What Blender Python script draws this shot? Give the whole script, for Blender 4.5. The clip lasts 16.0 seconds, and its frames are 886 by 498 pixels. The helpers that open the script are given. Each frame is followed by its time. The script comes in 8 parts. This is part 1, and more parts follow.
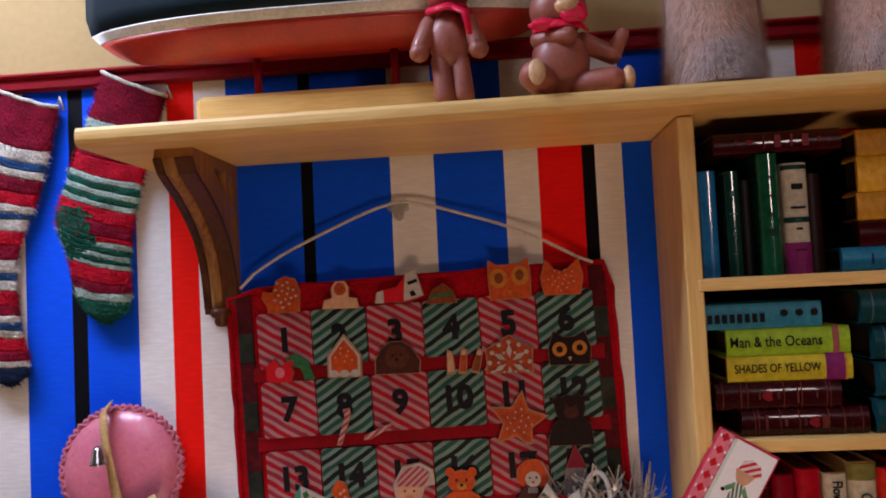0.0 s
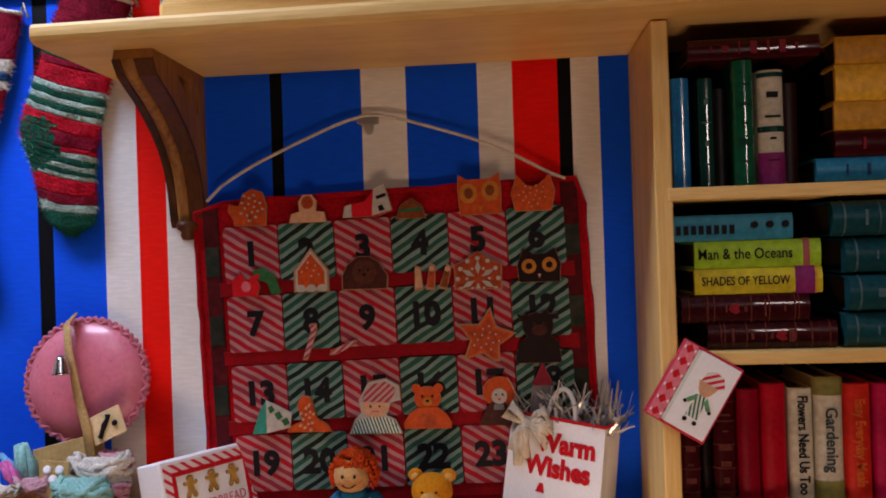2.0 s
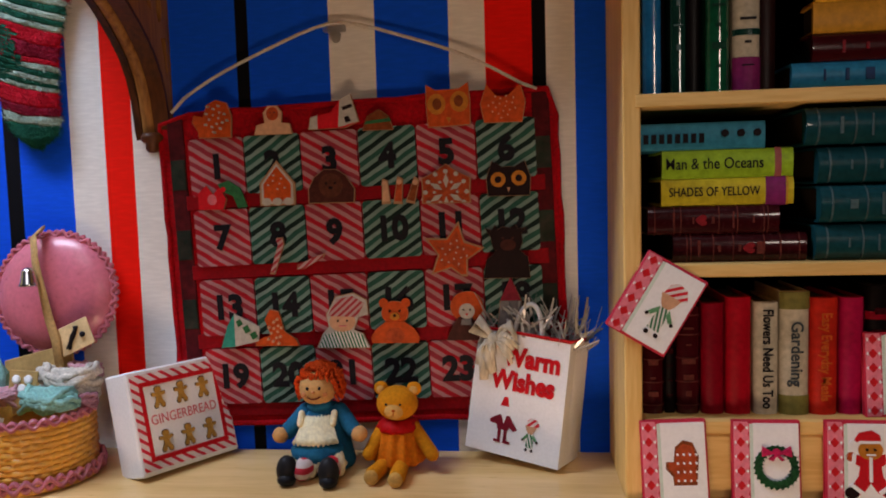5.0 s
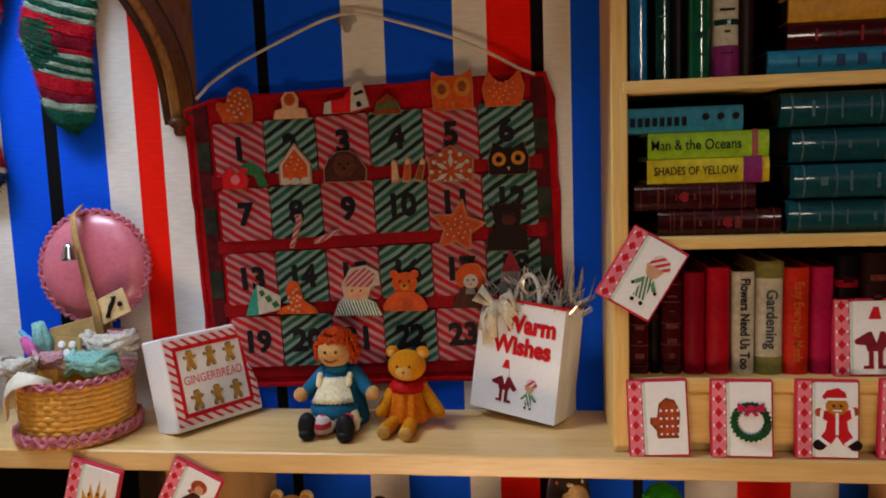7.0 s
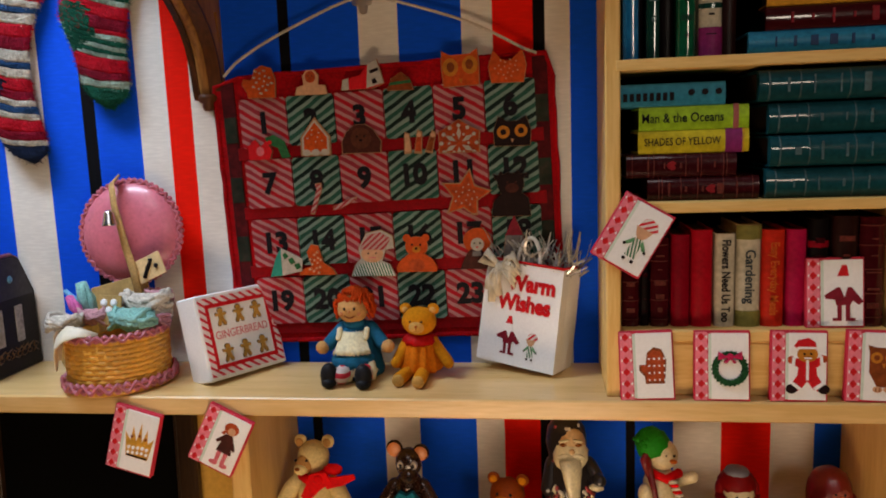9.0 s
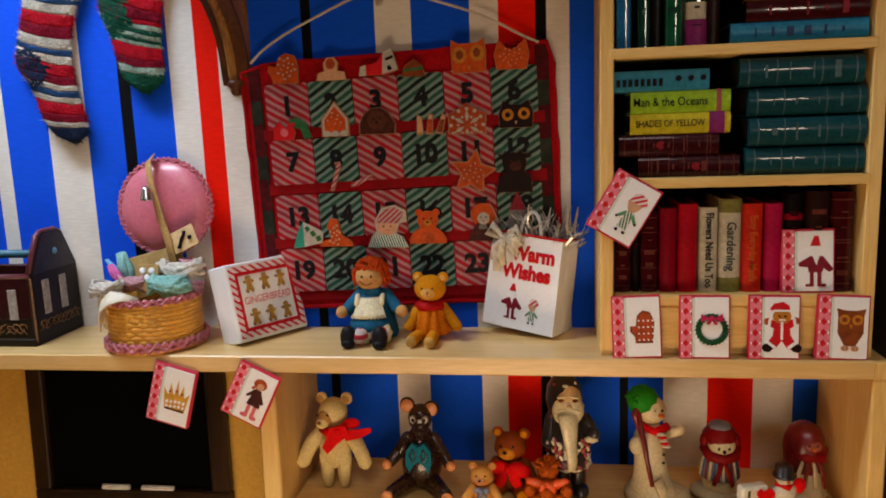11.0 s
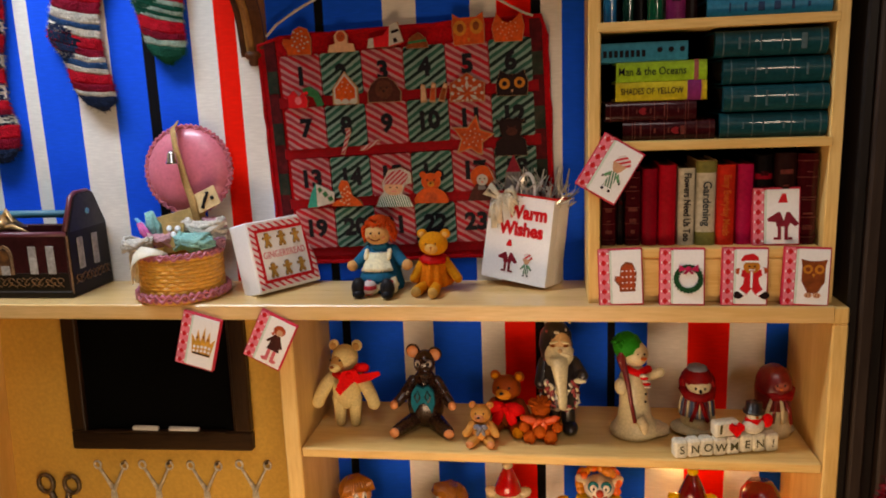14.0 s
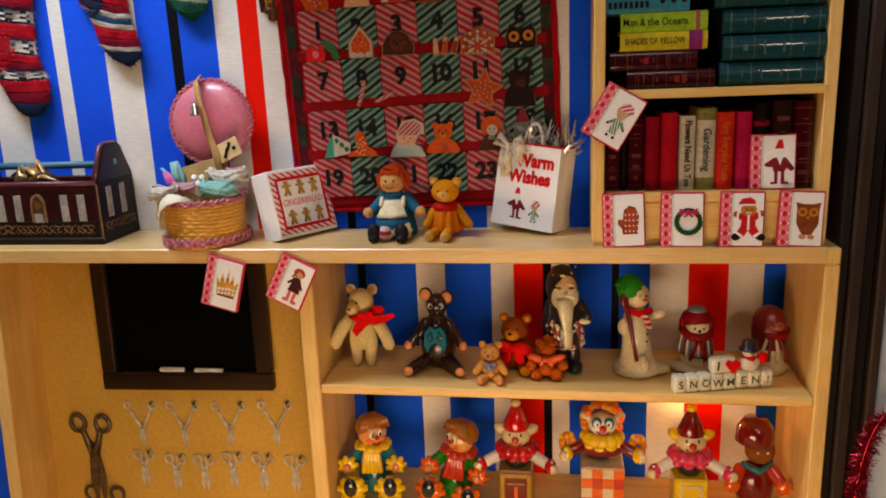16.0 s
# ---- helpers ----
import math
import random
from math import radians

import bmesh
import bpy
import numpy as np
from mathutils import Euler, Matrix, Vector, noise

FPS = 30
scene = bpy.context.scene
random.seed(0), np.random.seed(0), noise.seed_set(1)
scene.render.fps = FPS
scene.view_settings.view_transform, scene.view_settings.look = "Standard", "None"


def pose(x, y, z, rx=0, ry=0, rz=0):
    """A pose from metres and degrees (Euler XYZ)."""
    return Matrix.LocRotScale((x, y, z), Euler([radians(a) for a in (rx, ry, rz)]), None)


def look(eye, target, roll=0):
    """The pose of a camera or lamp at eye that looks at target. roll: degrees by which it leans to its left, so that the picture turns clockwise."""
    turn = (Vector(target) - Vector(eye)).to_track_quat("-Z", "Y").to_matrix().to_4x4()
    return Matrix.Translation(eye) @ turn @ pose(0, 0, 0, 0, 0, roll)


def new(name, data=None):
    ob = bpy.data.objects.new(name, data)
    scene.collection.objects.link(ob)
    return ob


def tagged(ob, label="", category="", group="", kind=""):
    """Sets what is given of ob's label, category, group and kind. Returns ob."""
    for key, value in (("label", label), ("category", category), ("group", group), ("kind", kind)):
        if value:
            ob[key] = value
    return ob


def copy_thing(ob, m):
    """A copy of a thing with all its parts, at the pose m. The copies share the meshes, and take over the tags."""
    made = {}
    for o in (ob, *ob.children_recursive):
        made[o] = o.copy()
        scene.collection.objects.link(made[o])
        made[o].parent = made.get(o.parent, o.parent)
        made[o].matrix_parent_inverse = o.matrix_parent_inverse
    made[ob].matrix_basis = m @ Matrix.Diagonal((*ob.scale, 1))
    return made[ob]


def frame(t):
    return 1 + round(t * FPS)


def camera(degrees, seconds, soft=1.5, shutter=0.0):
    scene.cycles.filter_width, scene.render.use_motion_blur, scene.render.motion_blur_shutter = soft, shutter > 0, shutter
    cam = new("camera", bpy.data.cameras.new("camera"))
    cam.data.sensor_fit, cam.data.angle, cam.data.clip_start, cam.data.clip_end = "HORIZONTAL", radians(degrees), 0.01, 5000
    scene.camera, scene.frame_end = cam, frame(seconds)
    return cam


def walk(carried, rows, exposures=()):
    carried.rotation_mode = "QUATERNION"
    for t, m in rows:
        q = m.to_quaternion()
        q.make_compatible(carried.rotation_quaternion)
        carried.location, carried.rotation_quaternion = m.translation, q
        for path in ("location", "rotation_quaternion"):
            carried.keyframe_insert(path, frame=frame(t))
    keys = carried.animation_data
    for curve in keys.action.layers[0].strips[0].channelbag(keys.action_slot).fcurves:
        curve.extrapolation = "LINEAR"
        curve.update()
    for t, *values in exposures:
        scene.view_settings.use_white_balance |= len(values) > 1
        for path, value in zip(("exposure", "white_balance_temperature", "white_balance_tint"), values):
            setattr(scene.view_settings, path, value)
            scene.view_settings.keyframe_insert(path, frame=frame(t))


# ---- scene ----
# A miniature bookcase in a doll's house. All sizes below are in centimetres; S turns them into metres.
S = 0.01
cam = camera(60.28, 16.0, 1.85)
PATH = [
    (0, (-0.034, -14.333, 11.579), (-1.209, 0.604, 12.288), -2.76),
    (0.5, (0.059, -14.299, 11.341), (-1.145, 0.644, 11.846), -2.53),
    (1, (0.187, -14.164, 11.048), (-1.042, 0.782, 11.376), -2.28),
    (1.5, (0.380, -14.114, 10.830), (-0.885, 0.831, 11.033), -1.99),
    (2, (0.533, -13.998, 10.647), (-0.744, 0.948, 10.677), -1.84),
    (2.5, (0.684, -13.872, 10.554), (-0.597, 1.072, 10.374), -1.72),
    (3, (0.850, -13.764, 10.370), (-0.465, 1.175, 10.058), -1.55),
    (3.5, (0.962, -13.668, 10.341), (-0.403, 1.259, 9.778), -1.56),
    (4, (1.075, -13.618, 10.215), (-0.350, 1.298, 9.508), -1.54),
    (4.5, (1.196, -13.611, 10.168), (-0.304, 1.282, 9.201), -1.54),
    (7, (1.652, -14.741, 10.359), (-0.273, 0.032, 8.609), -2.02),
    (7.5, (1.637, -15.053, 10.373), (-0.311, -0.311, 8.404), -2.17),
    (8, (1.642, -15.385, 10.302), (-0.319, -0.648, 8.309), -2.11),
    (8.5, (1.676, -15.735, 10.315), (-0.303, -1.020, 8.184), -2.01),
    (9, (1.723, -16.075, 10.291), (-0.294, -1.375, 8.089), -2.11),
    (11.5, (1.895, -17.904, 10.253), (-0.263, -3.281, 7.700), -2.04),
    (12, (1.943, -18.231, 10.288), (-0.219, -3.617, 7.688), -2.04),
    (12.5, (1.970, -18.480, 10.279), (-0.190, -3.879, 7.605), -2.07),
    (13, (2.027, -18.669, 10.213), (-0.139, -4.082, 7.465), -2.09),
    (13.5, (2.072, -18.864, 10.229), (-0.094, -4.304, 7.348), -2.15),
    (14, (2.062, -19.135, 10.191), (-0.119, -4.606, 7.162), -2.19),
    (14.5, (2.085, -19.401, 10.087), (-0.142, -4.896, 6.980), -2.19),
    (15, (2.032, -19.714, 9.978), (-0.207, -5.227, 6.796), -2.15),
    (15.5, (2.091, -19.971, 9.898), (-0.223, -5.539, 6.529), -2.23),
    (16, (2.135, -20.176, 9.738), (-0.228, -5.793, 6.197), -2.37),
]
walk(cam, [(t, look([S * c for c in eye], [S * c for c in aim], roll)) for t, eye, aim, roll in PATH],
     exposures=[(0, -0.29, 6200, 34), (1.2, -0.32, 6250, 33), (2.2, -0.42, 6300, 32), (4.5, -0.40, 6400, 28), (7, -0.31, 6400, 18), (9, -0.26, 6550, 18), (14, -0.12, 6950, 20), (16, -0.12, 7050, 21)])

# ---- world, lamps ----
world = bpy.data.worlds.new("sky")
scene.world = world
world.use_nodes = True
sky = world.node_tree.nodes.new("ShaderNodeTexSky")
sky.sky_type, sky.sun_disc = "NISHITA", False
sky.sun_elevation, sky.sun_rotation = radians(35), radians(200)
world.node_tree.links.new(sky.outputs[0], world.node_tree.nodes["Background"].inputs[0])
world.node_tree.nodes["Background"].inputs[1].default_value = 0.08


def area_lamp(name, eye, aim, size, watts, colour):
    data = bpy.data.lights.new(name, "AREA")
    data.shape, data.size, data.size_y, data.energy, data.color = "RECTANGLE", size[0] * S, size[1] * S, watts, colour
    lamp = new(name, data)
    lamp.matrix_world = look([S * c for c in eye], [S * c for c in aim])
    return lamp


# The miniature room's ceiling light, an added soft fill lamp in the big room (which has no window), a wide low warm
# lamp out of view in front of the shelves, and a small bright lamp, also out of view, that glints on the book spines.
area_lamp("ceiling_light", (-13.0, -6.0, 24.6), (-12.8, -2.0, 6), (12.5, 2.4), 0.50, (0.68, 0.85, 1.0))
area_lamp("room_fill_light", (4, -57, 65), (0, -3, 8), (24, 24), 0.92, (1.0, 0.93, 0.88))
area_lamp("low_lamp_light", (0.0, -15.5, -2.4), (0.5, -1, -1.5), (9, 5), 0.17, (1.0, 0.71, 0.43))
# Unseen small source, added for the spine glints; it also lifts the right side.
area_lamp("glint_lamp_light", (14, -29, 16.0), (3.5, -2, 9.0), (2.2, 3.4), 0.075, (1.0, 0.90, 0.70))
scene.view_settings.exposure = 0.0

# ---- materials ----
def tree(name):
    m = bpy.data.materials.new(name)
    m.use_nodes = True
    return m, m.node_tree.nodes, m.node_tree.links, m.node_tree.nodes["Principled BSDF"]


def ramp(nodes, stops, kind="LINEAR"):
    r = nodes.new("ShaderNodeValToRGB")
    r.color_ramp.interpolation = kind
    while len(r.color_ramp.elements) < len(stops):
        r.color_ramp.elements.new(0.5)
    for e, (p, c) in zip(r.color_ramp.elements, stops):
        e.position, e.color = p, (*c, 1)
    return r


def shade(c, k):
    return tuple(min(1, v * k) for v in c)


def noise_at(nodes, links, vec, per_cm, detail=4, stretch=(1, 1, 1)):
    mp = nodes.new("ShaderNodeMapping")
    mp.inputs["Scale"].default_value = [100 * per_cm * s for s in stretch]
    links.new(vec, mp.inputs[0])
    n = nodes.new("ShaderNodeTexNoise")
    n.inputs["Scale"].default_value, n.inputs["Detail"].default_value = 1.0, detail
    links.new(mp.outputs[0], n.inputs["Vector"])
    return n.outputs["Fac"]


def bump_to(nodes, links, bsdf, height, strength, depth_cm=0.02):
    b = nodes.new("ShaderNodeBump")
    b.inputs["Strength"].default_value, b.inputs["Distance"].default_value = strength, depth_cm * S
    links.new(height, b.inputs["Height"])
    links.new(b.outputs[0], bsdf.inputs["Normal"])


def worn(nodes, links, colour, vec, big, amount):
    """Multiplies a colour socket by a large soft stain and by a per-object tone."""
    n = noise_at(nodes, links, vec, big, 3)
    info = nodes.new("ShaderNodeObjectInfo")
    k = nodes.new("ShaderNodeMapRange")
    k.inputs["From Min"].default_value, k.inputs["From Max"].default_value = 0.25, 0.75
    k.inputs["To Min"].default_value, k.inputs["To Max"].default_value = 1 - amount, 1 + amount * 0.5
    links.new(n, k.inputs["Value"])
    t = nodes.new("ShaderNodeMapRange")
    t.inputs["To Min"].default_value, t.inputs["To Max"].default_value = 1 - amount * 0.5, 1.0
    links.new(info.outputs["Random"], t.inputs["Value"])
    p = nodes.new("ShaderNodeMath")
    p.operation = "MULTIPLY"
    links.new(k.outputs[0], p.inputs[0])
    links.new(t.outputs[0], p.inputs[1])
    mix = nodes.new("ShaderNodeVectorMath")
    mix.operation = "SCALE"
    links.new(colour, mix.inputs[0])
    links.new(p.outputs[0], mix.inputs["Scale"])
    return mix.outputs[0]


def plain(name, col, rough=0.6, var=0.18, big=1.5, fine=14, bump=0.25, depth=0.01, metal=0.0, spec=0.5, coat=0.0, sheen=0.0, stretch=(1, 1, 1), second=None):
    """Painted, moulded or cloth surface: two tones in a fine grain, soft stains, fine relief."""
    spec = 0.15 if rough >= 0.5 and spec == 0.5 else spec
    m, nodes, links, bsdf = tree(name)
    vec = nodes.new("ShaderNodeTexCoord").outputs["Object"]
    grain = noise_at(nodes, links, vec, fine, 5, stretch)
    r = ramp(nodes, [(0.3, second or shade(col, 1 - var)), (0.7, shade(col, 1 + var * 0.4))])
    links.new(grain, r.inputs[0])
    links.new(worn(nodes, links, r.outputs[0], vec, big, var), bsdf.inputs["Base Color"])
    rr = nodes.new("ShaderNodeMapRange")
    rr.inputs["To Min"].default_value, rr.inputs["To Max"].default_value = max(0, rough - 0.08), min(1, rough + 0.1)
    links.new(grain, rr.inputs["Value"])
    links.new(rr.outputs[0], bsdf.inputs["Roughness"])
    bsdf.inputs["Metallic"].default_value = metal
    bsdf.inputs["Specular IOR Level"].default_value = spec
    bsdf.inputs["Coat Weight"].default_value = coat
    bsdf.inputs["Sheen Weight"].default_value = sheen
    if bump:
        bump_to(nodes, links, bsdf, grain, bump, depth)
    return m


def wood(name, light, dark, axis="x", per_cm=2.2, rough=0.45, bump=0.15, streak=0.5):
    """Fine-grained timber with the grain along one axis."""
    m, nodes, links, bsdf = tree(name)
    vec = nodes.new("ShaderNodeTexCoord").outputs["Object"]
    st = [1.0, 1.0, 1.0]
    st["xyz".index(axis)] = 0.09
    big = noise_at(nodes, links, vec, per_cm, 3, st)
    fine = noise_at(nodes, links, vec, per_cm * 9, 4, st)
    mixf = nodes.new("ShaderNodeMix")
    mixf.inputs["Factor"].default_value = 0.45
    links.new(big, mixf.inputs["A"])
    links.new(fine, mixf.inputs["B"])
    r = ramp(nodes, [(0.5 - 0.22 * streak, dark), (0.5, tuple((a + b) / 2 for a, b in zip(light, dark))), (0.5 + 0.14, light)])
    links.new(mixf.outputs["Result"], r.inputs[0])
    links.new(worn(nodes, links, r.outputs[0], vec, 0.5, 0.12), bsdf.inputs["Base Color"])
    rr = nodes.new("ShaderNodeMapRange")
    rr.inputs["To Min"].default_value, rr.inputs["To Max"].default_value = rough - 0.1, rough + 0.15
    links.new(fine, rr.inputs["Value"])
    links.new(rr.outputs[0], bsdf.inputs["Roughness"])
    bsdf.inputs["Specular IOR Level"].default_value = 0.3
    bump_to(nodes, links, bsdf, fine, bump, 0.008)
    return m


def weave_paper(name, col, rough=0.75, var=0.035):
    """Printed wallpaper with a linen weave pressed into it."""
    m, nodes, links, bsdf = tree(name)
    vec = nodes.new("ShaderNodeTexCoord").outputs["Object"]
    warp = noise_at(nodes, links, vec, 20, 3, (1, 1, 0.1))
    weft = noise_at(nodes, links, vec, 20, 2, (0.16, 1, 1))
    soft = nodes.new("ShaderNodeMath")
    soft.operation, soft.inputs[1].default_value, soft.inputs[2].default_value = "MULTIPLY_ADD", 0.45, 0.16
    links.new(warp, soft.inputs[0])
    mx = nodes.new("ShaderNodeMath")
    mx.operation = "MAXIMUM"
    links.new(soft.outputs[0], mx.inputs[0])
    links.new(weft, mx.inputs[1])
    r = ramp(nodes, [(0.42, shade(col, 1 - var * 2)), (0.7, shade(col, 1 + var))])
    links.new(mx.outputs[0], r.inputs[0])
    links.new(worn(nodes, links, r.outputs[0], vec, 0.35, 0.06), bsdf.inputs["Base Color"])
    bsdf.inputs["Roughness"].default_value = rough
    bsdf.inputs["Specular IOR Level"].default_value = 0.12
    bump_to(nodes, links, bsdf, mx.outputs[0], 0.4, 0.012)
    return m


def striped(name, stops, slope, cycle, rough=0.7, axes=("x", "z"), bump=0.2):
    """Printed slanting stripes, in a cycle of that many centimetres."""
    m, nodes, links, bsdf = tree(name)
    vec = nodes.new("ShaderNodeTexCoord").outputs["Object"]
    wob = noise_at(nodes, links, vec, 2.0, 2)
    sep = nodes.new("ShaderNodeSeparateXYZ")
    links.new(vec, sep.inputs[0])
    a = nodes.new("ShaderNodeMath")
    a.operation, a.inputs[1].default_value = "MULTIPLY_ADD", slope
    links.new(sep.outputs[axes[0].upper()], a.inputs[0])
    links.new(sep.outputs[axes[1].upper()], a.inputs[2])
    k = nodes.new("ShaderNodeMath")
    k.operation, k.inputs[1].default_value = "MULTIPLY_ADD", 1 / (cycle * S)
    links.new(a.outputs[0], k.inputs[0])
    ws = nodes.new("ShaderNodeMath")
    ws.operation, ws.inputs[1].default_value = "MULTIPLY", 0.25
    links.new(wob, ws.inputs[0])
    links.new(ws.outputs[0], k.inputs[2])
    fr = nodes.new("ShaderNodeMath")
    fr.operation = "FRACT"
    links.new(k.outputs[0], fr.inputs[0])
    r = ramp(nodes, stops, "CONSTANT")
    links.new(fr.outputs[0], r.inputs[0])
    links.new(worn(nodes, links, r.outputs[0], vec, 2.0, 0.22), bsdf.inputs["Base Color"])
    bsdf.inputs["Roughness"].default_value = rough
    bsdf.inputs["Specular IOR Level"].default_value = 0.18
    bump_to(nodes, links, bsdf, noise_at(nodes, links, vec, 22, 4), bump, 0.01)
    return m


def clear(name, tint=(1, 1, 1), rough=0.05):
    m, nodes, links, bsdf = tree(name)
    bsdf.inputs["Base Color"].default_value = (*tint, 1)
    bsdf.inputs["Transmission Weight"].default_value, bsdf.inputs["Roughness"].default_value, bsdf.inputs["IOR"].default_value = 1.0, rough, 1.4
    return m


def glow(name, col, power):
    m, nodes, links, bsdf = tree(name)
    bsdf.inputs["Base Color"].default_value = (*col, 1)
    bsdf.inputs["Emission Color"].default_value = (*col, 1)
    bsdf.inputs["Emission Strength"].default_value = power
    return m


BASS, BASS_D = (0.88, 0.60, 0.22), (0.74, 0.45, 0.13)
M = {
    "counter": wood("varnished_basswood", (0.84, 0.57, 0.25), (0.71, 0.45, 0.16), "x", rough=0.3),
    "blue": weave_paper("paper_blue", (0.001, 0.098, 0.90)),
    "white": weave_paper("paper_white", (0.82, 0.80, 0.75)),
    "red": weave_paper("paper_red", (0.96, 0.012, 0.001)),
    "black": weave_paper("paper_black", (0.003, 0.003, 0.005)),
    "cream_wall": plain("cream_wall_paint", (0.50, 0.35, 0.15), 0.8, 0.06, 0.2, 6, 0.2),
    "rail": plain("dark_red_paint", (0.30, 0.004, 0.010), 0.5, 0.2, 0.8, 8, 0.2),
    "bass_x": wood("basswood_lengthwise", BASS, BASS_D, "x"),
    "bass_z": wood("basswood_upright", BASS, BASS_D, "z"),
    "panel": plain("ochre_board", (0.66, 0.40, 0.075), 0.6, 0.12, 0.35, 9, 0.1),
    "walnut_x": wood("dark_frame_wood", (0.045, 0.020, 0.006), (0.012, 0.005, 0.002), "x", 2.5, 0.4),
    "walnut_z": wood("dark_frame_wood_upright", (0.045, 0.020, 0.006), (0.012, 0.005, 0.002), "z", 2.5, 0.4),
    "bracket": wood("stained_bracket_wood", (0.12, 0.036, 0.008), (0.025, 0.008, 0.003), "z", 1.6, 0.45),
    "bracket_pale": wood("pale_bracket_wood", (0.46, 0.21, 0.05), (0.17, 0.06, 0.014), "z", 1.6, 0.5),
    "pillar": wood("near_black_wood", (0.012, 0.007, 0.005), (0.005, 0.003, 0.002), "z", 1.2, 0.45),
    "pillar_b": wood("brown_stained_wood", (0.042, 0.025, 0.016), (0.022, 0.012, 0.008), "z", 1.2, 0.5),
    "pale_panel": plain("pale_daylit_panel", (0.72, 0.80, 0.88), 0.7, 0.06, 0.2, 4, 0.1),
    "slate": plain("slate_and_case_shade", (0.0025, 0.0025, 0.0025), 0.9, 0.3, 0.6, 9, 0.15, spec=0.04),
    "chalk": plain("chalk", (0.8, 0.78, 0.7), 0.9),
    "room": plain("room_paint", (0.12, 0.105, 0.09), 0.85, 0.08, 0.02, 0.6, 0.1, 0.05),
    "room_floor": wood("room_floorboards", (0.30, 0.19, 0.10), (0.18, 0.10, 0.05), "y", 0.1, 0.45),
    "felt": plain("red_felt", (0.44, 0.003, 0.006), 0.95, 0.35, 1.2, 20, 0.8, 0.03),
    "ribbon": plain("red_ribbon", (0.30, 0.001, 0.004), 0.7, 0.25, 1.5, 16, 0.3),
    "plaid": plain("dark_green_plaid", (0.035, 0.028, 0.020), 0.85, 0.6, 3.0, 9, 0.4, second=(0.016, 0.03, 0.018)),
    "plaid_red": plain("dark_red_plaid", (0.10, 0.006, 0.008), 0.85, 0.4, 3.0, 9, 0.4),
    "pk_red": striped("red_candy_stripe", [(0, (0.42, 0.008, 0.016)), (0.27, (0.46, 0.21, 0.21)), (0.5, (0.32, 0.03, 0.042)), (0.77, (0.44, 0.20, 0.20))], 0.62, 0.36),
    "pk_green": striped("green_candy_stripe", [(0, (0.003, 0.014, 0.009)), (0.27, (0.16, 0.25, 0.205)), (0.5, (0.018, 0.085, 0.057)), (0.77, (0.18, 0.26, 0.22))], -0.62, 0.36),
    "ink": plain("dark_ink", (0.010, 0.008, 0.011), 0.6, 0.2, 2, 20, 0.1),
    "red_ink": plain("red_ink", (0.62, 0.012, 0.016), 0.5, 0.15, 2, 20, 0.05),
    "paper": plain("white_card", (0.88, 0.87, 0.86), 0.55, 0.05, 1.0, 18, 0.12),
    "card_rim": plain("tan_card_rim", (0.40, 0.22, 0.11), 0.7, 0.12, 1.5, 18, 0.15),
    # Near-black pages: the shade at the book ends is put into the colour.
    "pages": plain("shaded_book_pages", (0.035, 0.022, 0.012), 0.8, 0.2, 2, 16, 0.3, stretch=(1, 1, 6)),
    "pink_band": plain("pink_patterned_band", (0.84, 0.22, 0.28), 0.5, 0.15, 2, 14, 0.1),
    "red_edge": plain("crimson_card_edge", (0.62, 0.03, 0.06), 0.5, 0.12, 2, 18, 0.1),
    "string": plain("white_cotton_string", (0.68, 0.64, 0.56), 0.85, 0.2, 4, 30, 0.6),
    "mint_print": plain("pale_mint_print", (0.66, 0.76, 0.66), 0.5, 0.12, 2, 16, 0.1),
    "putty": clear("clear_glue", (0.92, 0.9, 0.88), 0.35),
    "brick_red": striped("peppermint_border", [(0, (0.70, 0.03, 0.05)), (0.4, (0.84, 0.70, 0.68))], 0.8, 0.17),
}
M["counter"].node_tree.nodes["Principled BSDF"].inputs["Coat Weight"].default_value = 0.6
M["counter"].node_tree.nodes["Principled BSDF"].inputs["Coat Roughness"].default_value = 0.25

# ---- tools for building ----
def P(x, y, z, rx=0, ry=0, rz=0):
    """A pose from centimetres and degrees."""
    return pose(S * x, S * y, S * z, rx, ry, rz)


def T(x=0, y=0, z=0, rx=0, ry=0, rz=0):
    """The same inside a form, where lengths stay in centimetres."""
    return pose(x, y, z, rx, ry, rz)


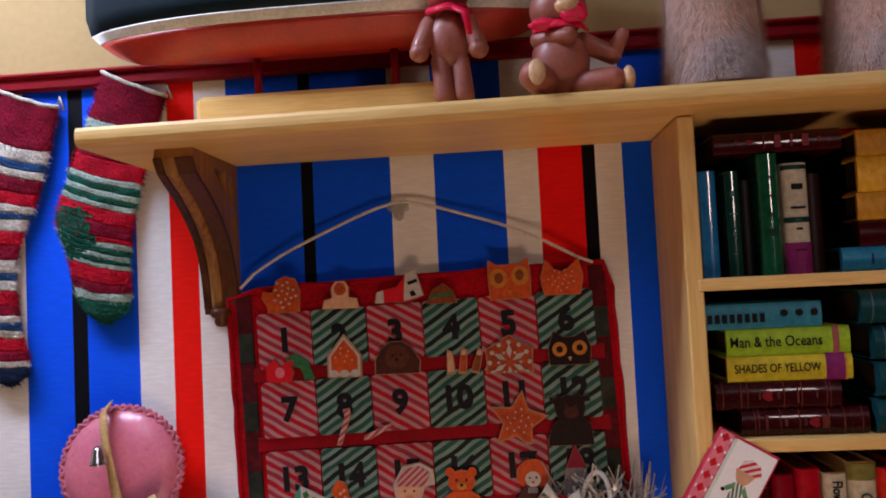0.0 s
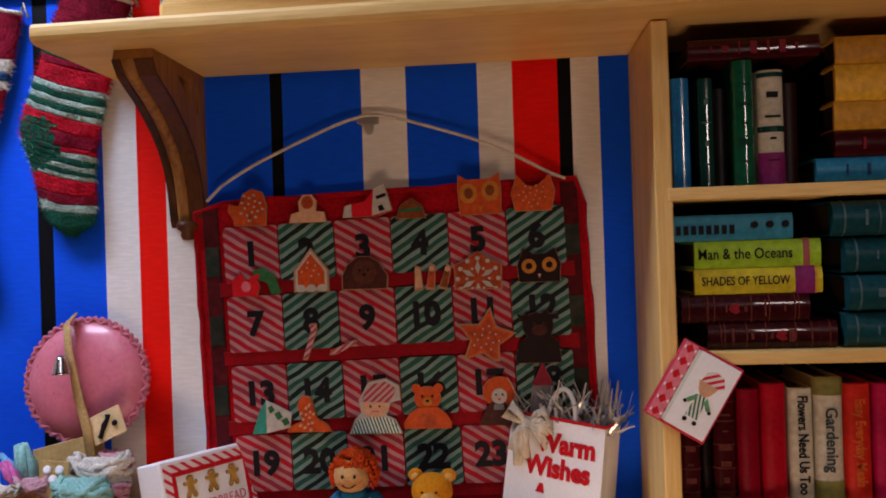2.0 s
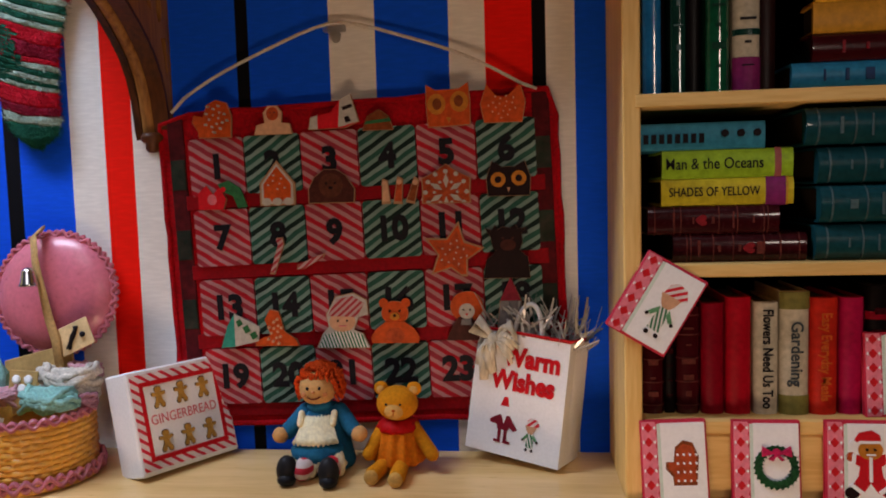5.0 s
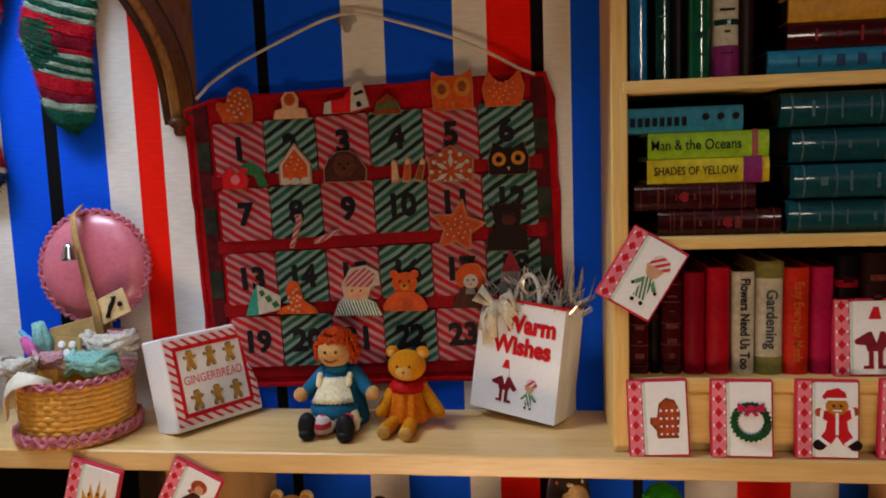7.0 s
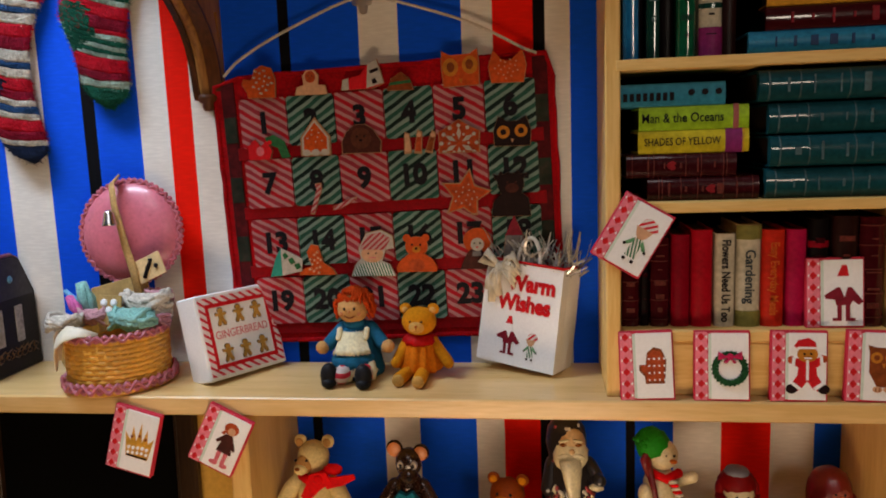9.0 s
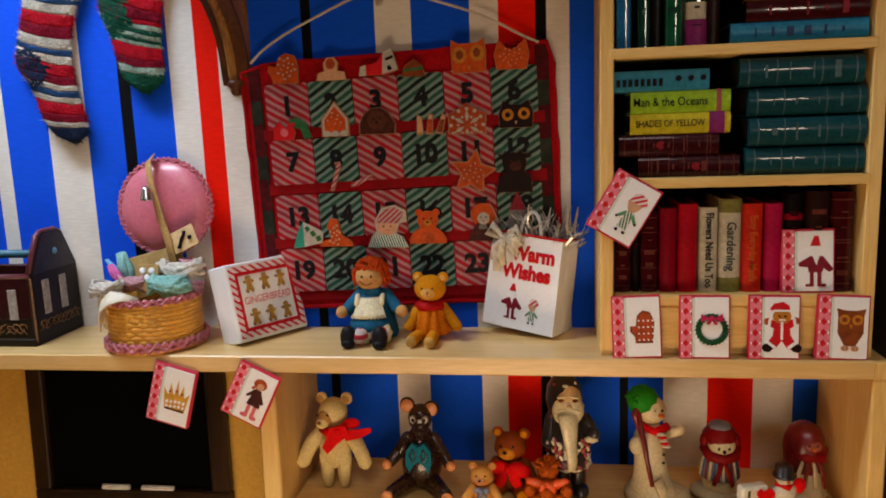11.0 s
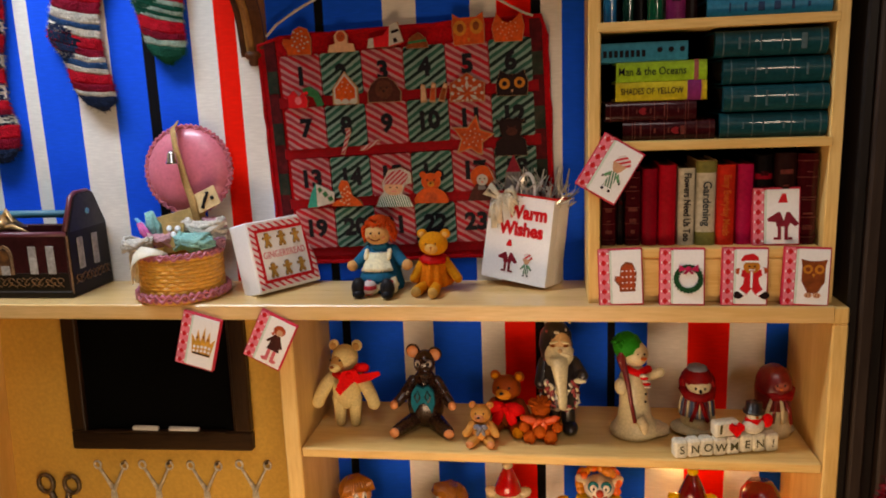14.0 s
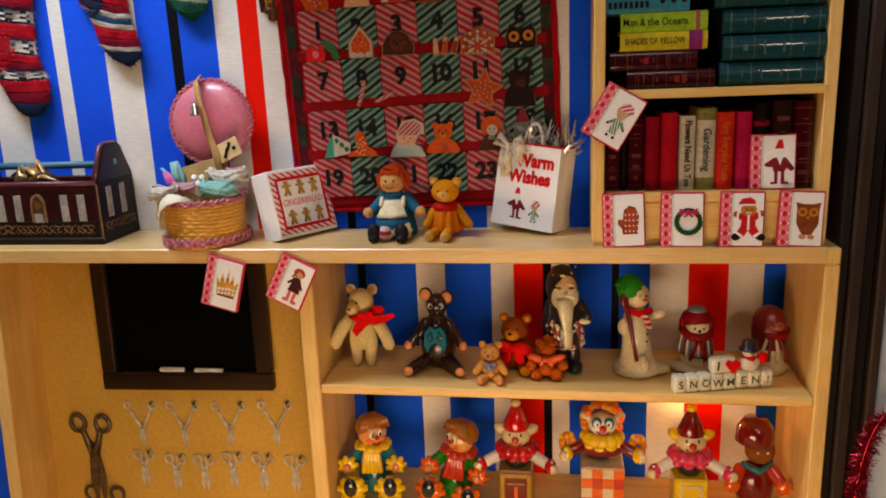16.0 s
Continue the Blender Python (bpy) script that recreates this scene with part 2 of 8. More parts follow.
class Form:
    """Gathers the faces of one mesh, in centimetres."""

    def __init__(self, at=None):
        self.v, self.f, self.k, self.s, self.mats, self.at = [], [], [], [], [], at or Matrix()

    def add(self, vs, fs, mat, smooth=False, at=None):
        m = self.at @ at if at else self.at
        o = len(self.v)
        self.v += [tuple(m @ Vector(v)) for v in vs]
        self.f += [tuple(i + o for i in f) for f in fs]
        if mat not in self.mats:
            self.mats.append(mat)
        self.k += [self.mats.index(mat)] * len(fs)
        self.s += [smooth] * len(fs)
        return self

    def box(self, c, size, mat, bev=0.03, rot=(0, 0, 0), taper=(1, 1), at=None):
        """A box with chamfered edges; taper scales its top in x and y."""
        h = [d / 2 for d in size]
        b = min(bev, *(0.45 * d for d in size))
        vs, ids = [], {}
        for sx in (-1, 1):
            for sy in (-1, 1):
                for sz in (-1, 1):
                    tx, ty = taper if sz > 0 else (1, 1)
                    for a in range(3):
                        p = [sx * h[0] * tx, sy * h[1] * ty, sz * h[2]]
                        for o in range(3):
                            if o != a:
                                p[o] -= (sx, sy, sz)[o] * b
                        ids[sx, sy, sz, a] = len(vs)
                        vs.append(p)
        fs = []
        for a in range(3):
            o1, o2 = [(1, 2), (2, 0), (0, 1)][a]
            for s in (-1, 1):
                def key(u, w):
                    k = [0, 0, 0]
                    k[a], k[o1], k[o2] = s, u, w
                    return ids[(*k, a)]
                q = [key(-1, -1), key(1, -1), key(1, 1), key(-1, 1)]
                fs.append(q if s > 0 else q[::-1])
            for u in (-1, 1):
                for w in (-1, 1):
                    def edge(e, face):
                        k = [0, 0, 0]
                        k[a], k[o1], k[o2] = e, u, w
                        return ids[(*k, face)]
                    q = [edge(-1, o1), edge(1, o1), edge(1, o2), edge(-1, o2)]
                    fs.append(q if u * w < 0 else q[::-1])
        for sx in (-1, 1):
            for sy in (-1, 1):
                for sz in (-1, 1):
                    q = [ids[sx, sy, sz, a] for a in range(3)]
                    fs.append(q if sx * sy * sz > 0 else q[::-1])
        m = T(*c, *rot)
        return self.add(vs, fs, mat, False, at @ m if at else m)

    def ball(self, c, r, mat, rot=(0, 0, 0), n=16, rows=10, rough=0.0, at=None):
        r = r if isinstance(r, (tuple, list)) else (r, r, r)
        vs = [(0, 0, r[2])]
        for i in range(1, rows):
            a = math.pi * i / rows
            for j in range(n):
                b = 2 * math.pi * j / n
                k = 1 + (rough * noise.noise((3 * math.cos(b) * math.sin(a) + c[0] * 5, 3 * math.sin(b) * math.sin(a) + c[2] * 5, 3 * math.cos(a))) if rough else 0)
                vs.append((k * r[0] * math.sin(a) * math.cos(b), k * r[1] * math.sin(a) * math.sin(b), k * r[2] * math.cos(a)))
        vs.append((0, 0, -r[2]))
        fs = [(0, 1 + j, 1 + (j + 1) % n) for j in range(n)]
        for i in range(rows - 2):
            o = 1 + i * n
            fs += [(o + j, o + n + j, o + n + (j + 1) % n, o + (j + 1) % n) for j in range(n)]
        o, e = 1 + (rows - 2) * n, len(vs) - 1
        fs += [(o + j, e, o + (j + 1) % n) for j in range(n)]
        m = T(*c, *rot)
        return self.add(vs, fs, mat, True, at @ m if at else m)

    def tube(self, pts, r, mat, n=8, closed=False, flat=1.0, smooth=True, at=None):
        """A bent rod through points; r is one radius or one for each point; flat squeezes it across."""
        pts = [Vector(p) for p in pts]
        rs = r if isinstance(r, (list, tuple)) else [r] * len(pts)
        vs, fs, count = [], [], len(pts)
        side = None
        for i, p in enumerate(pts):
            a = pts[(i - 1) % count] if closed or i else p
            b = pts[(i + 1) % count] if closed or i < count - 1 else p
            d = (b - a).normalized()
            if side is None:
                side = d.orthogonal().normalized()
            side = (side - d * side.dot(d)).normalized()
            up = d.cross(side)
            for j in range(n):
                t = 2 * math.pi * j / n
                vs.append(p + rs[i] * (math.cos(t) * side + flat * math.sin(t) * up))
        for i in range(count if closed else count - 1):
            o, q = i * n, ((i + 1) % count) * n
            fs += [(o + j, o + (j + 1) % n, q + (j + 1) % n, q + j) for j in range(n)]
        if not closed:
            fs += [tuple(range(n))[::-1], tuple(range((count - 1) * n, count * n))]
        return self.add(vs, fs, mat, smooth, at)

    def rod(self, a, b, r, mat, r2=None, n=10, at=None):
        """A limb with rounded ends."""
        a, b, r2 = Vector(a), Vector(b), r if r2 is None else r2
        d = (b - a).normalized()
        pts, rs = [], []
        for k in (0.98, 0.8, 0.45):
            pts.append(a - d * r * k)
            rs.append(r * math.sqrt(1 - k * k))
        pts += [a, a.lerp(b, 0.5), b]
        rs += [r, (r + r2) / 2, r2]
        for k in (0.45, 0.8, 0.98):
            pts.append(b + d * r2 * k)
            rs.append(r2 * math.sqrt(1 - k * k))
        return self.tube(pts, rs, mat, n, at=at)

    def lathe(self, profile, mat, n=24, c=(0, 0, 0), at=None, smooth=True, wave=0.0, waves=0):
        """A turned shape from (radius, height) steps; wave adds pleats."""
        vs, fs = [], []
        for r, z in profile:
            for j in range(n):
                b = 2 * math.pi * j / n
                k = r * (1 + wave * math.cos(waves * b))
                vs.append((c[0] + k * math.cos(b), c[1] + k * math.sin(b), c[2] + z))
        for i in range(len(profile) - 1):
            o, q = i * n, (i + 1) * n
            fs += [(o + j, o + (j + 1) % n, q + (j + 1) % n, q + j) for j in range(n)]
        fs += [tuple(range(n))[::-1], tuple(range((len(profile) - 1) * n, len(profile) * n))]
        return self.add(vs, fs, mat, smooth, at)

    def slab(self, outline, y0, y1, mat, at=None, edge=None):
        """An upright plate: an outline in x and z between y0 (front) and y1 (back); edge colours its rim."""
        n = len(outline)
        area = sum(a[0] * b[1] - b[0] * a[1] for a, b in zip(outline, outline[1:] + outline[:1]))
        pts = list(outline) if area > 0 else list(outline)[::-1]
        vs = [(x, y0, z) for x, z in pts] + [(x, y1, z) for x, z in pts]
        self.add(vs, [tuple(range(n)), tuple(range(n, 2 * n))[::-1]], mat, False, at)
        return self.add(vs, [(i, i + n, (i + 1) % n + n, (i + 1) % n) for i in range(n)], edge or mat, False, at)

    def make(self, name, parent=None, label="", origin=None):
        me = bpy.data.meshes.new(name)
        o = Vector(origin or (0, 0, 0))
        me.from_pydata([tuple(S * (Vector(v) - o)) for v in self.v], [], self.f)
        for m in self.mats:
            me.materials.append(m)
        me.polygons.foreach_set("material_index", self.k)
        me.polygons.foreach_set("use_smooth", self.s)
        me.update()
        ob = new(name, me)
        ob.location = S * o
        if parent:
            ob.parent = parent
        if label:
            ob["label"] = label
        return ob


def part(name, form, parent, label=""):
    return form.make(name, parent, label)


def base(name, at, label, category, group=""):
    """An Empty at a thing's base."""
    return tagged(placed(new(name), at), label, category, group)


def placed(ob, at):
    ob.matrix_basis = at if isinstance(at, Matrix) else P(*at)
    return ob


def thing(name, form, at, label, category, group="", kind=""):
    """A thing of one mesh."""
    return tagged(placed(form.make(name), at), label, category, group, kind)


def lettering(name, text, size, mat, parent, at, depth=0.004, align="CENTER", squeeze=1.0, bold=0.0):
    """Words as thin raised print; at is in centimetres within the parent, text upright in x and z."""
    cu = bpy.data.curves.new(name, "FONT")
    cu.body, cu.size, cu.extrude, cu.align_x, cu.align_y, cu.resolution_u, cu.offset = text, size * S, depth * S, align, "CENTER", 3, bold * S
    tmp = bpy.data.objects.new(name, cu)
    scene.collection.objects.link(tmp)
    me = bpy.data.meshes.new_from_object(tmp)
    bpy.data.objects.remove(tmp)
    bpy.data.curves.remove(cu)
    me.name = name
    me.materials.clear()
    me.materials.append(mat)
    ob = new(name, me)
    ob.parent = parent
    loc, rot = at[:3], at[3:] if len(at) > 3 else (90, 0, 0)
    ob.matrix_basis = P(*loc, *rot) @ Matrix.Diagonal((squeeze, 1, 1, 1))
    return ob


def oval(cx, cz, rx, rz, n=20, a0=0.0):
    return [(cx + rx * math.cos(a0 + 2 * math.pi * i / n), cz + rz * math.sin(a0 + 2 * math.pi * i / n)) for i in range(n)]


def star_shape(cx, cz, r, r2, n=5, turn=90):
    return [(cx + (r2 if i % 2 else r) * math.cos(radians(turn) + math.pi * i / n), cz + (r2 if i % 2 else r) * math.sin(radians(turn) + math.pi * i / n)) for i in range(2 * n)]


def rect(x0, z0, x1, z1):
    return [(x0, z0), (x1, z0), (x1, z1), (x0, z1)]


def gingerbread_man(cx, cz, h):
    k = h / 2.0
    pts = [(0.0, 1.0), (0.28, 0.92), (0.36, 0.66), (0.22, 0.42), (0.62, 0.5), (0.72, 0.32), (0.6, 0.16), (0.28, 0.1), (0.3, -0.25), (0.56, -0.72), (0.48, -0.98), (0.2, -0.98), (0.0, -0.5)]
    pts += [(-x, z) for x, z in pts[-2:0:-1]]
    return [(cx + k * x, cz + k * z) for x, z in pts]

# ---- the doll's house room ----
COUNTER, CASE_Y, FLOOR = 5.37, -2.16, -4.6
STRIPES = [(-22.0, "white"), (-20.4, "red"), (-19.4, "white"), (-18.5, "blue"), (-16.6, "blue"), (-15.3, "blue"), (-14.16, "white"), (-13.1, "blue"), (-12.0, "white"),
           (-11.6, "blue"), (-10.46, "white"), (-9.42, "blue"), (-8.48, "black"), (-8.18, "blue"), (-7.14, "white"), (-6.46, "red"), (-5.91, "white"), (-5.27, "blue"),
           (-3.83, "black"), (-3.6, "blue"), (-2.1, "white"), (-1.26, "blue"), (0.06, "white"), (0.7, "red"), (1.52, "black"), (1.76, "white"), (2.26, "blue"),
           (3.42, "black"), (3.62, "blue"), (4.45, "white"), (5.48, "red"), (6.52, "white"), (7.43, "blue"), (9.0, "white"), (9.45, "")]
CASE_BACK, LEDGE = 0.65, 5.05


def papered(x0, x1, z0, z1, y, backing):
    """A stretch of striped wallpaper on its backing board."""
    f = Form()
    for (a, colour), (b, _) in zip(STRIPES, STRIPES[1:]):
        a, b = max(a, x0), min(b, x1)
        if a < b:
            f.add([(a, y, z0), (b, y, z0), (b, y, z1), (a, y, z1)], [(0, 1, 2, 3)], M[colour])
    return f.box(((x0 + x1) / 2, y + 0.01 + backing / 2, (z0 + z1) / 2), (x1 - x0, backing, z1 - z0), M["white"], 0.01)


wall = papered(-22.0, 9.45, LEDGE, 15.95, 0.0, 0.9)
tagged(papered(-22.0, -4.4, FLOOR, LEDGE, 0.0, 0.9).make("wall_lower"), "blue and white striped wallpaper below the counter", "wall", kind="structure")
tagged(papered(-4.4, 9.45, FLOOR, LEDGE, CASE_BACK, 0.4).make("wall_case"), "blue, white and red striped wallpaper behind the display shelves", "wall", kind="structure")
tagged(wall.make("wall_north"), "blue, white, red and black striped wallpaper with a linen weave", "wall", kind="structure")
tagged(Form().box((-6.28, 0.44, 21.4), (31.44, 0.9, 10.9), M["cream_wall"], 0.01).make("wall_upper"), "plain cream painted wall above the dark red rail", "wall", kind="structure")
rail = Form().box((-6.28, -0.06, 15.96), (31.44, 0.2, 0.36), M["rail"], 0.05)
rail.box((-6.28, -0.1, 16.08), (31.44, 0.28, 0.1), M["rail"], 0.04)
tagged(rail.make("trim_rail"), "dark red painted picture rail along the wallpaper's top", "trim", kind="structure")
tagged(Form().box((-6.28, -3.8, FLOOR - 3.7), (31.44, 9.4, 7.4), M["bass_x"], 0.02).make("floor"), "pale wooden floor of the miniature room", "floor", kind="structure")
tagged(Form().box((-6.28, -3.8, 27.2), (31.44, 9.4, 0.6), M["cream_wall"], 0.02).make("ceiling"), "cream ceiling of the miniature room", "ceiling", kind="structure")
tagged(Form().box((-21.3, -3.8, 11.2), (0.6, 9.4, 31.4), M["cream_wall"], 0.02).make("wall_west"), "cream side wall of the miniature room", "wall", kind="structure")

# The table that it stands on and the plain walls of the big room around it.
for c, size in (((0, 32, 31), (184, 4, 90)), ((0, -142, 31), (184, 4, 90)), ((-92, -55, 31), (4, 170, 90)), ((92, -55, 31), (4, 170, 90))):
    tagged(Form().box(c, size, M["room"], 0.5).make("wall_room"), "plain painted wall of the full-size room", "wall", kind="structure")
tagged(Form().box((0, -55, 78), (188, 178, 4), M["room"], 0.5).make("ceiling_room"), "plain ceiling of the full-size room", "ceiling", kind="structure")
tagged(Form().box((0, -55, -14.0), (188, 178, 4), M["room_floor"], 0.5).make("floor_room"), "wooden boards that the miniature room stands on", "floor", kind="structure")

# Dark upright boards at the open end, with a groove between them.
pillar = base("door_pillar", (8.95, -1.6, FLOOR), "dark-stained grooved wooden pillar beside the bookcase", "pillar")
# Recessed boards are near-black; the first fills the dark gap by the bookcase.
for i, (x, w, d, k) in enumerate(((-0.55, 0.24, 2.2, "pillar"), (-0.28, 0.3, 2.3, "pillar_b"), (0.02, 0.28, 2.1, "pillar"), (0.28, 0.22, 2.3, "pillar_b"))):
    part("board", Form().box((x, 1.55 - d / 2, 15.5), (w, d, 31), M[k], 0.05), pillar)

# Added panel: the bright room beyond the pillar is put into its pale colour.
tagged(Form().box((11.55, -1.4, 7.0), (3.9, 0.5, 38.0), M["pale_panel"], 0.05).make("wall_beyond"), "pale bluish-white panel, daylight of the room beyond put into its colour", "wall", kind="structure")

# ---- shelves and cases ----
def board(c, size, grain, bev=0.035):
    return Form().box(c, size, M["bass_" + grain], bev)


# The long top shelf on its bracket.
top_shelf = base("wall_shelf", (0, 0, 14.07), "long pale wooden wall shelf with a rounded front edge", "shelf")
edge = [(0.0, 0.11), (0.02, 0.05), (0.08, 0.01), (0.15, 0.0), (None, 0.0), (None, 0.33), (0.13, 0.33), (0.05, 0.31), (0.01, 0.25), (0.0, 0.18)]
nose = [(y if y is not None else 0.16, z) for y, z in edge]
for name, outline in (("front_nosing", nose), ("plank", [(0.16, 0.0), (None, 0.0), (None, 0.33), (0.16, 0.33)])):
    k = len(outline)
    strip = Form().add([(x, 0.0 if y is None else front + y, z) for x, front in ((-6.78, -2.72), (8.35, -3.05)) for y, z in outline],
                       [tuple(range(k)), tuple(range(k, 2 * k))[::-1]] + [(i, i + k, (i + 1) % k + k, (i + 1) % k) for i in range(k)], M["bass_x"])
    part(name, strip, top_shelf)


def fret_bracket():
    b = base("shelf_bracket", (-5.42, 0, 11.05), "carved two-tone brown fretwork bracket under the wall shelf", "bracket")
    curve = [(-2.1, 3.02), (-2.15, 2.86), (-1.98, 2.62), (-1.72, 2.47), (-1.42, 2.31), (-1.12, 2.1), (-0.84, 1.87), (-0.58, 1.6), (-0.38, 1.28), (-0.26, 0.95), (-0.19, 0.6), (-0.15, 0.34), (-0.1, 0.2)]

    def pierced(outline, holes, x0, x1):
        """A board cut from an outline in y and z, with openings sawn through it."""
        bm = bmesh.new()
        for loop in [outline] + holes:
            vs = [bm.verts.new((x0, y, z)) for y, z in loop]
            for i, v in enumerate(vs):
                bm.edges.new((v, vs[(i + 1) % len(vs)]))
        bmesh.ops.triangle_fill(bm, use_beauty=True, edges=bm.edges[:])
        grown = bmesh.ops.extrude_face_region(bm, geom=bm.faces[:])
        for v in grown["geom"]:
            if isinstance(v, bmesh.types.BMVert):
                v.co.x = x1
        bmesh.ops.recalc_face_normals(bm, faces=bm.faces[:])
        bm.verts.index_update()
        f = Form().add([tuple(v.co) for v in bm.verts], [tuple(v.index for v in p.verts) for p in bm.faces], M["bracket_pale"])
        bm.free()
        return f

    # A pale pierced board between two dark curved mouldings.
    holes = [[(-1.2, 2.8), (-0.66, 2.8), (-0.62, 2.36)], oval(-0.36, 2.5, 0.1, 0.27, 10), [(-0.34, 1.98), (-0.16, 2.0), (-0.12, 1.15)]]
    part("fret_board", pierced(curve + [(0, 0.2), (0, 3.02)], holes, -0.33, 0.33), b, "pale pierced fret board")
    front = [(y - 0.035, z - 0.02) for y, z in curve[1:]]
    back = [(y + 0.03, z + 0.02) for y, z in curve[1:]]
    for x0, x1 in ((-0.334, -0.2), (0.04, 0.334)):
        outline = front + back[::-1]
        k = len(outline)
        f = Form().add([(x0, y, z) for y, z in outline] + [(x1, y, z) for y, z in outline], [tuple(range(k)), tuple(range(k, 2 * k))[::-1]] + [(i, i + k, (i + 1) % k + k, (i + 1) % k) for i in range(k)], M["bracket"])
        part("curved_moulding", f, b, "dark-stained curved moulding")
    part("front_bead", Form().tube([(-0.08, y + 0.04, z + 0.03) for y, z in curve[1:]], 0.125, M["bracket_pale"], 10), b, "pale rounded bead")
    part("foot_knob", Form().lathe([(0.0, -0.16), (0.09, -0.15), (0.13, -0.08), (0.12, 0.0), (0.19, 0.05), (0.21, 0.12), (0.17, 0.2)], M["bracket"], 14, (0.0, -0.19, 0.1)), b, "turned dark wooden foot")
    return b


fret_bracket()

# Bookcase with three tiers on the counter.
case = base("bookcase", (0, 0, COUNTER), "pale wooden bookcase with three tiers of books", "bookcase")
part("side_panel", board((2.92, CASE_Y / 2, 4.34), (0.26, -CASE_Y, 8.68), "z", 0.022), case)
part("side_panel", board((7.865, CASE_Y / 2, 4.34), (0.26, -CASE_Y, 8.68), "z", 0.022), case)
for z in (3.51, 6.015):
    part("shelf_board", board((5.385, CASE_Y / 2, z), (4.6, -CASE_Y - 0.02, 0.2), "x", 0.018), case)
    part("tenon_strip", board((5.385, CASE_Y - 0.004, z), (4.82, 0.05, 0.192), "x", 0.012), case)
part("plinth_top", board((5.4, CASE_Y / 2 + 0.02, 1.14), (4.62, -CASE_Y - 0.04, 0.24), "x"), case)
part("plinth_front", board((5.4, CASE_Y + 0.19, 0.51), (4.62, 0.22, 1.0), "x"), case)
# Shade behind the books is put into the board's near-black colour.
part("back_board", Form().box((5.4, -0.06, 4.3), (4.62, 0.08, 8.5), M["slate"], 0.01), case, "near-black backing board, shade inside the case put into its colour")

# Counter and the display case below it.
desk = base("counter_case", (0, 0, FLOOR), "pale wooden counter over open display shelves and a pegboard bay", "cabinet")
TOP = COUNTER - FLOOR
part("counter_top", Form().box((-3.1, -1.2, TOP - 0.19), (22.2, 2.4, 0.38), M["counter"], 0.03), desk, "satin-varnished counter top")
part("side_panel", board((8.13, -0.87, TOP / 2 - 0.2), (0.33, 3.02, TOP - 0.4), "z"), desk)
part("end_post", board((8.13, -1.19, TOP - 0.21), (0.33, 2.38, 0.38), "z"), desk)
part("divider", board((-4.4, -0.87, TOP / 2 - 0.2), (0.4, 3.02, TOP - 0.4), "z"), desk)
part("side_panel", Form().box((-13.92, -1.2, TOP / 2 - 0.2), (0.34, 2.36, TOP - 0.4), M["bass_z"], 0.035, (0, 3.2, 13)), desk)
for z in (1.57, -2.42):
    part("shelf_board", board((1.88, -0.86, z - FLOOR), (12.14, 2.98, 0.25), "x"), desk)
part("back_panel", Form().box((-9.42, -0.07, TOP / 2 - 0.2), (9.64, 0.12, TOP - 0.42), M["panel"], 0.01), desk, "smooth ochre backing panel")


# ---- books ----
COVERS = {}


def cover(name, col, rough=0.35, coat=0.0):
    if name not in COVERS:
        COVERS[name] = plain("cover_" + name, col, rough, 0.22, 1.2, 12, 0.2, 0.008, coat=coat, spec=0.5 if coat > 0.5 else 0.12)
    return COVERS[name]


GILT = plain("dull_gilt_print", (0.17, 0.035, 0.025), 0.5, 0.4, 3, 16, 0.1, metal=0.3)
SILVER_PRINT = plain("pale_print", (0.055, 0.12, 0.13), 0.45, 0.4, 3, 16, 0.1)


